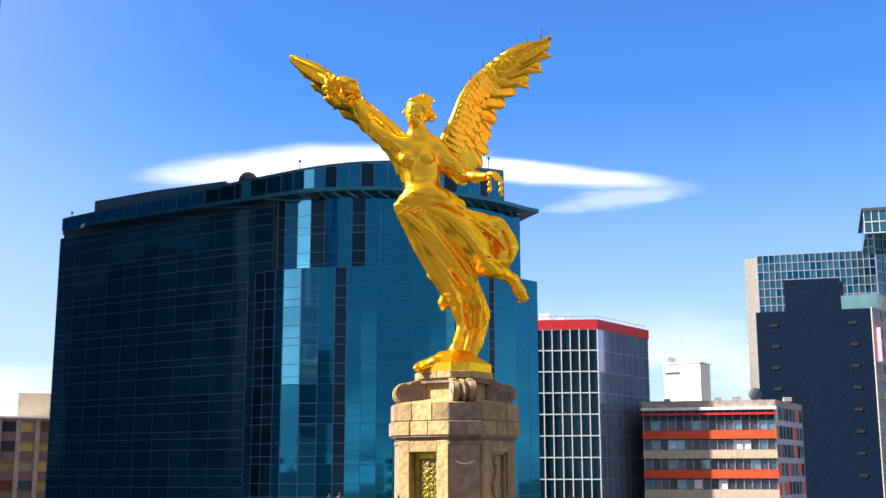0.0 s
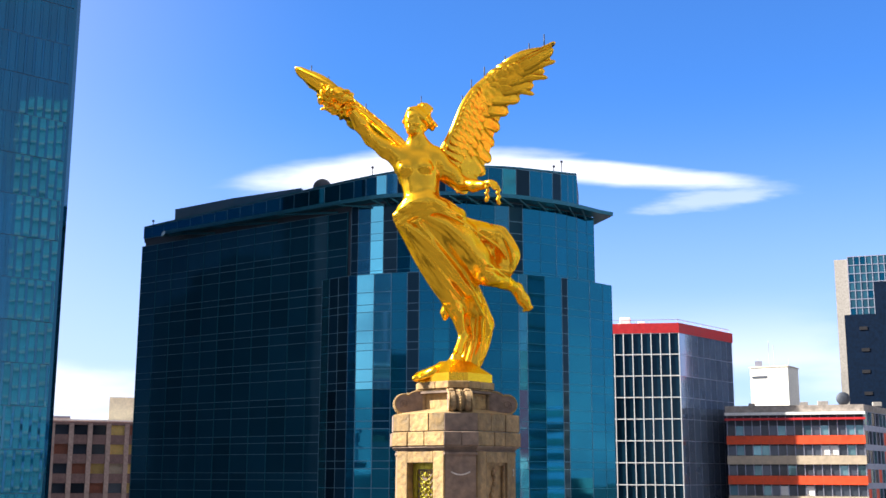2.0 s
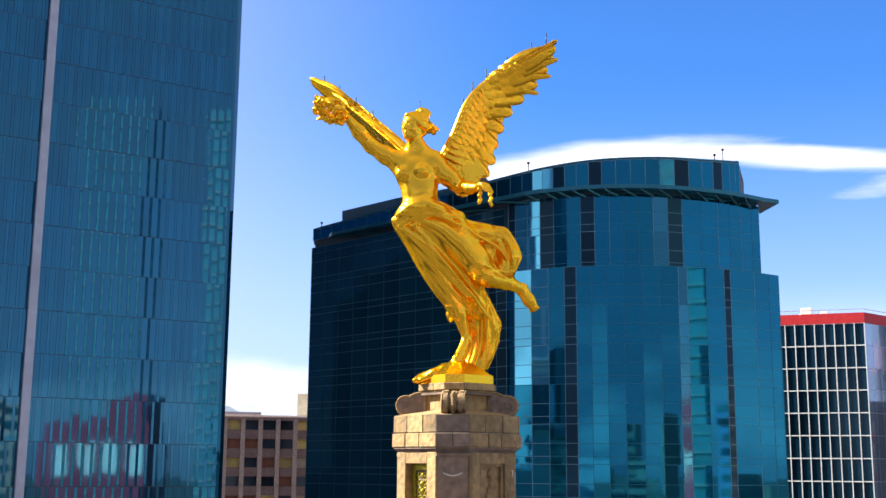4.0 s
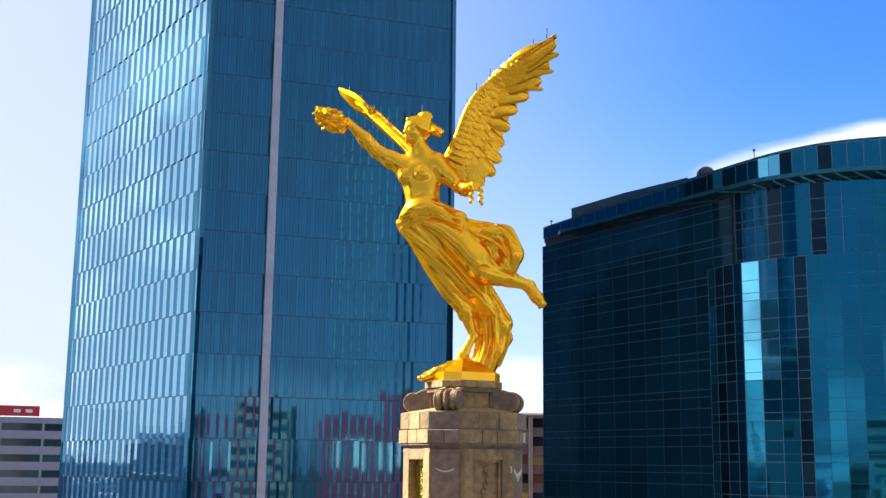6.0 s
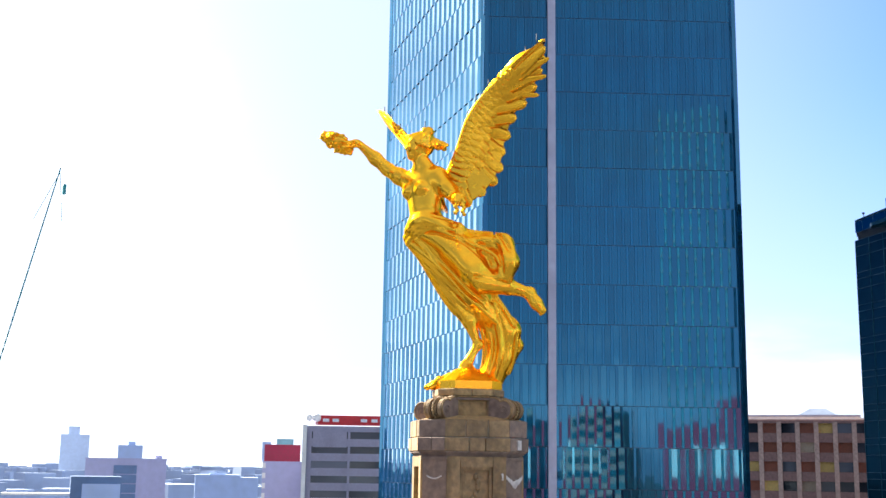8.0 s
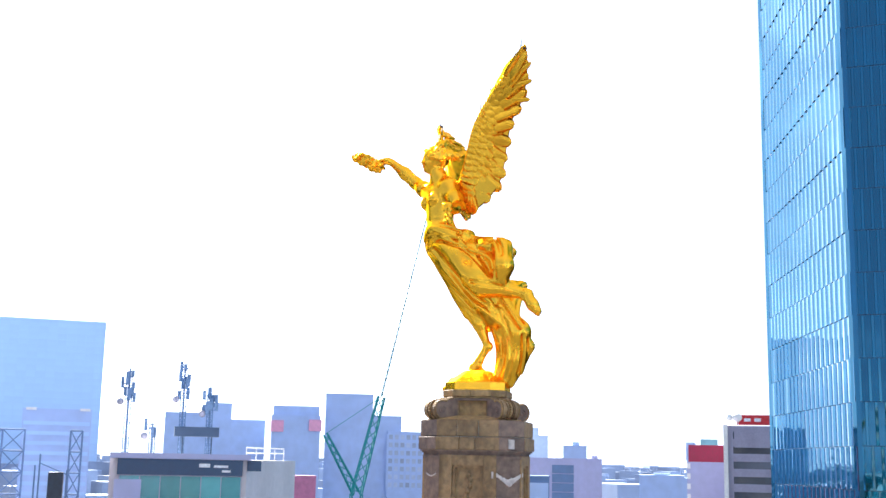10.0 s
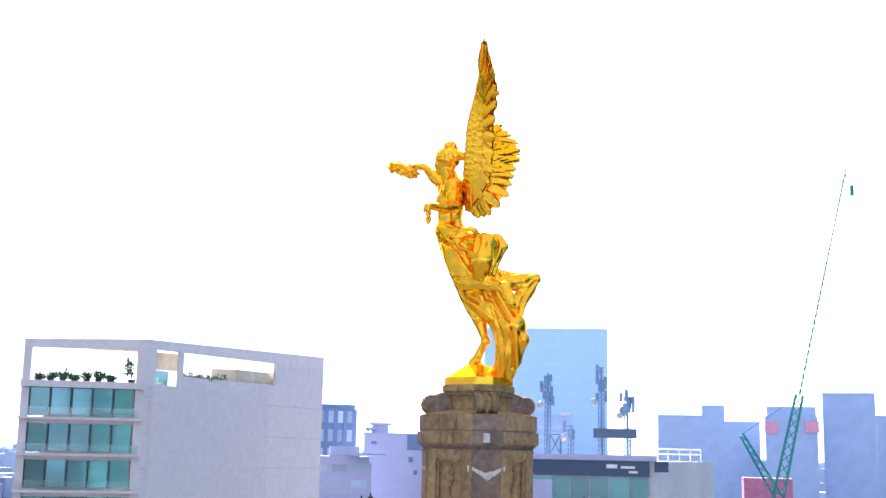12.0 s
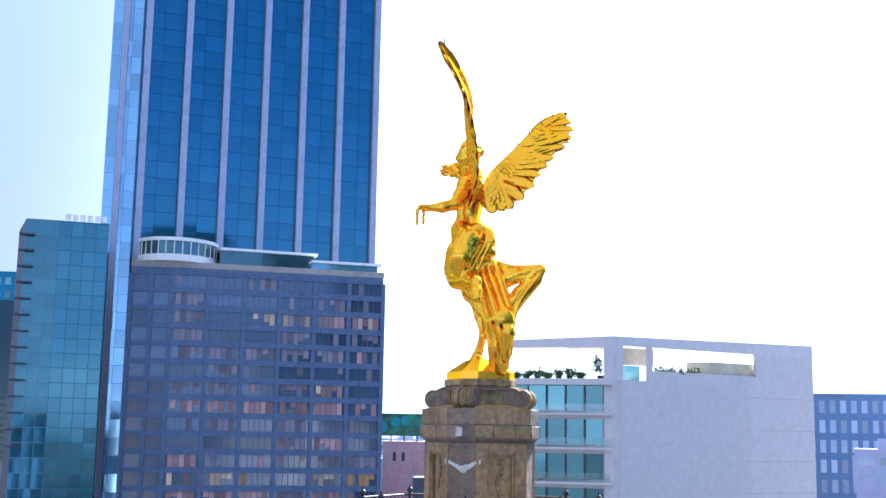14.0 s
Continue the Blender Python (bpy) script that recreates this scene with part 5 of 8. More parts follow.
def wing(lead, trail, seed, flip, fingers=(), long_n=12):
    """Arm along lead, a thin web out to trail, and feathers in low relief: long quills outwards, scale-like rows near the arm."""
    rnd = random.Random(seed)
    n, m = 44, 12
    vs, fs = [], []
    for k in (1, -1):
        o = len(vs)
        for i in range(n):
            u = i / (n - 1)
            p, q = curve_at(lead, u * 0.88), curve_at(trail, u * 0.86)
            du = curve_at(lead, min(1, u * 0.88 + 0.02)) - curve_at(lead, max(0, u * 0.88 - 0.02))
            nr = du.cross(q - p).normalized() * k * flip
            for j in range(m):
                v = 0.88 * j / (m - 1)
                vs.append(p + (q - p) * v + nr * (0.055 * (1 - v) ** 0.7 * (1 - 0.5 * u) + 0.008))
        for i in range(n - 1):
            for j in range(m - 1):
                c = (o + i * m + j, o + i * m + j + 1, o + (i + 1) * m + j + 1, o + (i + 1) * m + j)
                fs.append(c if k * flip > 0 else c[::-1])
    add_mesh(vs, fs)
    rows = ((0.10, 1.0, long_n, 2.5, 0.018), (0.08, 0.76, 14, 2.1, 0.019), (0.06, 0.60, 17, 2.0, 0.020),
            (0.04, 0.46, 20, 1.9, 0.021), (0.02, 0.33, 23, 1.8, 0.022), (-0.01, 0.20, 25, 1.8, 0.020))
    for side_k in (1, -1):
        for row, (v0, v1, n, wide, th) in enumerate(rows):
            for i in range(n if row else n + 1):
                u = (i + 0.6) / n * (1.0, 0.95, 0.90, 0.86, 0.84, 0.82)[row] if row or i < n - 1 else (0.945, 1.0)[i - n + 1]
                tip = curve_at(trail, u)
                a0 = curve_at(lead, u * min(0.98, 0.74 + 0.04 * row))
                span = tip - a0
                t1, l1 = curve_at(trail, min(1, u + 0.02)), curve_at(lead, u * min(0.98, 0.74 + 0.04 * row) + 0.02)
                along = ((l1 - a0) + (t1 - tip)).normalized()
                nrm = along.cross(span).normalized() * side_k * flip
                b0 = a0 + span * v0 + nrm * (0.015 + 0.014 * row)
                b1 = a0 + span * (v1 * (rnd.uniform(0.94, 1.0) if u < 0.88 else 1.0)) + nrm * (0.012 + 0.013 * row)
                gap = (curve_at(trail, min(1, u + 0.5 / n)) - curve_at(trail, max(0, u - 0.5 / n)))
                dirn = (b1 - b0).normalized()
                gap = (gap - dirn * gap.dot(dirn)).length
                w = min(max(0.24 if row == 0 else 0.11, gap * wide * (1.0 - 0.25 * (1 - v1))), 0.42)
                nrm = (Matrix.Rotation(radians(rnd.uniform(-4, 4)), 3, dirn) @ nrm).normalized()
                sd = nrm.cross(dirn).normalized()
                feather(b0, b1, w, th * rnd.uniform(0.85, 1.15), nrm, sd, 0.02)
    # free primaries at the tip
    for a, b in fingers:
        a, b = Vector(a), Vector(b)
        dirn = (b - a).normalized()
        along = (curve_at(lead, 0.9) - curve_at(lead, 0.6)).normalized()
        nrm = along.cross(curve_at(trail, 0.7) - curve_at(lead, 0.7)).normalized() * flip
        nrm = (nrm - dirn * nrm.dot(dirn)).normalized()
        for k in (1, -1):
            feather(a + nrm * 0.012 * k, b, 0.17, 0.022, nrm * k, (nrm * k).cross(dirn).normalized(), 0.02)
    # rounded leading edge
    n, m = 40, 10
    vs, fs = [], []
    for i in range(n):
        u = 0.97 * i / (n - 1)
        p = curve_at(lead, u)
        d = (curve_at(lead, min(1, u + 0.02)) - curve_at(lead, max(0, u - 0.02))).normalized()
        e1 = d.cross(Vector((0, 1, 0.2))).normalized()
        e2 = d.cross(e1)
        r = 0.10 * (1 - u / 0.99) ** 1.3 + 0.020
        for j in range(m):
            a = 2 * math.pi * j / m
            vs.append(p + (e1 * math.cos(a) + e2 * math.sin(a)) * r)
    for i in range(n - 1):
        for j in range(m):
            fs.append((i * m + j, i * m + (j + 1) % m, (i + 1) * m + (j + 1) % m, (i + 1) * m + j))
    fs += [tuple(range(m - 1, -1, -1)), tuple((n - 1) * m + j for j in range(m))]
    add_mesh(vs, fs)


LEAD_L = [(-0.30, -0.34, 4.15), (0.00, -0.28, 4.75), (0.25, -0.20, 5.43), (0.58, -0.01, 5.90), (1.25, 0.20, 6.30), (1.91, 0.27, 6.69)]
TRAIL_L = [(0.16, -0.30, 3.50), (0.40, 0.02, 3.74), (0.55, 0.28, 4.08), (0.68, 0.36, 4.45), (0.78, 0.38, 4.90), (1.00, 0.40, 5.36), (1.34, 0.49, 5.72), (1.66, 0.45, 6.10), (1.84, 0.36, 6.40), (1.94, 0.28, 6.66)]
FINGERS_L = [((1.30, 0.23, 6.18), (1.93, 0.40, 6.33)), ((1.10, 0.20, 6.02), (1.76, 0.48, 6.03)), ((0.92, 0.16, 5.84), (1.48, 0.54, 5.72)), ((1.45, 0.23, 6.34), (1.95, 0.27, 6.68))]
LEAD_R = [(-0.62, -0.42, 4.12), (-0.97, -0.40, 4.58), (-1.45, -0.34, 5.02), (-2.25, -0.24, 5.69), (-3.30, -0.08, 6.46)]
TRAIL_R = [(-0.45, -0.18, 3.55), (-0.80, -0.02, 3.66), (-1.08, 0.14, 3.80), (-1.30, 0.44, 4.20), (-1.60, 0.51, 4.64), (-1.96, 0.54, 4.98), (-2.54, 0.57, 5.50), (-2.96, 0.40, 5.92), (-3.33, -0.02, 6.42)]
FINGERS_R = [((-2.55, 0.02, 5.86), (-2.94, 0.47, 5.86)), ((-2.70, -0.04, 6.00), (-3.14, 0.28, 6.12)), ((-2.60, -0.14, 5.98), (-3.33, -0.06, 6.45)), ((-2.25, 0.06, 5.55), (-2.56, 0.58, 5.48))]
wing(LEAD_L, TRAIL_L, 4, 1, FINGERS_L)
wing(LEAD_R, TRAIL_R, 6, -1, FINGERS_R)

# gilded plate under the mound
bm = bmesh.new()
prism(bm, octo(0.70), 0.0, 0.15)
lo, hi = [bm.verts.new((x, y, 0.15)) for x, y in octo(0.69)], [bm.verts.new((x, y, 0.40)) for x, y in octo(0.30)]
for i in range(8):
    bm.faces.new((lo[i], lo[(i + 1) % 8], hi[(i + 1) % 8], hi[i]))
bmesh.ops.recalc_face_normals(bm, faces=bm.faces[:])
plate_from = len(faces)
bm.verts.index_update()
add_mesh([v.co.copy() for v in bm.verts], [[v.index for v in f.verts] for f in bm.faces])
plate_to = len(faces)
bm.free()
# slender rods along the upper edges of the wings and on the head
bm = bmesh.new()
for u in (0.35, 0.47, 0.6, 0.72, 0.85, 0.93):
    p = curve_at(LEAD_L, u)
    tube(bm, p, p + Vector((0, 0, 0.27)), 0.012, n=5)
for u in (0.6, 0.72, 0.82, 0.9):
    p = curve_at(LEAD_R, u)
    tube(bm, p, p + Vector((0, 0, 0.22)), 0.012, n=5)
tube(bm, (-0.5, -0.78, 5.1), (-0.5, -0.78, 5.40), 0.010, n=5)
for p in ((1.89, 0.27, 6.63), (-3.31, -0.01, 6.41)):
    bmesh.ops.create_icosphere(bm, subdivisions=1, radius=0.045, matrix=Matrix.Translation(Vector(p)))
bm.verts.index_update()
add_mesh([v.co.copy() for v in bm.verts], [[v.index for v in f.verts] for f in bm.faces], 1)
bm.free()
me = bpy.data.meshes.new("winged_statue")
me.from_pydata(verts, [], faces)
me.materials.append(M["gold"])
me.materials.append(M["lead"])
me.polygons.foreach_set("material_index", slots)
me.polygons.foreach_set("use_smooth", [not (plate_from <= i < plate_to) for i in range(len(faces))])
me.update()
tagged(new("winged_statue", me), "gilded winged statue holding a laurel wreath on a sandstone pedestal", "statue")

# ---- curved dark glass office building ----
def lerp2(a, b, t):
    return (a[0] + (b[0] - a[0]) * t, a[1] + (b[1] - a[1]) * t)


def polyline(fn, n):
    return [fn(i / n) for i in range(n + 1)]


def smooth2(pts, u):
    p = curve_at([(x, y, 0) for x, y in pts], u)
    return (p.x, p.y)


curved = thing("curved_glass_building", (-33, 110, GROUND), "dark blue glass office block with a curved front and roof canopy", "building")
WALL_A, WALL_B = (-62.2, 107.3), (-31.5, 94.0)
DRUM = [(-31.5, 94.0), (-26.3, 92.7), (-21.2, 92.9), (-15.7, 95.2), (-10.6, 99.6), (-7.2, 104.6)]
foot = [WALL_A] + polyline(lambda u: smooth2(DRUM, u), 16) + [(-14, 134), (-55, 140)]
body = solid("body", inset(foot, 0.992), GROUND, 26.4, M["slate"], curved)
ST = 3.868
Z_LOW = -9.07
# flat wall: dark panes in thin metal bars, three lights of uneven height a storey
# darker glass than the drum: the wall's dark reflection is in its colour
facade(curved, WALL_A, lerp2(WALL_A, WALL_B, 0.985), Z_LOW, Z_LOW + 9 * ST, 12, 9, M["glass_dark"], M["mullion_dim"], 0.10, 0.05, 0.12, low=-5, seed=3, pair=(1.95, 3.12), hmat=M["mullion"])
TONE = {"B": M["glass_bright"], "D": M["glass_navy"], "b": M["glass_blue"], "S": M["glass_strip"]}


def glazed_front(line, columns, z0, z1, rows, seed, lines=(), low=-20.0, bright_to=None):
    """Glass columns of uneven width along a curved line; wide ones take several facets. bright_to: height at which the
    columns coloured as bright reflection end.
    """
    for i, (u0, u1, tone) in enumerate(columns):
        n = max(1, round((u1 - u0) / 0.05))
        for k in range(n):
            a, b = (smooth2(line, u0 + (u1 - u0) * q / n) for q in (k, k + 1))
            end = i == len(columns) - 1 and k == n - 1
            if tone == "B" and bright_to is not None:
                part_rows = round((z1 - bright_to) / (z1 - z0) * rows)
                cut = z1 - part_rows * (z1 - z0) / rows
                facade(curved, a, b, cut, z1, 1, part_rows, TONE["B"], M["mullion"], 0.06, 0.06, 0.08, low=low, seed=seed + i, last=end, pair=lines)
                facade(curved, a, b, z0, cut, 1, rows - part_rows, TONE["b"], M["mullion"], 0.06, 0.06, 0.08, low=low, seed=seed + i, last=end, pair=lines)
            else:
                facade(curved, a, b, z0, z1, 1, rows, TONE[tone], M["mullion" if tone in "BD" or k == 0 else "mullion_dim"], 0.05, 0.05, 0.07, low=low, seed=seed + i, last=end,
                       pair=lines, hmat=M["mullion" if tone in "BD" else "mullion_dim"])


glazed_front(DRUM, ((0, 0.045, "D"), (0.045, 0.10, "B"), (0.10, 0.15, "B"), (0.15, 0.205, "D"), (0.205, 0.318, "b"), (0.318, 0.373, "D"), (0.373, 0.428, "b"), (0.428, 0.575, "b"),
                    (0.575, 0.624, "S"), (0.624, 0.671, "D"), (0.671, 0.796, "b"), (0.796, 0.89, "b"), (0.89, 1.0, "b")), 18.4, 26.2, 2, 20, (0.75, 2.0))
# end wall beside the drum
facade(curved, (-7.3, 104.8), (-14, 134), -8, 26.2, 8, 9, M["glass_blue"], M["mullion"], 0.12, 0.12, 0.1, low=6, seed=41)
bm = bmesh.new()
prism(bm, [WALL_A, (-62.2, 107.0), (-31.6, 93.7), *polyline(lambda u: smooth2(DRUM, u), 16)[1:], (-14, 134), (-55, 140)], GROUND, Z_LOW)
part("lower_storeys", bm, M["glass_dark"], curved, kind="stuff")
# lower, prouder curved front
LOWF = [(-34.4, 93.5), (-30.3, 91.3), (-25.3, 90.6), (-20.2, 91.0), (-14.6, 93.3), (-9.2, 97.6), (-5.3, 103.0)]
lp = polyline(lambda u: smooth2(LOWF, u), 30)
bm = bmesh.new()
prism(bm, [(x + 0.03, y + 0.12) for x, y in lp] + [(-11, 128), (-30, 130)], GROUND, 18.3)
part("front_bay", bm, M["slate"], curved)
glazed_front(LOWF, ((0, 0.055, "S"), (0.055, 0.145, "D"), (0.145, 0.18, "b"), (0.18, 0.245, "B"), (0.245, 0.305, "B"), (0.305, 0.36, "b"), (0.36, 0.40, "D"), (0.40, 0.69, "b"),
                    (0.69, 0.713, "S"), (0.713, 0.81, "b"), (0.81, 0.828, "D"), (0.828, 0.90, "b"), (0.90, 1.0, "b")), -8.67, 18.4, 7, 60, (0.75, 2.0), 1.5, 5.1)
facade(curved, (-5.35, 103.2), (-10.4, 124), -8, 18.4, 6, 13, M["glass_blue"], M["mullion"], 0.1, 0.1, 0.1, low=-4, seed=90)
# canopy, thin and curved, with a sharp prow at its end
bm = bmesh.new()
outer = [(-58.5, 104.6)] + [(x + (x + 33) * 0.03 + 0.2, y - 1.6) for x, y in polyline(lambda u: smooth2([(-57, 105), *DRUM], u), 20)] + [(-5.0, 104.4)]
inner = [(x, y) for x, y in polyline(lambda u: smooth2([(-57, 105), *DRUM], u), 20)][::-1]
loop = outer + [(-7.6, 109)] + inner
lo = [bm.verts.new((x, y, 26.35)) for x, y in loop]
hi = [bm.verts.new((x, y, 26.75)) for x, y in loop]
n_l = len(loop)
for i in range(n_l):
    bm.faces.new((lo[i], lo[(i + 1) % n_l], hi[(i + 1) % n_l], hi[i]))
f1, f2 = bm.faces.new(hi), bm.faces.new(lo[::-1])
bmesh.ops.triangulate(bm, faces=[f1, f2])
bmesh.ops.recalc_face_normals(bm, faces=bm.faces[:])
part("canopy", bm, M["mullion_dim"], curved, "thin projecting roof canopy")
bm = bmesh.new()
for i in range(1, 20):
    o, q = outer[i], inner[::-1][min(i, 20)]
    tube(bm, (*lerp2(o, q, 0.1), 26.34), (*q, 25.9), 0.12, n=5)
part("canopy_bracket", bm, M["mullion_dim"], curved)
# attic above the canopy, flush with the wall, its top raking up towards the end of the drum
ATTIC = [(-62.2, 107.4), (-54.6, 104.1), (-47.0, 100.9), (-39.3, 97.6), (-31.4, 94.3), (-26.3, 93.0), (-21.2, 93.2), (-15.7, 95.5), (-11.0, 99.6), (-8.7, 102.2)]
tone_a = "bbbbbbbbbbbbbbbbbbBBDbbDbbbbSDbbDbbb"
n_a = len(tone_a)
ap = polyline(lambda u: smooth2(ATTIC, u), n_a)
az_top = [28.15 + 2.5 * i / n_a for i in range(n_a + 1)]
core = bmesh.new()
back = [(x * 0.97 - 1.0, y + 9.0) for x, y in ap]
rows_a = [[core.verts.new(p) for p in ((x, y + 0.1, 26.3), (x, y + 0.1, zt), (bx, by, zt), (bx, by, 26.3))] for (x, y), (bx, by), zt in zip(ap, back, az_top)]
for p, q in zip(rows_a, rows_a[1:]):
    for k in range(4):
        core.faces.new((p[k], q[k], q[(k + 1) % 4], p[(k + 1) % 4]))
core.faces.new(rows_a[0])
core.faces.new(rows_a[-1][::-1])
bmesh.ops.recalc_face_normals(core, faces=core.faces[:])
part("attic", core, M["slate"], curved)
for i in range(n_a):
    facade(curved, ap[i], ap[i + 1], 26.75, 0.5 * (az_top[i] + az_top[i + 1]) - 0.12, 1, 1, TONE[tone_a[i]], M["mullion"], 0.06, 0.08, 0.06, seed=120 + i, last=i == n_a - 1, pair=(0.9,))
bm = bmesh.new()
vs = [[bm.verts.new(p) for p in ((x, y - 0.12, zt - 0.05), (x, y - 0.12, zt + 0.1), (x, y + 0.5, zt + 0.1), (x, y + 0.5, zt - 0.05))] for (x, y), zt in zip(ap, az_top)]
for p, q in zip(vs, vs[1:]):
    for k in range(4):
        bm.faces.new((p[k], q[k], q[(k + 1) % 4], p[(k + 1) % 4]))
bmesh.ops.recalc_face_normals(bm, faces=bm.faces[:])
part("coping", bm, M["mullion_dim"], curved)
# grey roof house set back behind the attic
solid("roof_house", [(-58.9, 108.7), (-49.5, 104.6), (-40.0, 101.6), (-40.5, 112.0), (-57.0, 116.0)], 26.4, 30.6, M["roof_grey"], curved, "grey plant house on the roof")
bm = bmesh.new()
bmesh.ops.create_uvsphere(bm, u_segments=20, v_segments=10, radius=1.05, matrix=Matrix.Translation((-36.3, 98.2, 29.55)))
part("roof_dome", bm, M["slate"], curved, smooth=True)
for x, y, z0, z1 in ((-61.2, 107.6, 28.2, 29.0), (-29.5, 94.6, 29.6, 30.6), (-10.2, 101.6, 30.4, 32.0), (-11.0, 101.2, 30.4, 31.4)):
    bm = bmesh.new()
    tube(bm, (x, y, z0), (x, y, z1), 0.045, n=6)
    box(bm, (x, y, z1), (0.24, 0.2, 0.2))
    part("mast", bm, M["iron"], curved)

# ---- tall tower of folded glass panels ----
folded = thing("folded_glass_tower", (-78, 72, GROUND), "tall blue tower clad in staggered folded glass panels", "building")
T_R, T_B, T_L = (-54.5, 76.0), (-68.8, 55.7), (-102.0, 67.0)
solid("core", [(-54.9, 76.1), (-68.75, 56.3), (-101.4, 67.4), (-97, 76), (-70, 79)], GROUND, 92, M["mullion_dim"], folded)
# unseen block, added so the curved building's flat wall mirrors something dark
solid("rear_wing", [(-64.5, 88), (-80, 107), (-98, 112), (-100, 84), (-72, 80)], GROUND, 92, M["glass_tower"], folded)


def folded_face(a, b, folds, z0, z1, rows, slope, seed, take, gap=0.0):
    """Storey-high glass panels folded like a screen: a broad leaf and a narrow return, every storey set half a fold against the next."""
    m, L = wall_pose(a, b)
    rnd = random.Random(seed)
    w, h = L / folds, (z1 - z0) / rows
    d = slope * w * 0.7
    leaf = (0.7 * w, math.hypot(0.7 * w, d), math.atan2(-d, 0.7 * w))
    back = (0.3 * w, math.hypot(0.3 * w, d), math.atan2(d, 0.3 * w))
    shapes = [box_mesh("glass_panel", (q[1] - gap, 0.07, h - 0.05), M["glass_tower"]) for q in (leaf, back)]
    rest = bmesh.new()
    for r in range(rows):
        zc = z0 + (r + 0.5) * h
        step = 0.5 * w * (r % 2) - rnd.uniform(0, 0.12) * w
        for c in range(folds + 1):
            for k, (run, size, ang) in enumerate((leaf, back)):
                x = c * w - step + (run / 2 if k == 0 else 0.7 * w + run / 2)
                if not 0.02 * w < x < L - 0.02 * w:
                    continue
                q = m @ Matrix.Translation((x, -0.1 - d / 2 - 0.03 * (r % 2), zc)) @ Matrix.Rotation(ang + radians(rnd.uniform(-0.15, 0.15)), 4, "Z") @ Matrix.Rotation(radians(rnd.uniform(-0.12, 0.12)), 4, "X")
                if take[0] < zc < take[1]:
                    piece("glass_panel", shapes[k], folded, q)
                else:
                    box(rest, (0, 0, 0), (size - gap, 0.07, h - 0.05), q)
    part("remaining_cladding", rest, M["glass_tower"], folded, kind="stuff")
    bm = bmesh.new()
    for r in range(rows + 1):
        box(bm, (L / 2, -0.06, z0 + r * h), (L, 0.16, 0.05), m)
    part("floor_edge", bm, M["slate"], folded, kind="stuff")


folded_face(T_B, T_R, 30, GROUND + 2, 93.2, 34, 0.026, 5, (3, 18), 0.022)
for p in (T_B, T_R, T_L):
    bm = bmesh.new()
    box(bm, (p[0], p[1], 26.5), (0.62, 0.62, 131), Matrix.Identity(4))
    part("corner_post", bm, M["glass_tower"], folded)
folded_face(T_L, T_B, 20, GROUND + 2, 93.2, 34, 0.11, 6, (3, 18))
m, L = wall_pose(T_B, T_R)
bm = bmesh.new()
box(bm, (L * 0.265, -0.45, 26), (0.75, 0.5, 132), m)
part("vertical_fin", bm, M["steel"], folded, "grey vertical fin")

# ---- red-capped curtain-wall block ----
redcap = thing("red_capped_building", (0, 185, GROUND), "white-gridded glass office block under a red roof band", "building")
R_C, R_L, R_R = (0.0, 168.2), (-16.0, 167.6), (8.4, 184.5)
solid("body", [R_L, R_C, R_R, (-8, 190)], GROUND, 21.0, M["slate"], redcap)
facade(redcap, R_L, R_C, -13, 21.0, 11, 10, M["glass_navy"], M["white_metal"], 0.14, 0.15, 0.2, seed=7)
# right face paler than the front: its reflection is in the pane colour
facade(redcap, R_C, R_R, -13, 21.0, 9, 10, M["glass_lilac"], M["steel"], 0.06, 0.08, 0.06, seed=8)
bm = bmesh.new()
prism(bm, inset([R_L, R_C, R_R, (-8, 190)], 1.02), 21.0, 22.6)
part("red_band", bm, M["red"], redcap, "red painted parapet band")
bm = bmesh.new()
rc = inset([R_L, R_C, R_R, (-8, 190)], 0.97)
for i in range(4):
    for k in range(7):
        p = lerp2(rc[i], rc[(i + 1) % 4], k / 7)
        tube(bm, (*p, 22.5), (*p, 23.2), 0.04, n=5)
    tube(bm, (*rc[i], 23.2), (*rc[(i + 1) % 4], 23.2), 0.05, n=5)
part("roof_rail", bm, M["steel"], redcap)
for x, y, s in ((-8.5, 170, 1.2), (-6, 172, 0.8), (-9.5, 173, 0.7)):
    bm = bmesh.new()
    box(bm, (x, y, 22.6 + s / 2), (s * 1.4, s, s))
    bmesh.ops.bevel(bm, geom=bm.edges[:], offset=0.05, segments=1, affect="EDGES")
    part("roof_plant", bm, M["white"], redcap)

# ---- orange-banded office block ----
banded = thing("orange_banded_building", (20, 182, GROUND), "office block with orange and beige bands and ribbon windows", "building")
O_L, O_C, O_R = (7.0, 173.4), (27.5, 171.6), (34.0, 188.0)
solid("body", [O_L, O_C, O_R, (10, 192)], GROUND, 8.6, M["slate"], banded)
m, L = wall_pose(O_L, O_C)
glass_lot = [box_mesh("pane", (1.15, 0.05, 1.45), mm) for mm in (M["glass_office"], M["glass_clear"], M["white"])]
rnd = random.Random(9)
for r in range(9):
    z = 6.3 - r * 3.1
    bm = bmesh.new()
    box(bm, (L / 2, -0.2, z - 2.1), (L + 0.3, 0.5, 1.35), m)
    part("band", bm, M["orange"] if r % 2 == 0 else M["beige"], banded, "orange spandrel band" if r % 2 == 0 else "beige spandrel band")
    if z > -12:
        for c in range(16):
            piece("pane", glass_lot[rnd.choice((0, 0, 0, 1, 2) if r else (0, 0, 1))], banded, m @ Matrix.Translation(((c + 0.5) * L / 16, -0.04, z - 0.62)))
bm = bmesh.new()
for c in range(17):
    box(bm, (c * L / 16, -0.1, -10), (0.12, 0.18, 36), m)
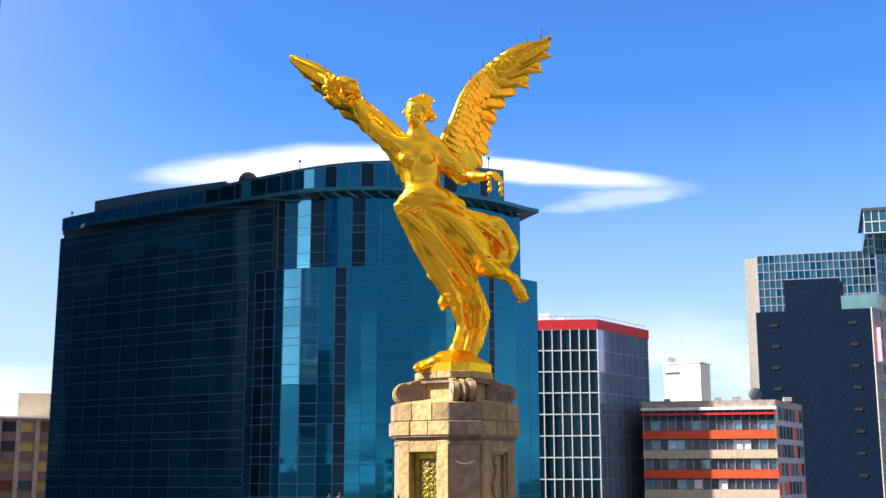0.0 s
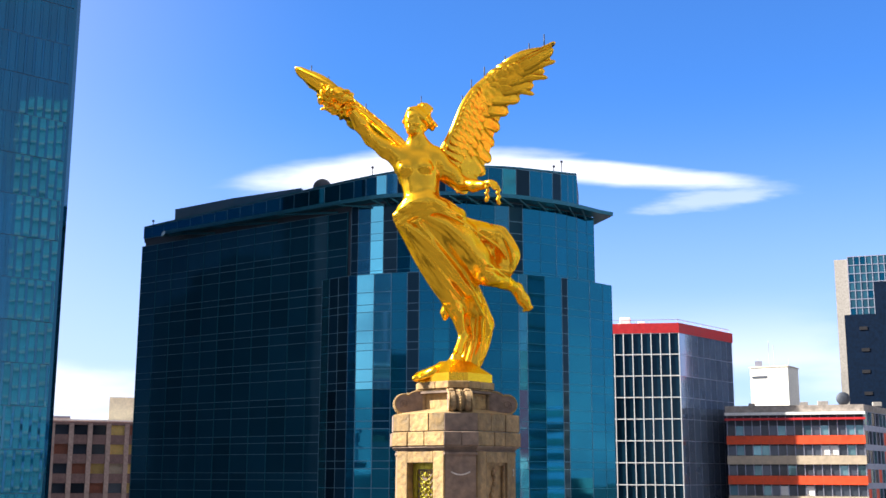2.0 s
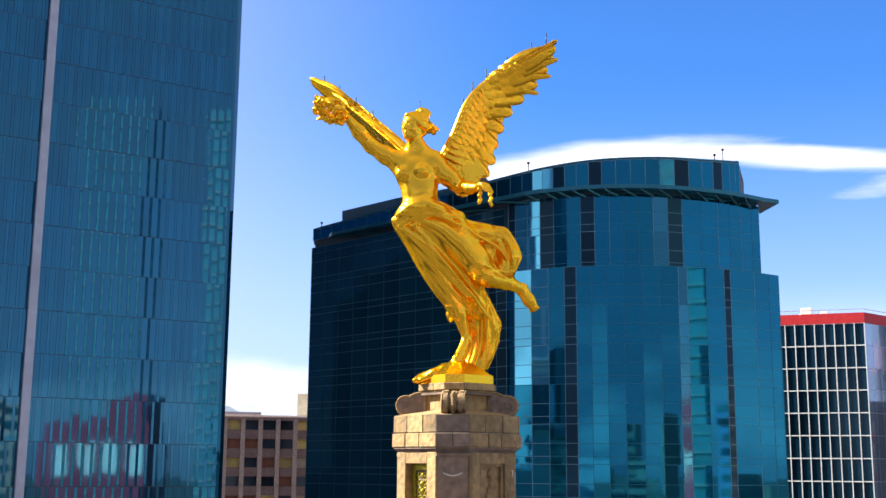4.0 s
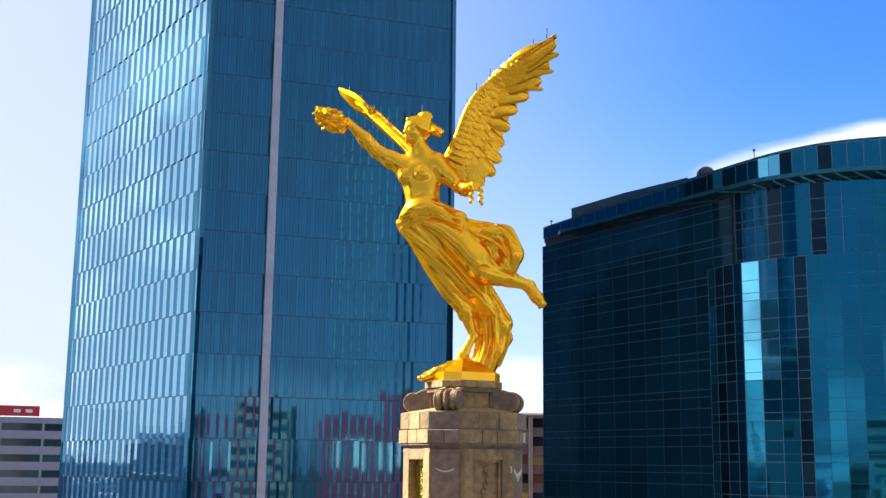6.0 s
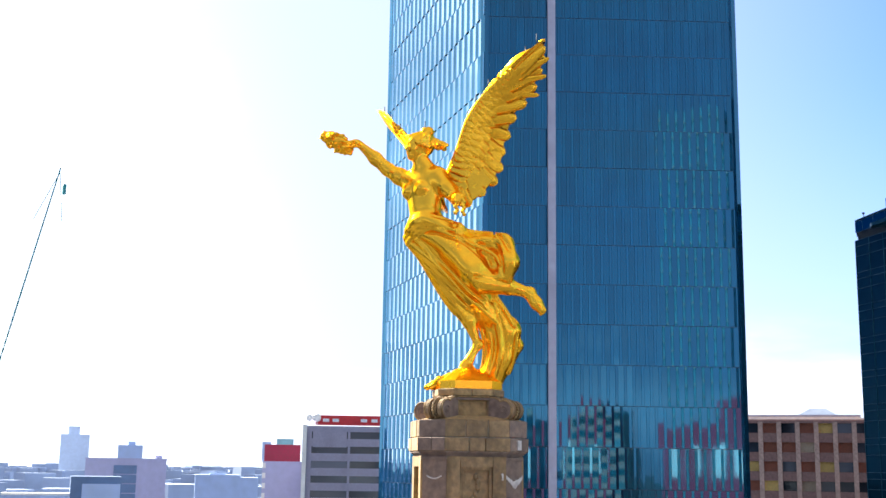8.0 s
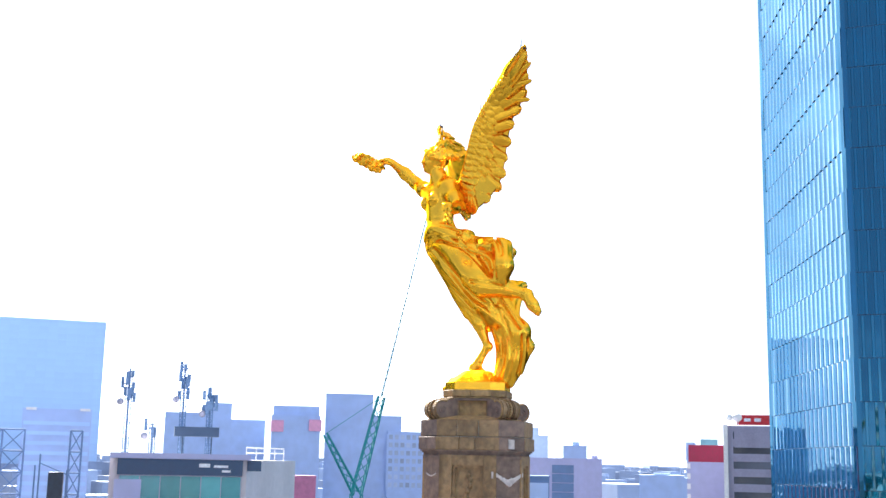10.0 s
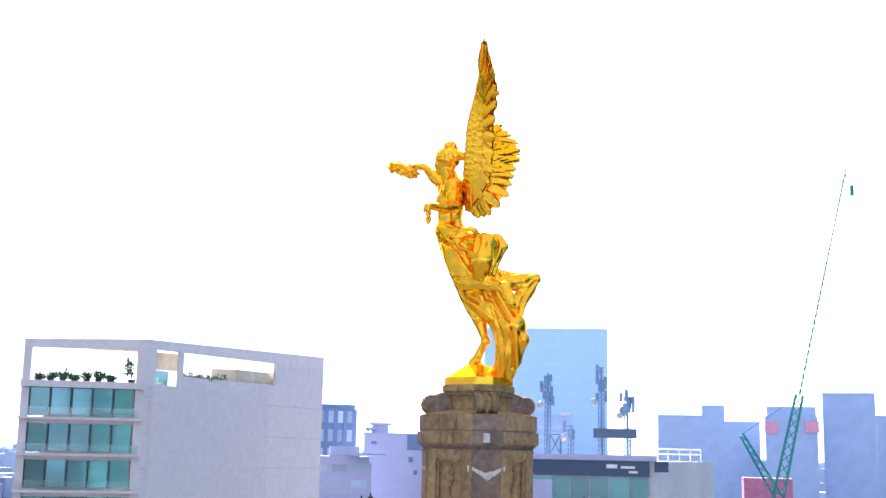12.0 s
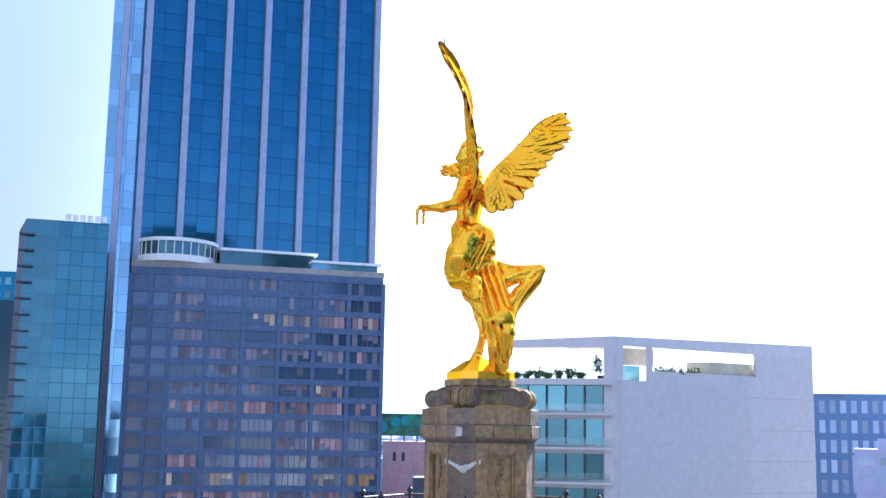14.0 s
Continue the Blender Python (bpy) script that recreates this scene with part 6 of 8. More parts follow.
part("mullion", bm, M["steel"], banded)
bm = bmesh.new()
prism(bm, inset([O_L, O_C, O_R, (10, 192)], 1.02), 8.6, 9.6)
part("roof_slab", bm, M["roof"], banded)
bm = bmesh.new()
box(bm, (L / 2, -0.5, 8.3), (L + 0.6, 0.8, 0.45), m)
part("eaves", bm, M["white"], banded)
bm = bmesh.new()
box(bm, (L / 2, -0.6, 7.45), (L + 0.6, 0.25, 0.35), m)
part("red_rail", bm, M["red"], banded)
facade(banded, O_C, O_R, -12, 8.6, 8, 7, M["glass_clear"], M["steel"], 0.15, 0.2, 0.15, sill=0.7, seed=12, others=((M["orange"], 0.12), (M["glass_office"], 0.4)))
box_w = thing("white_roof_house", (18, 238, GROUND), "tall white rendered house with aerials behind the orange-banded block", "house")
bm = bmesh.new()
box(bm, (0, 0, (GROUND + 21.2) / 2), (8.0, 7.5, 21.2 - GROUND), Matrix.Translation((18.0, 238, 0)) @ Matrix.Rotation(radians(-20), 4, "Z"))
part("wall", bm, M["white"], box_w)
bm = bmesh.new()
box(bm, (0, 0, 21.3), (8.3, 7.8, 0.25), Matrix.Translation((18.0, 238, 0)) @ Matrix.Rotation(radians(-20), 4, "Z"))
part("coping", bm, M["cream"], box_w)
for x, z in ((14.8, 23.4), (17.0, 27), (18.0, 26.2), (21.0, 23)):
    bm = bmesh.new()
    tube(bm, (x, 237, 21.3), (x, 237, z), 0.06, n=5)
    part("aerial", bm, M["steel"], box_w)
bm = bmesh.new()
box(bm, (14.8, 237, 22.2), (1.5, 0.25, 1.1))
part("aerial_box", bm, M["steel"], box_w)
bm = bmesh.new()
box(bm, (-2.0, -3.78, 19.2), (3.2, 0.1, 0.5), Matrix.Translation((18.0, 238, 0)) @ Matrix.Rotation(radians(-20), 4, "Z"))
part("vent_slot", bm, M["slate"], box_w)
dish = thing("satellite_dish", (25.4, 178, 9.6), "dark satellite dish on the flat roof", "satellite dish")
bm = bmesh.new()
bmesh.ops.create_uvsphere(bm, u_segments=16, v_segments=8, radius=1.1, matrix=Matrix.Translation((25.4, 178, 10.9)) @ Matrix.Diagonal((1, 0.35, 1, 1)))
part("reflector", bm, M["slate"], dish, smooth=True)
bm = bmesh.new()
tube(bm, (25.4, 178, 9.6), (25.4, 178, 10.9), 0.1)
part("stand", bm, M["steel"], dish)
for x, y, s in ((11, 175, 0.5), (19, 174, 0.6), (22, 175.5, 0.8), (30.5, 178, 0.7)):
    bm = bmesh.new()
    box(bm, (x, y, 9.6 + s / 2), (s * 2, s, s))
    bmesh.ops.bevel(bm, geom=bm.edges[:], offset=0.04, segments=1, affect="EDGES")
    part("roof_plant", bm, M["conc"], banded)

# ---- dark tower with slit windows, and what stands behind it ----
slit = thing("dark_slit_tower", (42, 215, GROUND), "dark slate-clad tower with narrow slit windows and a lit pink sign", "building")
D_L, D_C, D_R = (29.5, 206.6), (50.0, 203.4), (63, 222)
solid("body", [D_L, D_C, D_R, (36, 228)], GROUND, 28.2, M["navy"], slit)
m, L = wall_pose(D_L, D_C)
s_mesh = box_mesh("slit_window", (1.4, 0.12, 0.6), M["iron"])
for r in range(8):
    for x in (3.2, L - 3.4):
        piece("slit_window", s_mesh, slit, m @ Matrix.Translation((x + 0.15 * (r % 2), -0.05, 25.6 - r * 4.0)))
bm = bmesh.new()
prism(bm, [(35.6, 211), (45.6, 209.4), (48, 218), (38, 220)], 28.2, 35.0)
part("roof_block", bm, M["navy"], slit)
facade(slit, D_C, D_R, -15, 28.2, 5, 13, M["glass_office"], M["conc"], 0.5, 0.4, 0.2, sill=1.0, seed=14)
bm = bmesh.new()
box(bm, (51.2, 204.2, 21.5), (0.5, 0.8, 6.2))
part("sign", bm, M["neon"], slit, "lit pink vertical sign")
bm = bmesh.new()
prism(bm, [(45.8, 209.5), (52, 207), (56, 214), (48, 217)], 28.2, 31.5)
part("roof_garden_block", bm, M["glass_clear"], slit)

gridt = thing("gridded_glass_tower", (52, 290, GROUND), "glass tower with a square white grid and a concrete flank", "building")
G_L, G_C = (38.5, 275.6), (66.0, 271.4)
solid("body", [(35.4, 276.2), (66.0, 271.5), (90, 295), (42, 306)], GROUND, 51.0, M["conc"], gridt)
facade(gridt, G_L, G_C, -20, 51.5, 20, 34, M["glass_pale"], M["steel"], 0.16, 0.16, 0.2, low=24, seed=15, others=((M["glass_blue"], 0.25),))
facade(gridt, G_C, (90, 295), -20, 51.5, 10, 27, M["glass_pale"], M["steel"], 0.22, 0.22, 0.2, low=14, seed=16)

over = thing("overhanging_glass_tower", (72, 240, GROUND), "pale glass tower with an overhanging top volume", "building")
solid("shaft", [(64, 236), (80, 234), (82, 250), (66, 252)], GROUND, 49, M["conc"], over)
solid("top_volume", [(56, 233.2), (80, 229.5), (84, 254), (60, 257)], 47.8, 53.0, M["glass_pale"], over)
facade(over, (56, 233), (80, 229.3), 48.2, 53.0, 16, 2, M["glass_pale"], M["white_metal"], 0.1, 0.12, 0.12, seed=17)
solid("top_slab", [(55.5, 232.8), (80.4, 229), (84.5, 254.4), (59.5, 257.5)], 53.0, 53.6, M["slate"], over)

# ---- brown precast block and the cream house behind it ----
brown = thing("brown_precast_building", (-115, 195, GROUND), "brown precast office block with ochre window blinds", "building")
B_A, B_B = (-141.0, 161.5), (-88.0, 198.0)
solid("body", quad(B_A, B_B, 18), GROUND, 8.0, M["brown"], brown)
facade(brown, B_A, B_B, -17.2, 8.0, 19, 7, M["glass_office"], M["brown"], 0.85, 0.5, 1.1, sill=1.25, low=-9, seed=18,
       others=((M["blind_gold"], 0.22), (M["pot"], 0.34), (M["blind"], 0.12)), hmat=M["brown_dark"])
bm = bmesh.new()
prism(bm, quad((-141.5, 161), (-88, 197.6), 19), 8.0, 8.5)
part("cornice", bm, M["brown"], brown)
cream = thing("cream_house", (-119, 220, GROUND), "cream rendered block with one dark window", "building")
C_A, C_B = (-123.5, 213.6), (-106, 222)
solid("shell", quad(C_A, C_B, 14), GROUND, 15.2, M["cream"], cream)
m, L = wall_pose(C_A, C_B)
piece("window", box_mesh("window", (1.0, 0.2, 3.0), M["glass_office"]), cream, m @ Matrix.Translation((11.0, -0.02, 11.5)))
flatr = thing("flat_roofed_hall", (-135, 190, GROUND), "pale flat roof with a skylight", "building")
solid("shell", quad((-153, 186), (-127, 204), 12), GROUND, 10.2, M["white"], flatr)
solid("low_wing", quad((-127, 204), (-112, 214.4), 4), GROUND, 10.0, M["white"], flatr)
solid("roof_edge", quad((-153.3, 185.6), (-126.8, 203.6), 12.6), 10.2, 10.6, M["steel"], flatr)
bm = bmesh.new()
hm = Matrix.Translation((-136.8, 203.0, 10.6)) @ Matrix.Rotation(math.atan2(18, 26), 4, "Z")
lo = [bm.verts.new(hm @ Vector(p)) for p in ((-4.2, -2, 0), (4.2, -2, 0), (4.2, 2, 0), (-4.2, 2, 0))]
hi = [bm.verts.new(hm @ Vector(p)) for p in ((-1.6, -0.4, 1.5), (1.6, -0.4, 1.5), (1.6, 0.4, 1.5), (-1.6, 0.4, 1.5))]
for k in range(4):
    bm.faces.new((lo[k], lo[(k + 1) % 4], hi[(k + 1) % 4], hi[k]))
bm.faces.new(hi)
bmesh.ops.recalc_face_normals(bm, faces=bm.faces[:])
part("skylight", bm, M["pale_window"], flatr, "pale hipped glass skylight")

# ---- grey-banded block with a red roof sign ----
grey = thing("grey_banded_building", (-205, 145, GROUND), "grey concrete office block with ribbon windows and a red roof sign", "building")
W_L, W_R = (-213.3, 120.9), (-193.0, 150.5)
solid("body", quad(W_L, W_R, 20), GROUND, 7.3, M["conc_grey"], grey)
facade(grey, lerp2(W_L, W_R, 0.04), W_R, -16.5, 6.2, 4, 7, M["glass_office"], M["conc_grey"], 0.5, 0.3, 0.35, sill=1.4, seed=21)
m, L = wall_pose(W_L, W_R)
bm = bmesh.new()
box(bm, (L * 0.16, -0.1, 4.4), (L * 0.21, 0.6, 3.6), m)
part("blank_panel", bm, M["conc_grey"], grey)
bm = bmesh.new()
box(bm, (0.1, 0.5, (GROUND + 7.5) / 2), (0.9, 2.0, 7.5 - GROUND), m)
part("end_strip", bm, M["white"], grey, "white end strip")
bm = bmesh.new()
tube(bm, m @ Vector((L - 2.6, 3, 7.3)), m @ Vector((L - 2.6, 3, 9.6)), 0.9, 0.8, 14)
tube(bm, m @ Vector((L - 2.6, 3, 9.6)), m @ Vector((L - 2.6, 3, 10.3)), 0.5, 0.4, 12)
part("roof_tank", bm, M["white"], grey, "white roof water tank", smooth=True)
m, L = wall_pose(W_L, W_R)
bm = bmesh.new()
box(bm, (10.0, 3.0, 8.7), (15.5, 0.6, 2.2), m)
sg = part("roof_sign", bm, M["red"], grey, "red roof sign board")
bm = bmesh.new()
for x in (4.6, 6.8, 13.2, 15.6):
    box(bm, (x, 2.68, 8.7), (1.4, 0.06, 0.7), m)
part("sign_bar", bm, M["sign_white"], sg)
bm = bmesh.new()
for x, s in ((0.8, 1.1), (1.9, 0.9), (2.6, 1.3)):
    tube(bm, m @ Vector((x, 2.5, 7.3)), m @ Vector((x, 2.5, 8.6)), 0.08)
    bmesh.ops.create_uvsphere(bm, u_segments=12, v_segments=6, radius=s * 0.7, matrix=m @ Matrix.Translation((x, 2.5, 9.2)) @ Matrix.Diagonal((1, 0.4, 1, 1)))
part("roof_dish", bm, M["white"], grey, smooth=True)
narrow = thing("narrow_white_building", (-236, 132, GROUND), "narrow white block with a red water tank storey", "building")
solid("shell", quad((-238.2, 124.1), (-233.5, 132.2), 8), GROUND, -0.6, M["lilac"], narrow)
solid("red_storey", quad((-238.0, 124.4), (-233.7, 131.9), 7), -0.6, 3.4, M["crimson"], narrow)
solid("end_wall", quad((-238.3, 123.9), (-237.3, 125.7), 7.4), -0.6, 4.0, M["haze_blue"], narrow)
solid("roof_frame", quad((-236.6, 126.9), (-234.6, 130.4), 4), 3.4, 4.8, M["glass_clear"], narrow)
n_mesh = box_mesh("window", (0.8, 0.15, 1.3), M["white"])
m, L = wall_pose((-238.3, 123.9), (-233.5, 132.2))
for r in range(6):
    piece("window", n_mesh, narrow, m @ Matrix.Translation((0.6, -0.03, -1.6 - 2.4 * r)))
# ---- pale concrete house with roof terrace ----
terr = thing("terrace_building", (-92, -40, GROUND), "pale concrete apartment house with balconies and an open roof terrace", "building")
P_L, P_C, P_R = (-75.3, -52.0), (-79.4, -42.0), (-105.2, -32.0)
Z_TOP, Z_DECK = 8.1, 4.35
# long blank wall with its terrace openings: plates between the holes
m, L = wall_pose(P_C, P_R)
plates = [((0, 1.4), (4.3, 7.6)), ((4.55, 5.05), (4.3, 7.6)), ((5.05, 19.2), (4.3, 5.3)), ((19.2, L), (4.3, 7.6))]
bm = bmesh.new()
box(bm, (L / 2, 0.2, (GROUND + 4.3) / 2), (L, 0.4, 4.3 - GROUND), m)
part("flank_wall", bm, M["conc_lilac"], terr, "pale board-marked concrete flank")
for (x0, x1), (z0, z1) in plates:
    bm = bmesh.new()
    box(bm, ((x0 + x1) / 2, 0.2, (z0 + z1) / 2), (x1 - x0, 0.4, z1 - z0), m)
    part("terrace_pier" if z1 > 6 else "terrace_parapet", bm, M["conc_lilac"], terr)


def raking_beam(m, length, z0, za, zb, thick):
    """Roof beam whose top rises from za to zb along the wall."""
    bm = bmesh.new()
    vs = box(bm, (length / 2, thick / 2, (z0 + za) / 2), (length, thick, za - z0), m)
    for v in (vs[5], vs[6]):
        v.co.z = zb
    part("roof_beam", bm, M["conc_lilac"], terr)


raking_beam(m, L, 7.6, 8.45, 8.92, 0.4)
bm = bmesh.new()
for k, z in enumerate((3.1, -0.2, -3.4, -6.6)):
    box(bm, (L / 2, -0.004, z), (L, 0.02, 0.03), m)
part("joint_line", bm, M["conc"], terr)
# balcony side
m2, L2 = wall_pose(P_L, P_C)
for x, w in ((0.35, 0.7), (L2 - 0.4, 0.8)):
    bm = bmesh.new()
    box(bm, (x, 0.25, (GROUND + 7.36) / 2), (w, 0.5, 7.36 - GROUND), m2)
    part("pier", bm, M["conc_lilac"], terr)
raking_beam(m2, L2, 7.36, 8.08, 8.45, 0.5)
p_mesh = box_mesh("pane", (1.62, 0.05, 2.42), M["glass_loggia"])
rail_mesh = box_mesh("balcony_glass", (L2 - 0.3, 0.02, 0.85), M["rail_glass"])
bar_mesh = box_mesh("window_bar", (0.13, 0.14, 2.5), M["slate"])
for k in range(6):
    zf = Z_DECK - 3.25 * k
    bm = bmesh.new()
    box(bm, (L2 / 2, 0.0 if k else 0.1, zf - 0.14 if k else zf - 0.3), (L2 + 0.1, 1.3, 0.20 if k else 0.6), m2)
    part("balcony_slab", bm, M["conc_lilac"], terr)
    bm = bmesh.new()
    box(bm, (L2 / 2, 0.42, zf - 0.42), (L2 - 1.4, 0.3, 0.36), m2)
    part("loggia_lintel", bm, M["conc_lilac"], terr)
    bm = bmesh.new()
    box(bm, (L2 / 2, 0.95, zf - 1.7), (L2 - 1.2, 0.1, 2.9), m2)
    part("loggia_back", bm, M["slate"], terr)
    for c in range(5):
        piece("pane", p_mesh, terr, m2 @ Matrix.Translation((1.62 + c * 1.85, 0.55 - 0.07 * (c % 2), zf - 1.83)))
    for c in range(6):
        piece("window_bar", bar_mesh, terr, m2 @ Matrix.Translation((0.72 + c * 1.85, 0.48, zf - 1.84)))
    if k < 5:
        g = piece("balcony_glass", rail_mesh, terr, m2 @ Matrix.Translation((L2 / 2, -0.6, zf - 3.25 + 0.42)))
solid("soffit", [(-79.6, -42.6), (-77.9, -46.4), (-82.4, -48.4), (-85.0, -44.8)], 7.40, 7.56, M["cream"], terr)
bm = bmesh.new()
box(bm, (4.4, 2.2, 6.75), (5.2, 0.3, 1.7), m)
part("stair_wall", bm, M["cream"], terr)
bm = bmesh.new()
box(bm, (3.6, 2.25, 5.1), (3.4, 0.1, 1.5), m)
part("stair_glazing", bm, M["glass_loggia"], terr)
solid("core_block", [(-76.8, -50.5), (-80.2, -41.4), (-104, -32.6), (-101, -43.5)], GROUND, 4.2, M["conc_lilac"], terr)
solid("terrace_wall", [(-92.4, -37.8), (-103.0, -33.6), (-101.8, -36.2), (-91.6, -40.2)], 4.2, 6.6, M["cream"], terr)
bm = bmesh.new()
prism(bm, [(-75.6, -51.6), (-79.6, -42.0), (-81.2, -42.0), (-78.5, -50.6)], 7.9, 8.1)
prism(bm, [(-79.4, -42.2), (-105.0, -32.2), (-105.0, -33.4), (-79.4, -43.6)], 7.9, 8.1)
part("roof_slab", bm, M["conc_lilac"], terr)


def shrub(place, r, h, seed, label):
    """A low planter with a loose leafy shrub: stems and many small leaves."""
    rnd = random.Random(seed)
    t = thing("potted_shrub", place, label, "shrub", "terrace plants")
    bm = bmesh.new()
    tube(bm, place, Vector(place) + Vector((0, 0, min(0.3, h * 0.3))), r * 0.5, r * 0.6, 10)
    part("pot", bm, M["slate"], t)
    bm = bmesh.new()
    tips = []
    for k in range(9):
        a, q = rnd.uniform(0, 6.28), r * rnd.uniform(0.3, 1.2)
        tips.append(Vector(place) + Vector((q * math.cos(a), q * math.sin(a), h * rnd.uniform(0.45, 1.0))))
        tube(bm, Vector(place) + Vector((0, 0, 0.2 * h)), tips[-1], 0.02, 0.008, 4)
    part("stem", bm, M["brown"], t)
    bm = bmesh.new()
    for k in range(240):
        c = rnd.choice(tips).lerp(Vector(place) + Vector((0, 0, 0.35 * h)), rnd.random() ** 2 * 0.8) + Vector([rnd.gauss(0, 0.13) for _ in range(3)])
        mm = Matrix.Translation(c) @ Euler((rnd.uniform(0, 3), rnd.uniform(0, 3), rnd.uniform(0, 3))).to_matrix().to_4x4()
        vs = [bm.verts.new(mm @ Vector(p)) for p in ((-0.14, 0, 0), (0, -0.06, 0.02), (0.15, 0, 0), (0, 0.06, 0.02))]
        bm.faces.new(vs)
    part("foliage", bm, M["leaf"], t)


rnd = random.Random(31)
for k in range(7):
    p = m2 @ Vector((1.4 + k * 1.05, 0.3, Z_DECK + 0.05))
    shrub(tuple(p), 0.55, 0.5 + 0.2 * (k % 3), 200 + k, "low green shrub in a pot on the roof terrace")
shrub(tuple(m2 @ Vector((9.6, 0.8, Z_DECK + 0.05))), 0.6, 2.1, 230, "tall palm-like shrub in a pot on the roof terrace")
for k in range(6):
    p = m @ Vector((7.2 + k * 1.9, 0.8, 4.6))
    shrub(tuple(p), 0.9 if k < 3 else 0.5, 1.25 if k < 3 else 0.5, 240 + k, "leafy terrace shrub in a planter on the roof")

# ---- shop building with a navy sign and antenna masts ----
shop = thing("sign_building", (-98, 0, GROUND), "low glass-fronted building with a navy sign band", "building")
S_L, S_R, S_RR = (-90.2, -7.6), (-89.9, 4.5), (-101.0, 10.6)
solid("body", [(-90.2, -7.6), (-90.0, 4.5), (-101, 10.6), (-104, -7)], GROUND, -1.8, M["conc_lilac"], shop)
m, L = wall_pose(S_L, S_R)
bm = bmesh.new()
box(bm, (L / 2, -0.05, -1.55), (L + 0.6, 0.9, 0.5), m)
part("fascia", bm, M["lilac"], shop)
bm = bmesh.new()
box(bm, (L / 2, -0.28, -2.55), (L - 0.8, 0.3, 1.45), m)
sg = part("sign_band", bm, M["sign_navy"], shop, "navy sign band with illegible white marks")
bm = bmesh.new()
for x, w, z, h in ((8.2, 1.0, -2.35, 0.35), (9.7, 1.3, -2.42, 0.22), (10.2, 0.8, -2.85, 0.2)):
    box(bm, (x, -0.44, z), (w, 0.02, h), m)
part("sign_bar", bm, M["sign_white"], sg)
facade(shop, (-90.0, -7.0), (-89.75, 4.0), -12, -3.3, 6, 2, M["glass_shop"], M["steel"], 0.08, 0.12, 0.12, seed=33, low=-20)
bm = bmesh.new()
box(bm, (1.4, -0.2, -8.0), (2.4, 0.5, 8.6), m)
part("side_pier", bm, M["lilac"], shop)
bm = bmesh.new()
box(bm, (L + 0.7, 0.2, -2.3), (1.3, 0.3, 1.0), m)
part("side_sign", bm, M["sign_navy"], shop)
bm = bmesh.new()
tube(bm, (-94, 4.8, -1.1), (-101.5, 9.4, -1.1), 0.06)
tube(bm, (-94, 4.8, -0.6), (-101.5, 9.4, -0.6), 0.06)
for k in range(5):
    p = lerp2((-94, 4.8), (-101.5, 9.4), k / 4)
    tube(bm, (*p, -1.8), (*p, -0.55), 0.05)
part("roof_rail", bm, M["white_metal"], shop)


def antenna(place, h, n, seed):
    rnd = random.Random(seed)
    t = thing("antenna_mast", place, "steel lattice mast with panel antennas", "antenna mast", "roof masts")
    x, y, z = place
    bm = bmesh.new()
    tube(bm, place, (x, y, z + h), 0.13, 0.09)
    for k in range(int(h / 0.5)):
        tube(bm, (x, y - 0.3, z + k * 0.5), (x, y + 0.3, z + k * 0.5 + 0.5), 0.035, n=4)
        tube(bm, (x, y + 0.3, z + k * 0.5), (x, y - 0.3, z + k * 0.5 + 0.5), 0.035, n=4)
    for s in (-0.25, 0.25):
        tube(bm, (x, y + s * 1.2, z), (x, y + s * 1.2, z + h * 0.9), 0.055, n=5)
    part("pole", bm, M["mast_grey"], t)
    for k in range(n):
        a, zz = k * 2.4, z + h * rnd.uniform(0.66, 0.97)
        bm = bmesh.new()
        rr = rnd.uniform(0.3, 0.8)
        c = Vector((x + rr * math.cos(a), y + rr * math.sin(a), zz))
        box(bm, c, (0.26, 0.34, rnd.uniform(0.7, 1.4)))
        tube(bm, (x, y, zz), c, 0.05, n=4)
        tube(bm, (x, y, zz - 0.4), c - Vector((0, 0, 0.4)), 0.04, n=4)
        part("panel", bm, M["mast_grey"], t)
    bm = bmesh.new()
    bmesh.ops.create_uvsphere(bm, u_segments=12, v_segments=6, radius=0.38, matrix=Matrix.Translation((x + 0.4, y - 0.8, z + h * 0.62)) @ Matrix.Diagonal((0.4, 1, 1, 1)))
    part("dish", bm, M["steel"], t, smooth=True)


antenna((-104.5, -6.6, -1.8), 9.2, 12, 1)
antenna((-106.5, -0.9, -1.8), 10.0, 10, 2)
antenna((-106.0, 1.9, -1.8), 7.6, 11, 3)
antenna((-103.0, -4.0, -1.8), 3.6, 3, 4)
solid("mast_base", [(-108, -8), (-101.5, -8), (-101.5, 4), (-108, 4)], GROUND, -1.81, M["conc_lilac"], shop)
bm = bmesh.new()
box(bm, (-105.5, 0.6, 1.0), (1.6, 4.6, 1.0))
tube(bm, (-105.5, -0.8, -1.8), (-105.5, -0.8, 1), 0.08)
tube(bm, (-105.5, 2.2, -1.8), (-105.5, 2.2, 1), 0.08)
part("plant_unit", bm, M["sign_navy"], shop)

# ---- crawler crane ----
crane = thing("lattice_crane", (-99, 16.5, GROUND), "teal lattice-boom crane with a slender raised jib", "crane")
solid("cab", [(-101, 15), (-97, 15), (-97, 18), (-101, 18)], GROUND, GROUND + 3, M["crane"], crane)


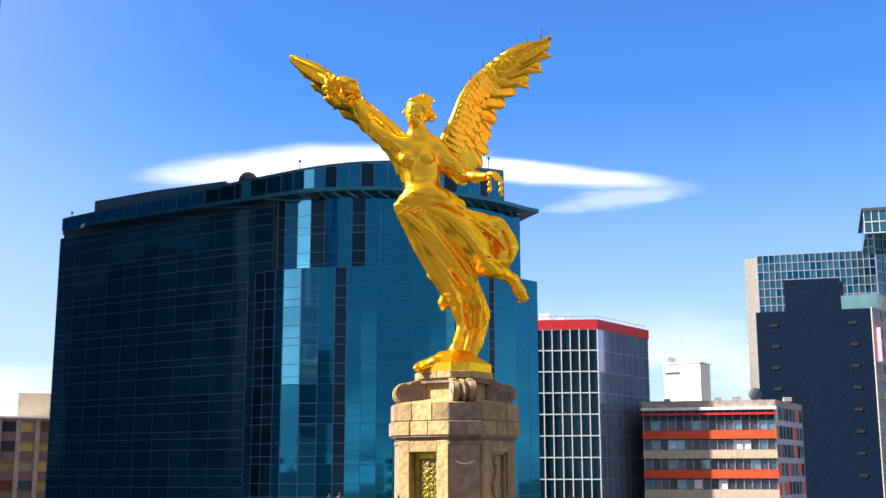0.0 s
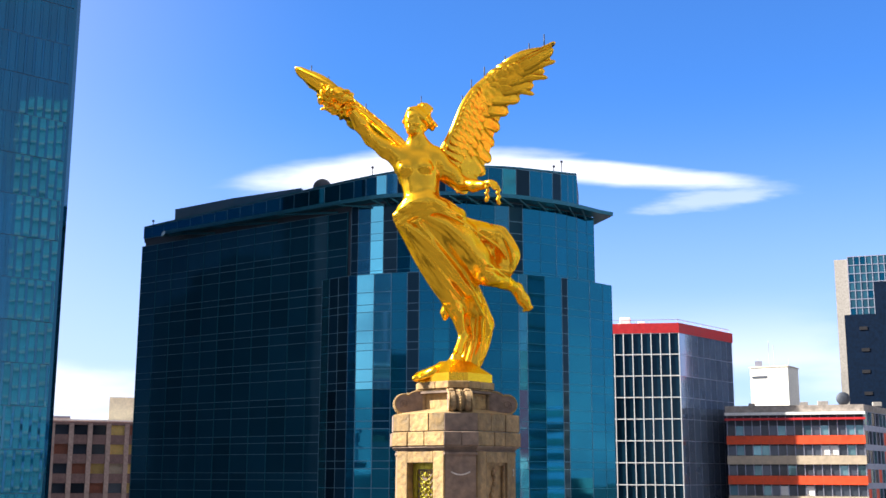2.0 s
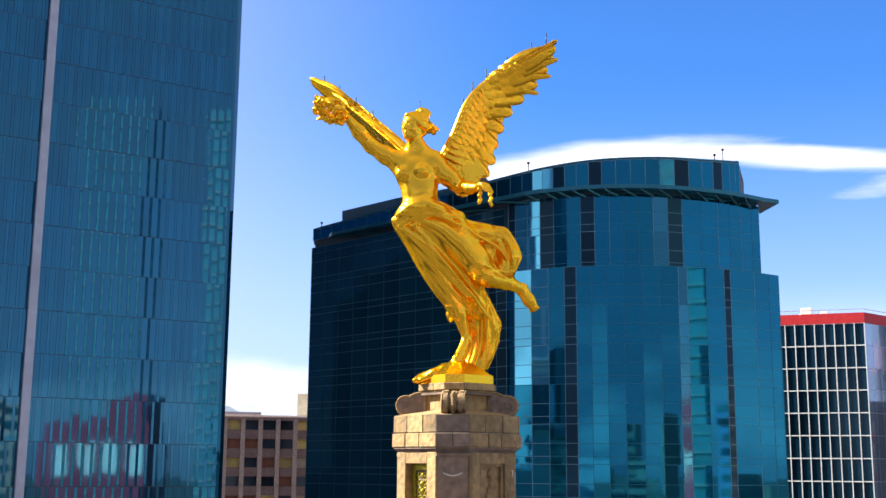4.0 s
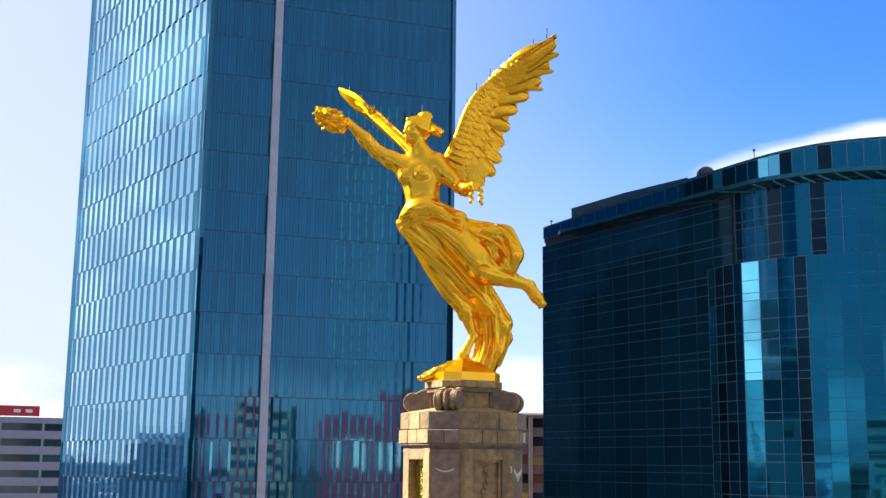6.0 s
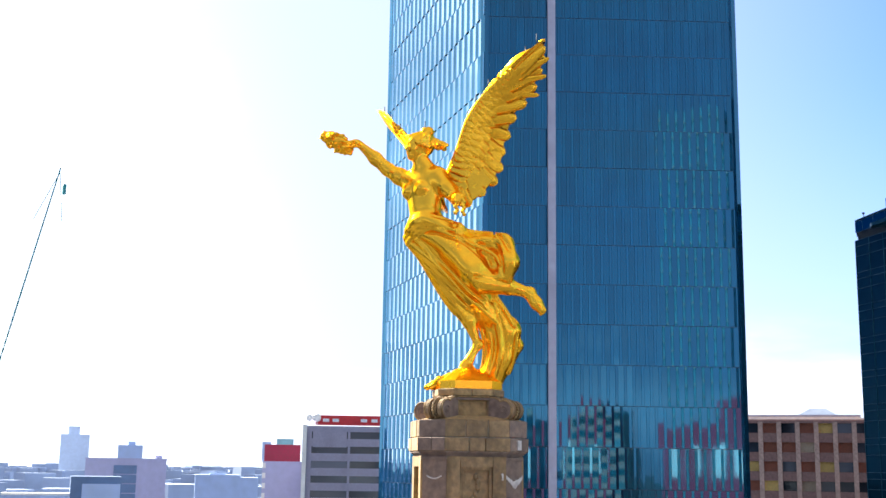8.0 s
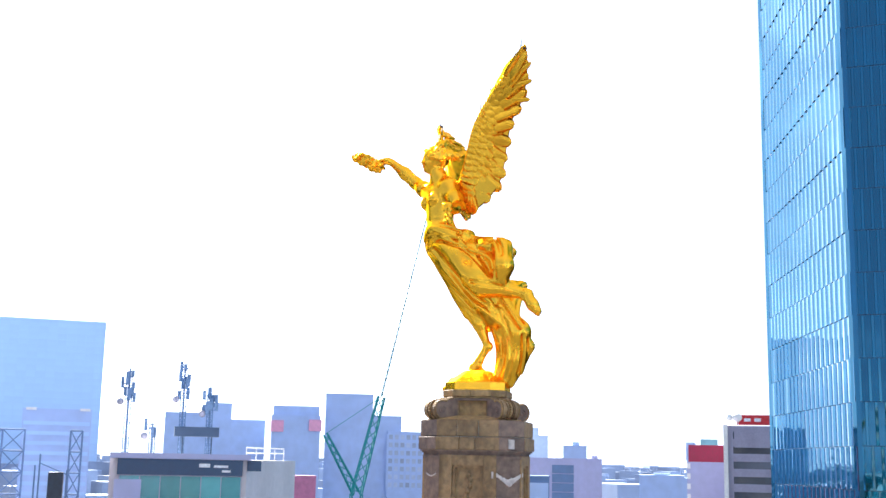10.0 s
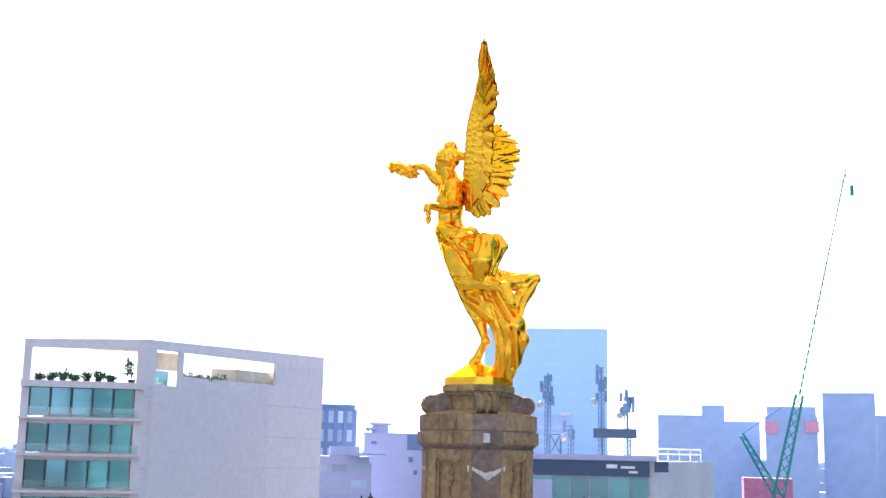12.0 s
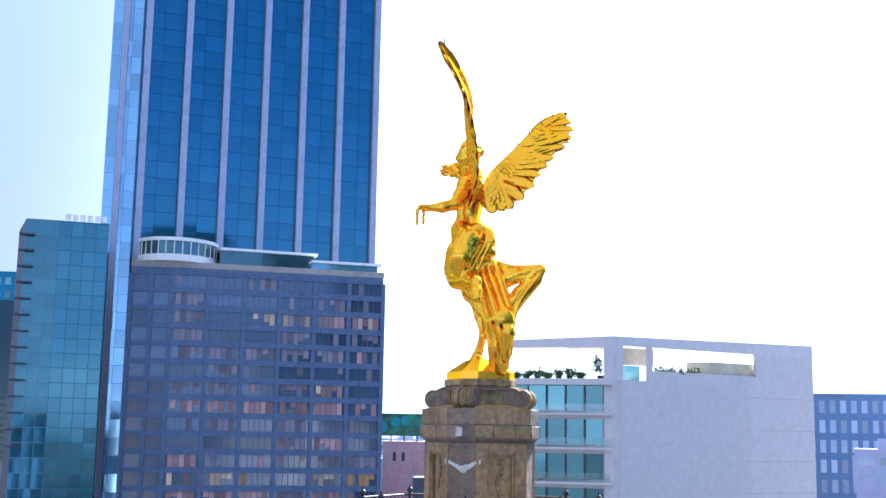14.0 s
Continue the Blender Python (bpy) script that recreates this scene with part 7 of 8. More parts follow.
def lattice(name, a, b, w0, w1, n, label=""):
    a, b = Vector(a), Vector(b)
    d = (b - a).normalized()
    e1 = d.cross(Vector((1, 0, 0))).normalized()
    e2 = d.cross(e1)
    bm = bmesh.new()
    cs = [(-1, -1), (1, -1), (1, 1), (-1, 1)]
    for k in range(n):
        t0, t1 = k / n, (k + 1) / n
        for i, (p, q) in enumerate(cs):
            p2, q2 = cs[(i + 1) % 4]
            r0, r1 = w0 + (w1 - w0) * t0, w0 + (w1 - w0) * t1
            A = a.lerp(b, t0) + (e1 * p + e2 * q) * r0
            B = a.lerp(b, t1) + (e1 * p + e2 * q) * r1
            C = a.lerp(b, t1) + (e1 * p2 + e2 * q2) * r1
            tube(bm, A, B, 0.08 if w0 > 0.3 else 0.03, n=4)
            tube(bm, A, C, 0.045 if w0 > 0.3 else 0.025, n=4)
    part(name, bm, M["crane"], crane, label)


lattice("mast", (-98.8, 16.6, GROUND + 2), (-98.7, 16.7, -5.0), 0.6, 0.55, 20)
lattice("boom", (-98.7, 16.7, -5.0), (-98.5, 19.0, 5.0), 0.5, 0.34, 9)
lattice("jib", (-98.5, 19.0, 5.0), (-99.2, 24.4, 28.2), 0.06, 0.03, 30, "slender pale jib")
lattice("back_mast", (-98.7, 16.7, -5.0), (-99.0, 13.3, 1.0), 0.36, 0.2, 8)
for p, q, r in (((-99.0, 13.3, 1.0), (-98.5, 19.0, 5.0), 0.03), ((-99.1, 24.3, 28.0), (-99.1, 24.9, 22.6), 0.04), ((-99.1, 24.3, 27.6), (-99.0, 22.0, 22.5), 0.035)):
    bm = bmesh.new()
    tube(bm, p, q, r, n=4)
    part("cable", bm, M["crane"], crane)
bm = bmesh.new()
box(bm, (-99.1, 24.9, 26.0), (0.35, 0.35, 1.1))
bmesh.ops.bevel(bm, geom=bm.edges[:], offset=0.06, segments=1, affect="EDGES")
part("hook_block", bm, M["crane"], crane)

# ---- mid-distance blocks ----
def plain_block(name, a, b, depth, z, mat, label, cols=0, rows=0, z0=None, seed=0, glass=None, extra=()):
    t = thing(name, (a[0], a[1], GROUND), label, "building")
    solid("shell", quad(a, b, depth), GROUND, z, mat, t)
    if cols:
        facade(t, a, b, z0, z - 0.8, cols, rows, glass or M["glass_office"], mat, 1.0, 0.7, 0.18, sill=0.9, seed=seed, vname="pier", hname="spandrel")
    bm = bmesh.new()
    prism(bm, inset(quad(a, b, depth), 1.01), z, z + 0.4)
    part("coping", bm, mat, t)
    for x0, y0, s in extra:
        m, L = wall_pose(a, b)
        bm = bmesh.new()
        box(bm, (L * x0, depth * 0.3, z + s / 2), (L * y0, depth * 0.3, s), m)
        part("roof_block", bm, mat, t)
    return t


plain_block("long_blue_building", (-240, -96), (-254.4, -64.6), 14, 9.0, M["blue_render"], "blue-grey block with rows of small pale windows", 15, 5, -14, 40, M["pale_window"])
lowb = plain_block("lilac_house", (-234.4, -57.4), (-239.3, -36.4), 14, 2.2, M["lilac"], "house in haze lilac with roof plant and a dark opening", 0, 0)
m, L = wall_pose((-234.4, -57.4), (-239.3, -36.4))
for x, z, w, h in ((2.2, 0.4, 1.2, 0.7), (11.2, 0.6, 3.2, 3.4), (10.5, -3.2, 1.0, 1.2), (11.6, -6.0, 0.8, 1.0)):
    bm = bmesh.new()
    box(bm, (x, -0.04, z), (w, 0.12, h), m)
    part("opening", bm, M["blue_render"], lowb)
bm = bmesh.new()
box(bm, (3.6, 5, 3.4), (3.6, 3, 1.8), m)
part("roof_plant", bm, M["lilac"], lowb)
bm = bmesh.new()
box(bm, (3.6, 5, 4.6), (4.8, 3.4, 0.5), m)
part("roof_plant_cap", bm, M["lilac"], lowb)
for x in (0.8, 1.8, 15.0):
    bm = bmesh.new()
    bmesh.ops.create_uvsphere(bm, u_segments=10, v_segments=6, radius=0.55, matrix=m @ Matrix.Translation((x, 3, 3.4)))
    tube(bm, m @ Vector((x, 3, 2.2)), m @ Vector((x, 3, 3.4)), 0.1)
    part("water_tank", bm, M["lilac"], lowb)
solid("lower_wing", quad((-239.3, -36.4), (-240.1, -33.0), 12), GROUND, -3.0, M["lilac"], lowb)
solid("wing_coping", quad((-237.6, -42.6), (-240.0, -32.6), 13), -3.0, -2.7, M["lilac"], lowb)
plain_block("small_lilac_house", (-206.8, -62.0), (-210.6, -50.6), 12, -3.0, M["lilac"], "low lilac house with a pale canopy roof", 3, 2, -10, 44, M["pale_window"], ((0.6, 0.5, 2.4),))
solid("canopy_roof", quad((-205, -53.4), (-207.5, -46.5), 5), -2.2, -2.0, M["glass_clear"], thing("roof_canopy", (-206, -50, GROUND), "sloping pale blue roof sheet", "canopy"))
dk = thing("dark_plant_tower", (-91, -12.5, GROUND), "dark slatted plant enclosure beside the sign building", "plant enclosure")
solid("screen", quad((-90.8, -13.2), (-90.8, -11.9), 1.6), GROUND, -3.2, M["slate"], dk)
bm = bmesh.new()
for x, y, z in ((-91.0, -14.0, -1.6), (-91.2, -14.4, -2.6), (-91.0, -11.6, -3.0)):
    tube(bm, (x, y, GROUND), (x, y, z), 0.07, n=6)
tube(bm, (-91.0, -14.0, -2.4), (-91.0, -11.6, -3.4), 0.05, n=5)
part("pipe", bm, M["blue_render"], dk)
board = thing("green_billboard", (-214, -174, GROUND), "green painted billboard on a dark frame", "billboard")
m, L = wall_pose((-206.0, -183.0), (-219.0, -168.0))
bm = bmesh.new()
box(bm, (L / 2, 0, 0.9), (L, 0.4, 5.6), m)
part("panel", bm, M["board_green"], board)
for k in range(6):
    a = m @ Vector((L * (k + 0.5) / 6, 0.6, -3.2))
    bm = bmesh.new()
    tube(bm, a, a + Vector((0, 0, 6.4)), 0.2, n=6)
    part("post", bm, M["iron"], board)
for x, z, w, h, tl in ((2.6, 0.4, 1.3, 2.6, 20), (6.0, 1.6, 1.0, 2.2, -25), (8.4, 2.0, 1.2, 2.0, 15), (13.5, 0.2, 1.6, 2.4, -10), (17.0, 1.4, 1.2, 2.6, 30)):
    bm = bmesh.new()
    bmesh.ops.create_circle(bm, cap_ends=True, segments=14, radius=1.0, matrix=m @ Matrix.Translation((x, -0.21, z)) @ Matrix.Rotation(math.pi / 2, 4, "X") @ Matrix.Rotation(radians(tl), 4, "Z") @ Matrix.Diagonal((w, h * 0.6, 1, 1)))
    part("painted_leaf", bm, M["crane"], board)
pinkh = plain_block("pink_house", (-207.4, -180.4), (-218.4, -167.4), 14, -3.6, M["pink"], "pink-red rendered house below the billboard")
mp, L = wall_pose((-207.4, -180.4), (-218.4, -167.4))
for x in (3.0, 5.2):
    bm = bmesh.new()
    box(bm, (x, 0.0, -7.0), (0.8, 0.1, 2.2), mp)
    part("window", bm, M["slate"], pinkh)
plain_block("roof_shed", (-170, -140), (-182, -124), 10, -10.5, M["slate"], "low dark-roofed shed between the houses")

# ---- mirror-blue tower on a brown podium ----
tall = thing("ribbed_glass_tower", (-180, -215, GROUND), "tall blue glass tower with pale vertical ribs", "building")
K_L, K_C, K_R = (-147.0, -218.4), (-152.6, -214.0), (-207.0, -185.0)
solid("body", [K_L, K_C, K_R, (-222, -208), (-168, -240)], GROUND, 130, M["slate"], tall)
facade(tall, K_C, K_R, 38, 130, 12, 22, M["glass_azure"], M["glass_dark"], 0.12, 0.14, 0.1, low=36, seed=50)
# flank lightened by its glass colour, as reflecting bright sky
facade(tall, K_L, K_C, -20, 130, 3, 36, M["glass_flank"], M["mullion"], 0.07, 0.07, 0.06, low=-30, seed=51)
m, L = wall_pose(K_C, K_R)
for k in range(7):
    bm = bmesh.new()
    box(bm, (L * (0.020 + 0.1615 * k), -0.7, 62), (1.6, 1.2, 136), m)
    part("rib", bm, M["steel"], tall, "pale grey vertical rib")
bm = bmesh.new()
box(bm, (-4.2, -0.5, 40), (1.4, 1.0, 160), m)
part("corner_rib", bm, M["steel"], tall)
podium = thing("brown_podium_building", (-170, -185, GROUND), "brown gridded office podium with lit blinds and a roof pavilion", "building")
Q_L, Q_C, Q_R = (-142.2, -199.2), (-148.1, -192.5), (-186.9, -163.9)
solid("body", [Q_L, Q_C, Q_R, (-200.0, -182.0), (-156, -212)], GROUND, 34.6, M["podium"], podium)
P_Z0, P_STEP = -22.19, 55.24 / 14
facade(podium, Q_C, Q_R, P_Z0, P_Z0 + 55.24, 6, 14, M["glass_podium"], M["podium"], 0.95, 0.35, 0.5, sill=0.95, low=-30, seed=52, vname="pier", hname="spandrel")
m, L = wall_pose(Q_C, Q_R)
bar = box_mesh("window_bar", (0.12, 0.12, 55.0), M["podium"])
for k in range(6):
    for j in range(1, 5):
        piece("window_bar", bar, podium, m @ Matrix.Translation((L * (k + 0.12 + 0.152 * j) / 6, -0.14, P_Z0 + 27.6)))
# blinds behind single lights, drawn by storey: how many, how far down, and of which cloths
STOREY_BLINDS = ((0.7, 1.0, "podium_blind blind_ochre"), (0.75, 1.0, "podium_blind podium_blind blind_dim"), (0.65, 0.9, "blind_ochre blind podium_blind"), (0.5, 1.0, "blind_dim podium_blind"),
                 (0.5, 0.9, "blind_ochre podium_blind blind_dim"), (0.35, 1.0, "blind_dim"), (0.92, 1.0, "podium_blind"), (0.5, 0.6, "podium_blind blind blind_dim"), (0.4, 1.0, "blind_dim"),
                 (0.8, 1.0, "podium_blind blind_dim blind_dim"), (0.4, 1.0, "blind_dim"), (0.6, 0.9, "blind_dim podium_blind blind"), (0.3, 1.0, "blind_dim"), (0.2, 1.0, "blind_dim"))
rnd = random.Random(58)
sheet_h, sheet_w = P_STEP - 1.3, L / 6 * 0.145
for row, (share, reach, cloths) in enumerate(STOREY_BLINDS):
    for k in range(6):
        bay = rnd.choice(cloths.split())
        busy = rnd.random() < share
        for j in range(5):
            if rnd.random() > (0.9 if busy else share * 0.3):
                continue
            cloth_mat = bay if rnd.random() < 0.8 else rnd.choice(cloths.split())
            drop = sheet_h * (1.0 if rnd.random() < reach * 0.6 else rnd.choice((0.45, 0.7, 1.0)))
            sheet = box_mesh("blind", (sheet_w, 0.03, drop), M[cloth_mat])
            piece("blind", sheet, podium, m @ Matrix.Translation((L * (k + 0.196 + 0.152 * j) / 6, -0.075, P_Z0 + (row + 1) * P_STEP - 0.17 - drop / 2)))
facade(podium, Q_L, Q_C, P_Z0, P_Z0 + 55.24, 2, 14, M["glass_podium"], M["podium"], 1.0, 0.35, 0.5, sill=0.75, low=-30, seed=53, vname="pier", hname="spandrel")
bm = bmesh.new()
prism(bm, inset([Q_L, Q_C, Q_R, (-200.0, -182.0), (-156, -212)], 1.006), 34.6, 35.9)
part("coping", bm, M["conc"], podium)
# round roof pavilion and its wing
bm = bmesh.new()
c1 = [(-153.5 + 9.5 * math.cos(radians(a)), -197.5 + 8.5 * math.sin(radians(a))) for a in range(0, 360, 12)]
prism(bm, c1, 35.9, 37.4)
prism(bm, [(x, y) for x, y in c1], 40.4, 41.2)
part("pavilion_rim", bm, M["white_metal"], podium, "white rounded rims of the pavilion")
bm = bmesh.new()
prism(bm, [(-153.5 + 9.1 * math.cos(radians(a)), -197.5 + 8.1 * math.sin(radians(a))) for a in range(0, 360, 12)], 37.4, 40.4)
part("pavilion_glass", bm, M["glass_clear"], podium)
bm = bmesh.new()
for a in range(0, 360, 12):
    x, y = -153.5 + 9.2 * math.cos(radians(a)), -197.5 + 8.2 * math.sin(radians(a))
    tube(bm, (x, y, 37.4), (x, y, 40.4), 0.12, n=5)
part("pavilion_post", bm, M["white_metal"], podium)
solid("wing_glass", quad((-158.2, -188.4), (-176.6, -176.6), 7), 35.9, 39.4, M["glass_clear"], podium)
solid("wing_roof", quad((-157.8, -187.9), (-177.0, -175.8), 8), 39.4, 40.0, M["white_metal"], podium)
solid("end_glass", quad((-173.8, -174.6), (-186.4, -165.4), 6), 35.9, 37.4, M["glass_clear"], podium)
solid("end_roof", quad((-173.4, -174.1), (-187.0, -164.6), 7), 37.4, 38.0, M["white_metal"], podium)

aerial = thing("fishbone_aerial", (-206, -182, 0.3), "thin metal fishbone aerial on the billboard roof", "aerial")
bm = bmesh.new()
tube(bm, (-206, -182, -3.6), (-206, -182, 11.5), 0.09, n=6)
for k in range(5):
    tube(bm, (-206.0 + 1.0, -182 - 1.3, 4.6 + 1.5 * k), (-206.0 - 1.0, -182 + 1.3, 4.6 + 1.5 * k), 0.07, n=5)
part("mast", bm, M["steel"], aerial)
bal = thing("balconied_glass_tower", (-128, -210, GROUND), "dark glass tower with stacked balconies and a roof sign", "building")
E_L, E_C, E_R = (-119.5, -206.0), (-125.0, -202.0), (-133.5, -196.6)
solid("body", [E_L, E_C, E_R, (-142, -212), (-128, -222)], GROUND, 42.5, M["slate"], bal)
facade(bal, E_C, E_R, -20, 42.3, 4, 20, M["glass_azure"], M["mullion_dim"], 0.12, 0.15, 0.12, low=-8, seed=55)
facade(bal, E_L, E_C, -20, 42.3, 3, 20, M["glass_azure"], M["mullion"], 0.12, 0.15, 0.12, low=-8, seed=56)
m, L = wall_pose(E_L, E_C)
for k in range(14):
    bm = bmesh.new()
    box(bm, (0.4, -0.5, 39.0 - 3.4 * k), (3.0, 1.8, 0.35), m)
    part("balcony", bm, M["slate"], bal)
m, L = wall_pose(E_C, E_R)
for k in range(6):
    bm = bmesh.new()
    box(bm, (1.6 + 1.5 * k, -0.2, 43.3), (1.1, 0.2, 1.3), m)
    part("sign_bar", bm, M["sign_white"], bal, "white roof sign mark")
plain_block("far_teal_tower", (-147.0, -272.0), (-158.0, -262.0), 20, 39.0, M["glass_tower"], "teal glass tower with a white grid", 6, 8, 10, 57, M["glass_clear"])
plain_block("blue_slab_tower", (-133.0, -245.0), (-146.0, -236.5), 16, 28.5, M["glass_dark"], "dark blue slab tower", 0, 0)

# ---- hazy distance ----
# nothing hangs in the air: haze sits in the pale colours of these blocks
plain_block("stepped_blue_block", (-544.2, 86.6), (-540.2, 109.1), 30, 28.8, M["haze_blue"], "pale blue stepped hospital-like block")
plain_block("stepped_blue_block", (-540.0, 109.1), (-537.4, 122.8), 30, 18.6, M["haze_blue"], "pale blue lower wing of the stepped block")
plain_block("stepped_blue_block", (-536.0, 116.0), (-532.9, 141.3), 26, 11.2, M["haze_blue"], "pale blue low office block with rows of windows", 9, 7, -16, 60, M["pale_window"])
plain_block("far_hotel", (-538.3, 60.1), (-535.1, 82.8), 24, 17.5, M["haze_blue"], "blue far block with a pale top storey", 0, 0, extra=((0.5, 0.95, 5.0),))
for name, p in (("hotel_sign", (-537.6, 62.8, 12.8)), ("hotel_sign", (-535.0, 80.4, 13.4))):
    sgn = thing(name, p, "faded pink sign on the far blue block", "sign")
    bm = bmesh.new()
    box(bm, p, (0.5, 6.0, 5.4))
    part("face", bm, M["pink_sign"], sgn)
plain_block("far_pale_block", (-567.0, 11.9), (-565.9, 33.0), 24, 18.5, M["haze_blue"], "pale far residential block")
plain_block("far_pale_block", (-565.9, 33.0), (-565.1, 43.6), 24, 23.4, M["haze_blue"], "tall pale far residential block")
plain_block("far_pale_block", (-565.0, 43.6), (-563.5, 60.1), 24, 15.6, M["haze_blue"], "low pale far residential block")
plain_block("magenta_hoarding", (-250.0, 26.0), (-250.0, 36.5), 6, -6.0, M["magenta"], "magenta hoarding beside the crane")
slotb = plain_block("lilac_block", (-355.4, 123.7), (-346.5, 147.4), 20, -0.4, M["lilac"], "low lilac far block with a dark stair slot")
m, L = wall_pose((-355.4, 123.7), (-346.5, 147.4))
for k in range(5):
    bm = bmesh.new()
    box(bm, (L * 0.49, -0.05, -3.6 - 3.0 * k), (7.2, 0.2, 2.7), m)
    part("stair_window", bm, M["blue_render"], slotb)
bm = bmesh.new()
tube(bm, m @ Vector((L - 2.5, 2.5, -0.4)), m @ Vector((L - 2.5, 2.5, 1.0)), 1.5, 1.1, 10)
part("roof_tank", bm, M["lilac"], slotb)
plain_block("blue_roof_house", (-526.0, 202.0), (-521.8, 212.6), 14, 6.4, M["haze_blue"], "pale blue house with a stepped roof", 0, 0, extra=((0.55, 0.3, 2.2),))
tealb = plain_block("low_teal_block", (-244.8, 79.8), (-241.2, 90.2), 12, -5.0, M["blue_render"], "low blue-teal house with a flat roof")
m, L = wall_pose((-244.8, 79.8), (-241.2, 90.2))
bm = bmesh.new()
box(bm, (L * 0.6, -0.6, -9.0), (L * 0.75, 1.2, 5.6), m)
part("front_bay", bm, M["haze_blue"], tealb)
bm = bmesh.new()
box(bm, (-6.0, 4.0, -8.6), (17.0, 5.0, 0.5), m)
part("white_canopy", bm, M["white"], tealb, "bright white canopy edge")
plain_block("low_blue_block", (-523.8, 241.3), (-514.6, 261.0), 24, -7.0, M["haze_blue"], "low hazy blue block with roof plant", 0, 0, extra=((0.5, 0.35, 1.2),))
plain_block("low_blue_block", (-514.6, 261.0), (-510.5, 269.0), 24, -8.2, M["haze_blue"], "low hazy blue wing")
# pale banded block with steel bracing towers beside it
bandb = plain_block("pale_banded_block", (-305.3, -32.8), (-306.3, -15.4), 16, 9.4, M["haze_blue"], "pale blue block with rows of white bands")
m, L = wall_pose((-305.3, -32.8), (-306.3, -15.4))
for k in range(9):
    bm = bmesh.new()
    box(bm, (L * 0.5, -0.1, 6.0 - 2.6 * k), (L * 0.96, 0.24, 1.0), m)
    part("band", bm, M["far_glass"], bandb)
# bright highlights on the roof edge, built as white boxes
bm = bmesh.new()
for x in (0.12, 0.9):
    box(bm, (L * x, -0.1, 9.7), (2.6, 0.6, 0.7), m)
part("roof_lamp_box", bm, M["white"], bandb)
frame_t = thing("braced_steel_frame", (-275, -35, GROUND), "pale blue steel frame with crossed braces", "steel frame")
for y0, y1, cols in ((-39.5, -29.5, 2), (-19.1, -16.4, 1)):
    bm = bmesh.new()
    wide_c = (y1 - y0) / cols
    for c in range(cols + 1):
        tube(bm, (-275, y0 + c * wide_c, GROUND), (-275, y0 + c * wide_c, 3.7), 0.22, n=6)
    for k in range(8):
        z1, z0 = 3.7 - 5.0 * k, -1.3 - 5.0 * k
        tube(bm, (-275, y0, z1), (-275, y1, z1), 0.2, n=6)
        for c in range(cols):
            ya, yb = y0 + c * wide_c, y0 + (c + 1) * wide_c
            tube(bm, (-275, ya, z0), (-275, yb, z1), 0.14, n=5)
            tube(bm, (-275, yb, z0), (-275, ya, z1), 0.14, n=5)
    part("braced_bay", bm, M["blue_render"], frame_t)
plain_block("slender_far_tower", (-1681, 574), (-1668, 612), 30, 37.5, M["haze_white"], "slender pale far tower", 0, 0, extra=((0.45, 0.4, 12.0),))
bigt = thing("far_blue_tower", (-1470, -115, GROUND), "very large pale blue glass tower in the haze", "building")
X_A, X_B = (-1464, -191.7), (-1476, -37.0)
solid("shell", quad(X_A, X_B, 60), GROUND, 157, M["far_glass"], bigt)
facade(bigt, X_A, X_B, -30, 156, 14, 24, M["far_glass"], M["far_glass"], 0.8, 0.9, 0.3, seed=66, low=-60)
far = bmesh.new()
rnd = random.Random(77)
for k in range(2600):
    az = radians(rnd.uniform(140, 262))
    d = 620 + 2600 * rnd.random() ** 0.8
    w = rnd.uniform(14, 46)
    top = -12 - rnd.random() ** 0.5 * 20 + (d / 3000) * 12
    mm = Matrix.Translation((d * math.cos(az), d * math.sin(az), 0)) @ Matrix.Rotation(rnd.uniform(0, 1.5), 4, "Z")
    box(far, (0, 0, (GROUND + top) / 2), (w, rnd.uniform(14, 40), top - GROUND), mm)
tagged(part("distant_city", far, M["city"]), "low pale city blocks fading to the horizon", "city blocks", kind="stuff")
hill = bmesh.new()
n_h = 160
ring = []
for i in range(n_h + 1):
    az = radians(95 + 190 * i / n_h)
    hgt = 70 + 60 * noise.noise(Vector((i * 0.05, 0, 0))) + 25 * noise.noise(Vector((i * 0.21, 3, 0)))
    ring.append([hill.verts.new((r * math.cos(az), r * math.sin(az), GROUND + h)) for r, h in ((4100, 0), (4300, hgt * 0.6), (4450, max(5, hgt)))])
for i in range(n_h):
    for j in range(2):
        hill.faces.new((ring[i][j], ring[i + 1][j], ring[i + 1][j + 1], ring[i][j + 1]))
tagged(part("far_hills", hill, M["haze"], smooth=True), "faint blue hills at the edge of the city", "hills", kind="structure")
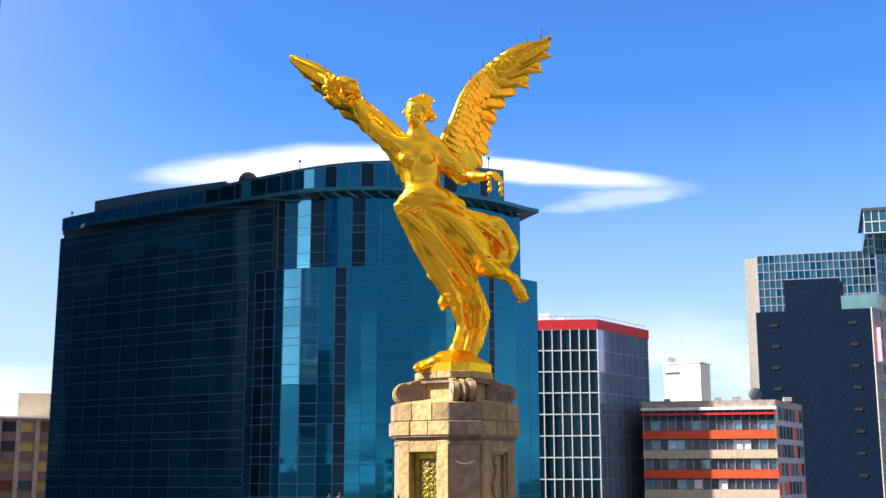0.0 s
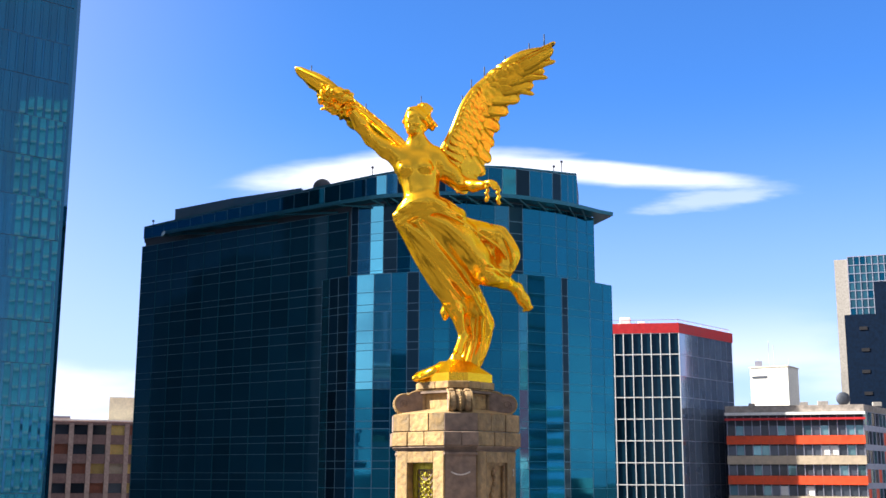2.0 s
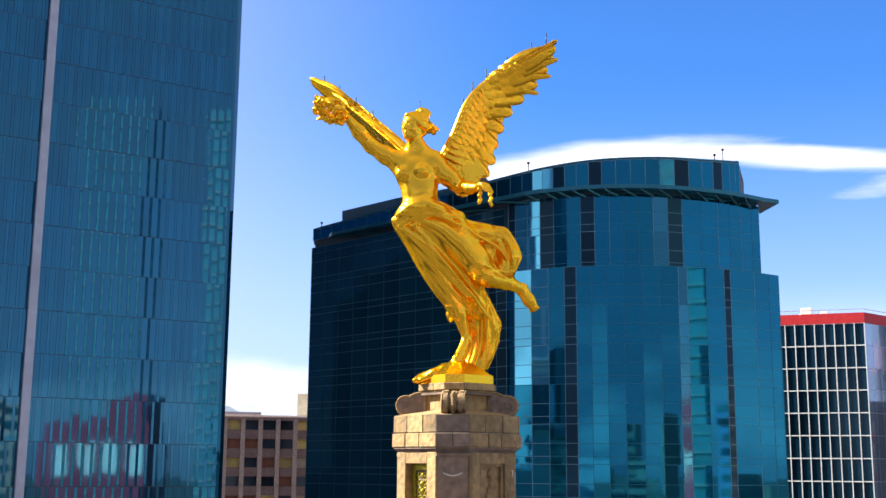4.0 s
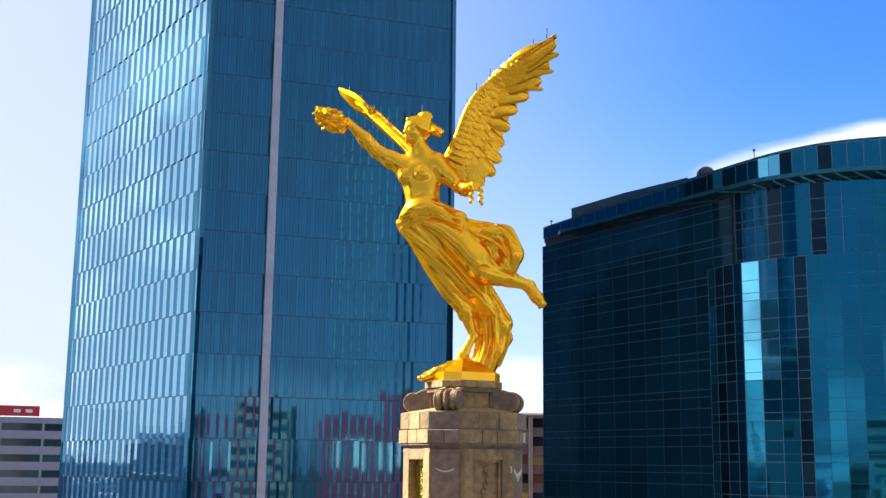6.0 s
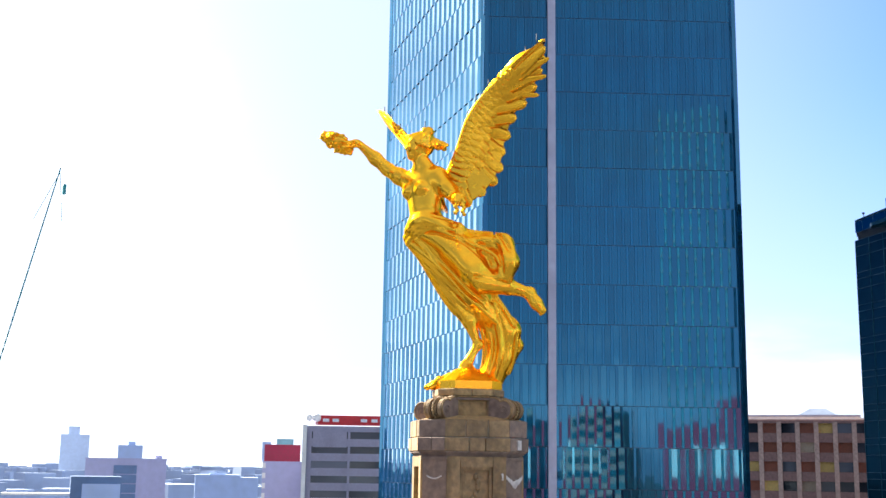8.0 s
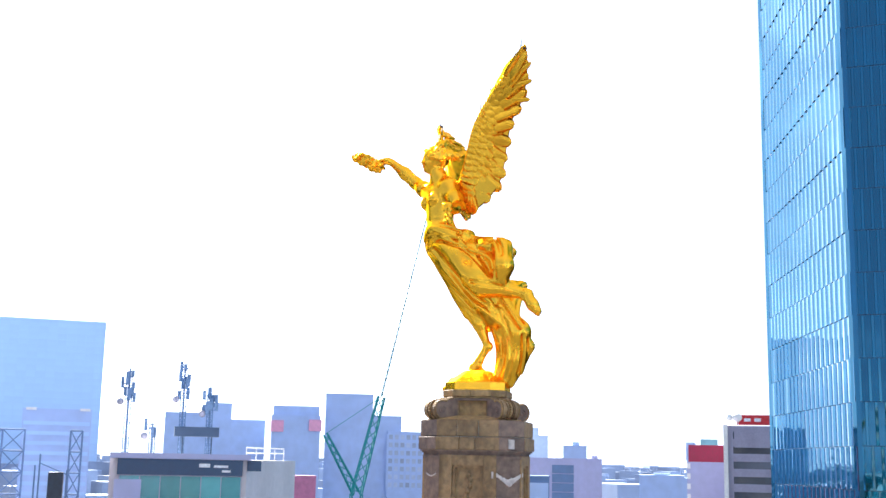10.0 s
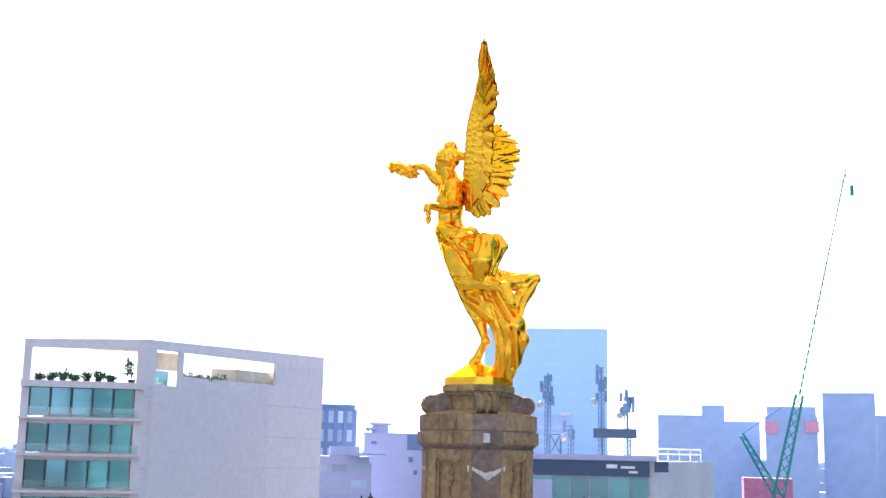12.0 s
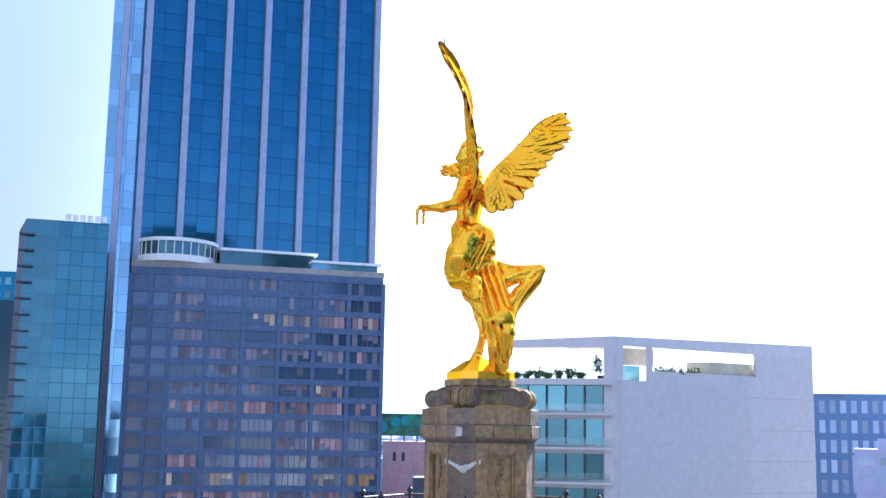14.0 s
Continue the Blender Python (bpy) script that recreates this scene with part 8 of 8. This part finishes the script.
# plain blocks on the camera's own side of the square close the place; the glass fronts mirror them
for k in range(24):
    az = -72 + 5.6 * k + rnd.uniform(-1.5, 1.5)
    d = rnd.uniform(120, 190)
    top = rnd.choice((-8, -2, 4, 8, 12)) if az < -20 else rnd.choice((-4, 2, 6, 10, 14))
    wide, deep_b, mat_b = rnd.uniform(11, 20), rnd.uniform(14, 24), M[rnd.choice(("slate", "conc", "blue_render", "brown", "cream", "white"))]
    if -15 < az < 22:
        continue
    a = radians(az)
    t = thing("facing_block", (d * math.cos(a), d * math.sin(a), GROUND), "plain office block across the square", "building", "blocks across the square")
    mm = Matrix.Translation((d * math.cos(a), d * math.sin(a), 0)) @ Matrix.Rotation(a, 4, "Z")
    bm = bmesh.new()
    box(bm, (0, 0, (GROUND + top) / 2), (deep_b, wide, top - GROUND), mm)
    part("shell", bm, mat_b, t)
    storey = rnd.choice((3.2, 3.6, 4.2))
    for q in range(int((top + 22) / storey)):
        bm = bmesh.new()
        box(bm, (-deep_b / 2 - 0.05, 0, top - 1.6 - q * storey), (0.3, wide * rnd.uniform(0.84, 0.94), storey * 0.5), mm)
        part("window_band", bm, M[rnd.choice(("glass_office", "glass_clear", "glass_pale"))], t)
    bm = bmesh.new()
    box(bm, (0, rnd.uniform(-0.2, 0.2) * wide, top + 1.2), (deep_b * 0.4, wide * 0.35, 2.4), mm)
    part("roof_house", bm, M["conc"], t)
# tall tower with pale floor slabs, mirrored in the folded glass
slab = thing("slabbed_tower", (122, 29, GROUND), "tall teal glass tower with pale floor slabs", "building", "blocks across the square")
solid("shell", [(114, 21), (130, 23), (129, 39), (113, 37)], GROUND, 88, M["glass_clear"], slab)
for k in range(32):
    solid("floor_slab", [(113.4, 20.5), (130.5, 22.5), (129.5, 39.5), (112.4, 37.5)], -36 + 3.9 * k, -35.5 + 3.9 * k, M["conc"], slab)
# crimson shop block with pale panels beside it
cb = thing("crimson_shop_block", (184, -23, GROUND), "low crimson block with pale panels across the square", "building", "blocks across the square")
solid("shell", [(176, -46), (198, -42), (196, -15), (180, -15)], GROUND, 13, M["crimson"], cb)
solid("upper_storey", [(178.6, -26), (197, -24), (196, -16), (180, -16)], 13, 20, M["crimson"], cb)
for y in (-40, -33, -26, -19):
    bm = bmesh.new()
    box(bm, (176.0 + 0.129 * (y + 46), y, 1.0), (0.8, 3.6, 9.0))
    part("pale_panel", bm, M["white"], cb)
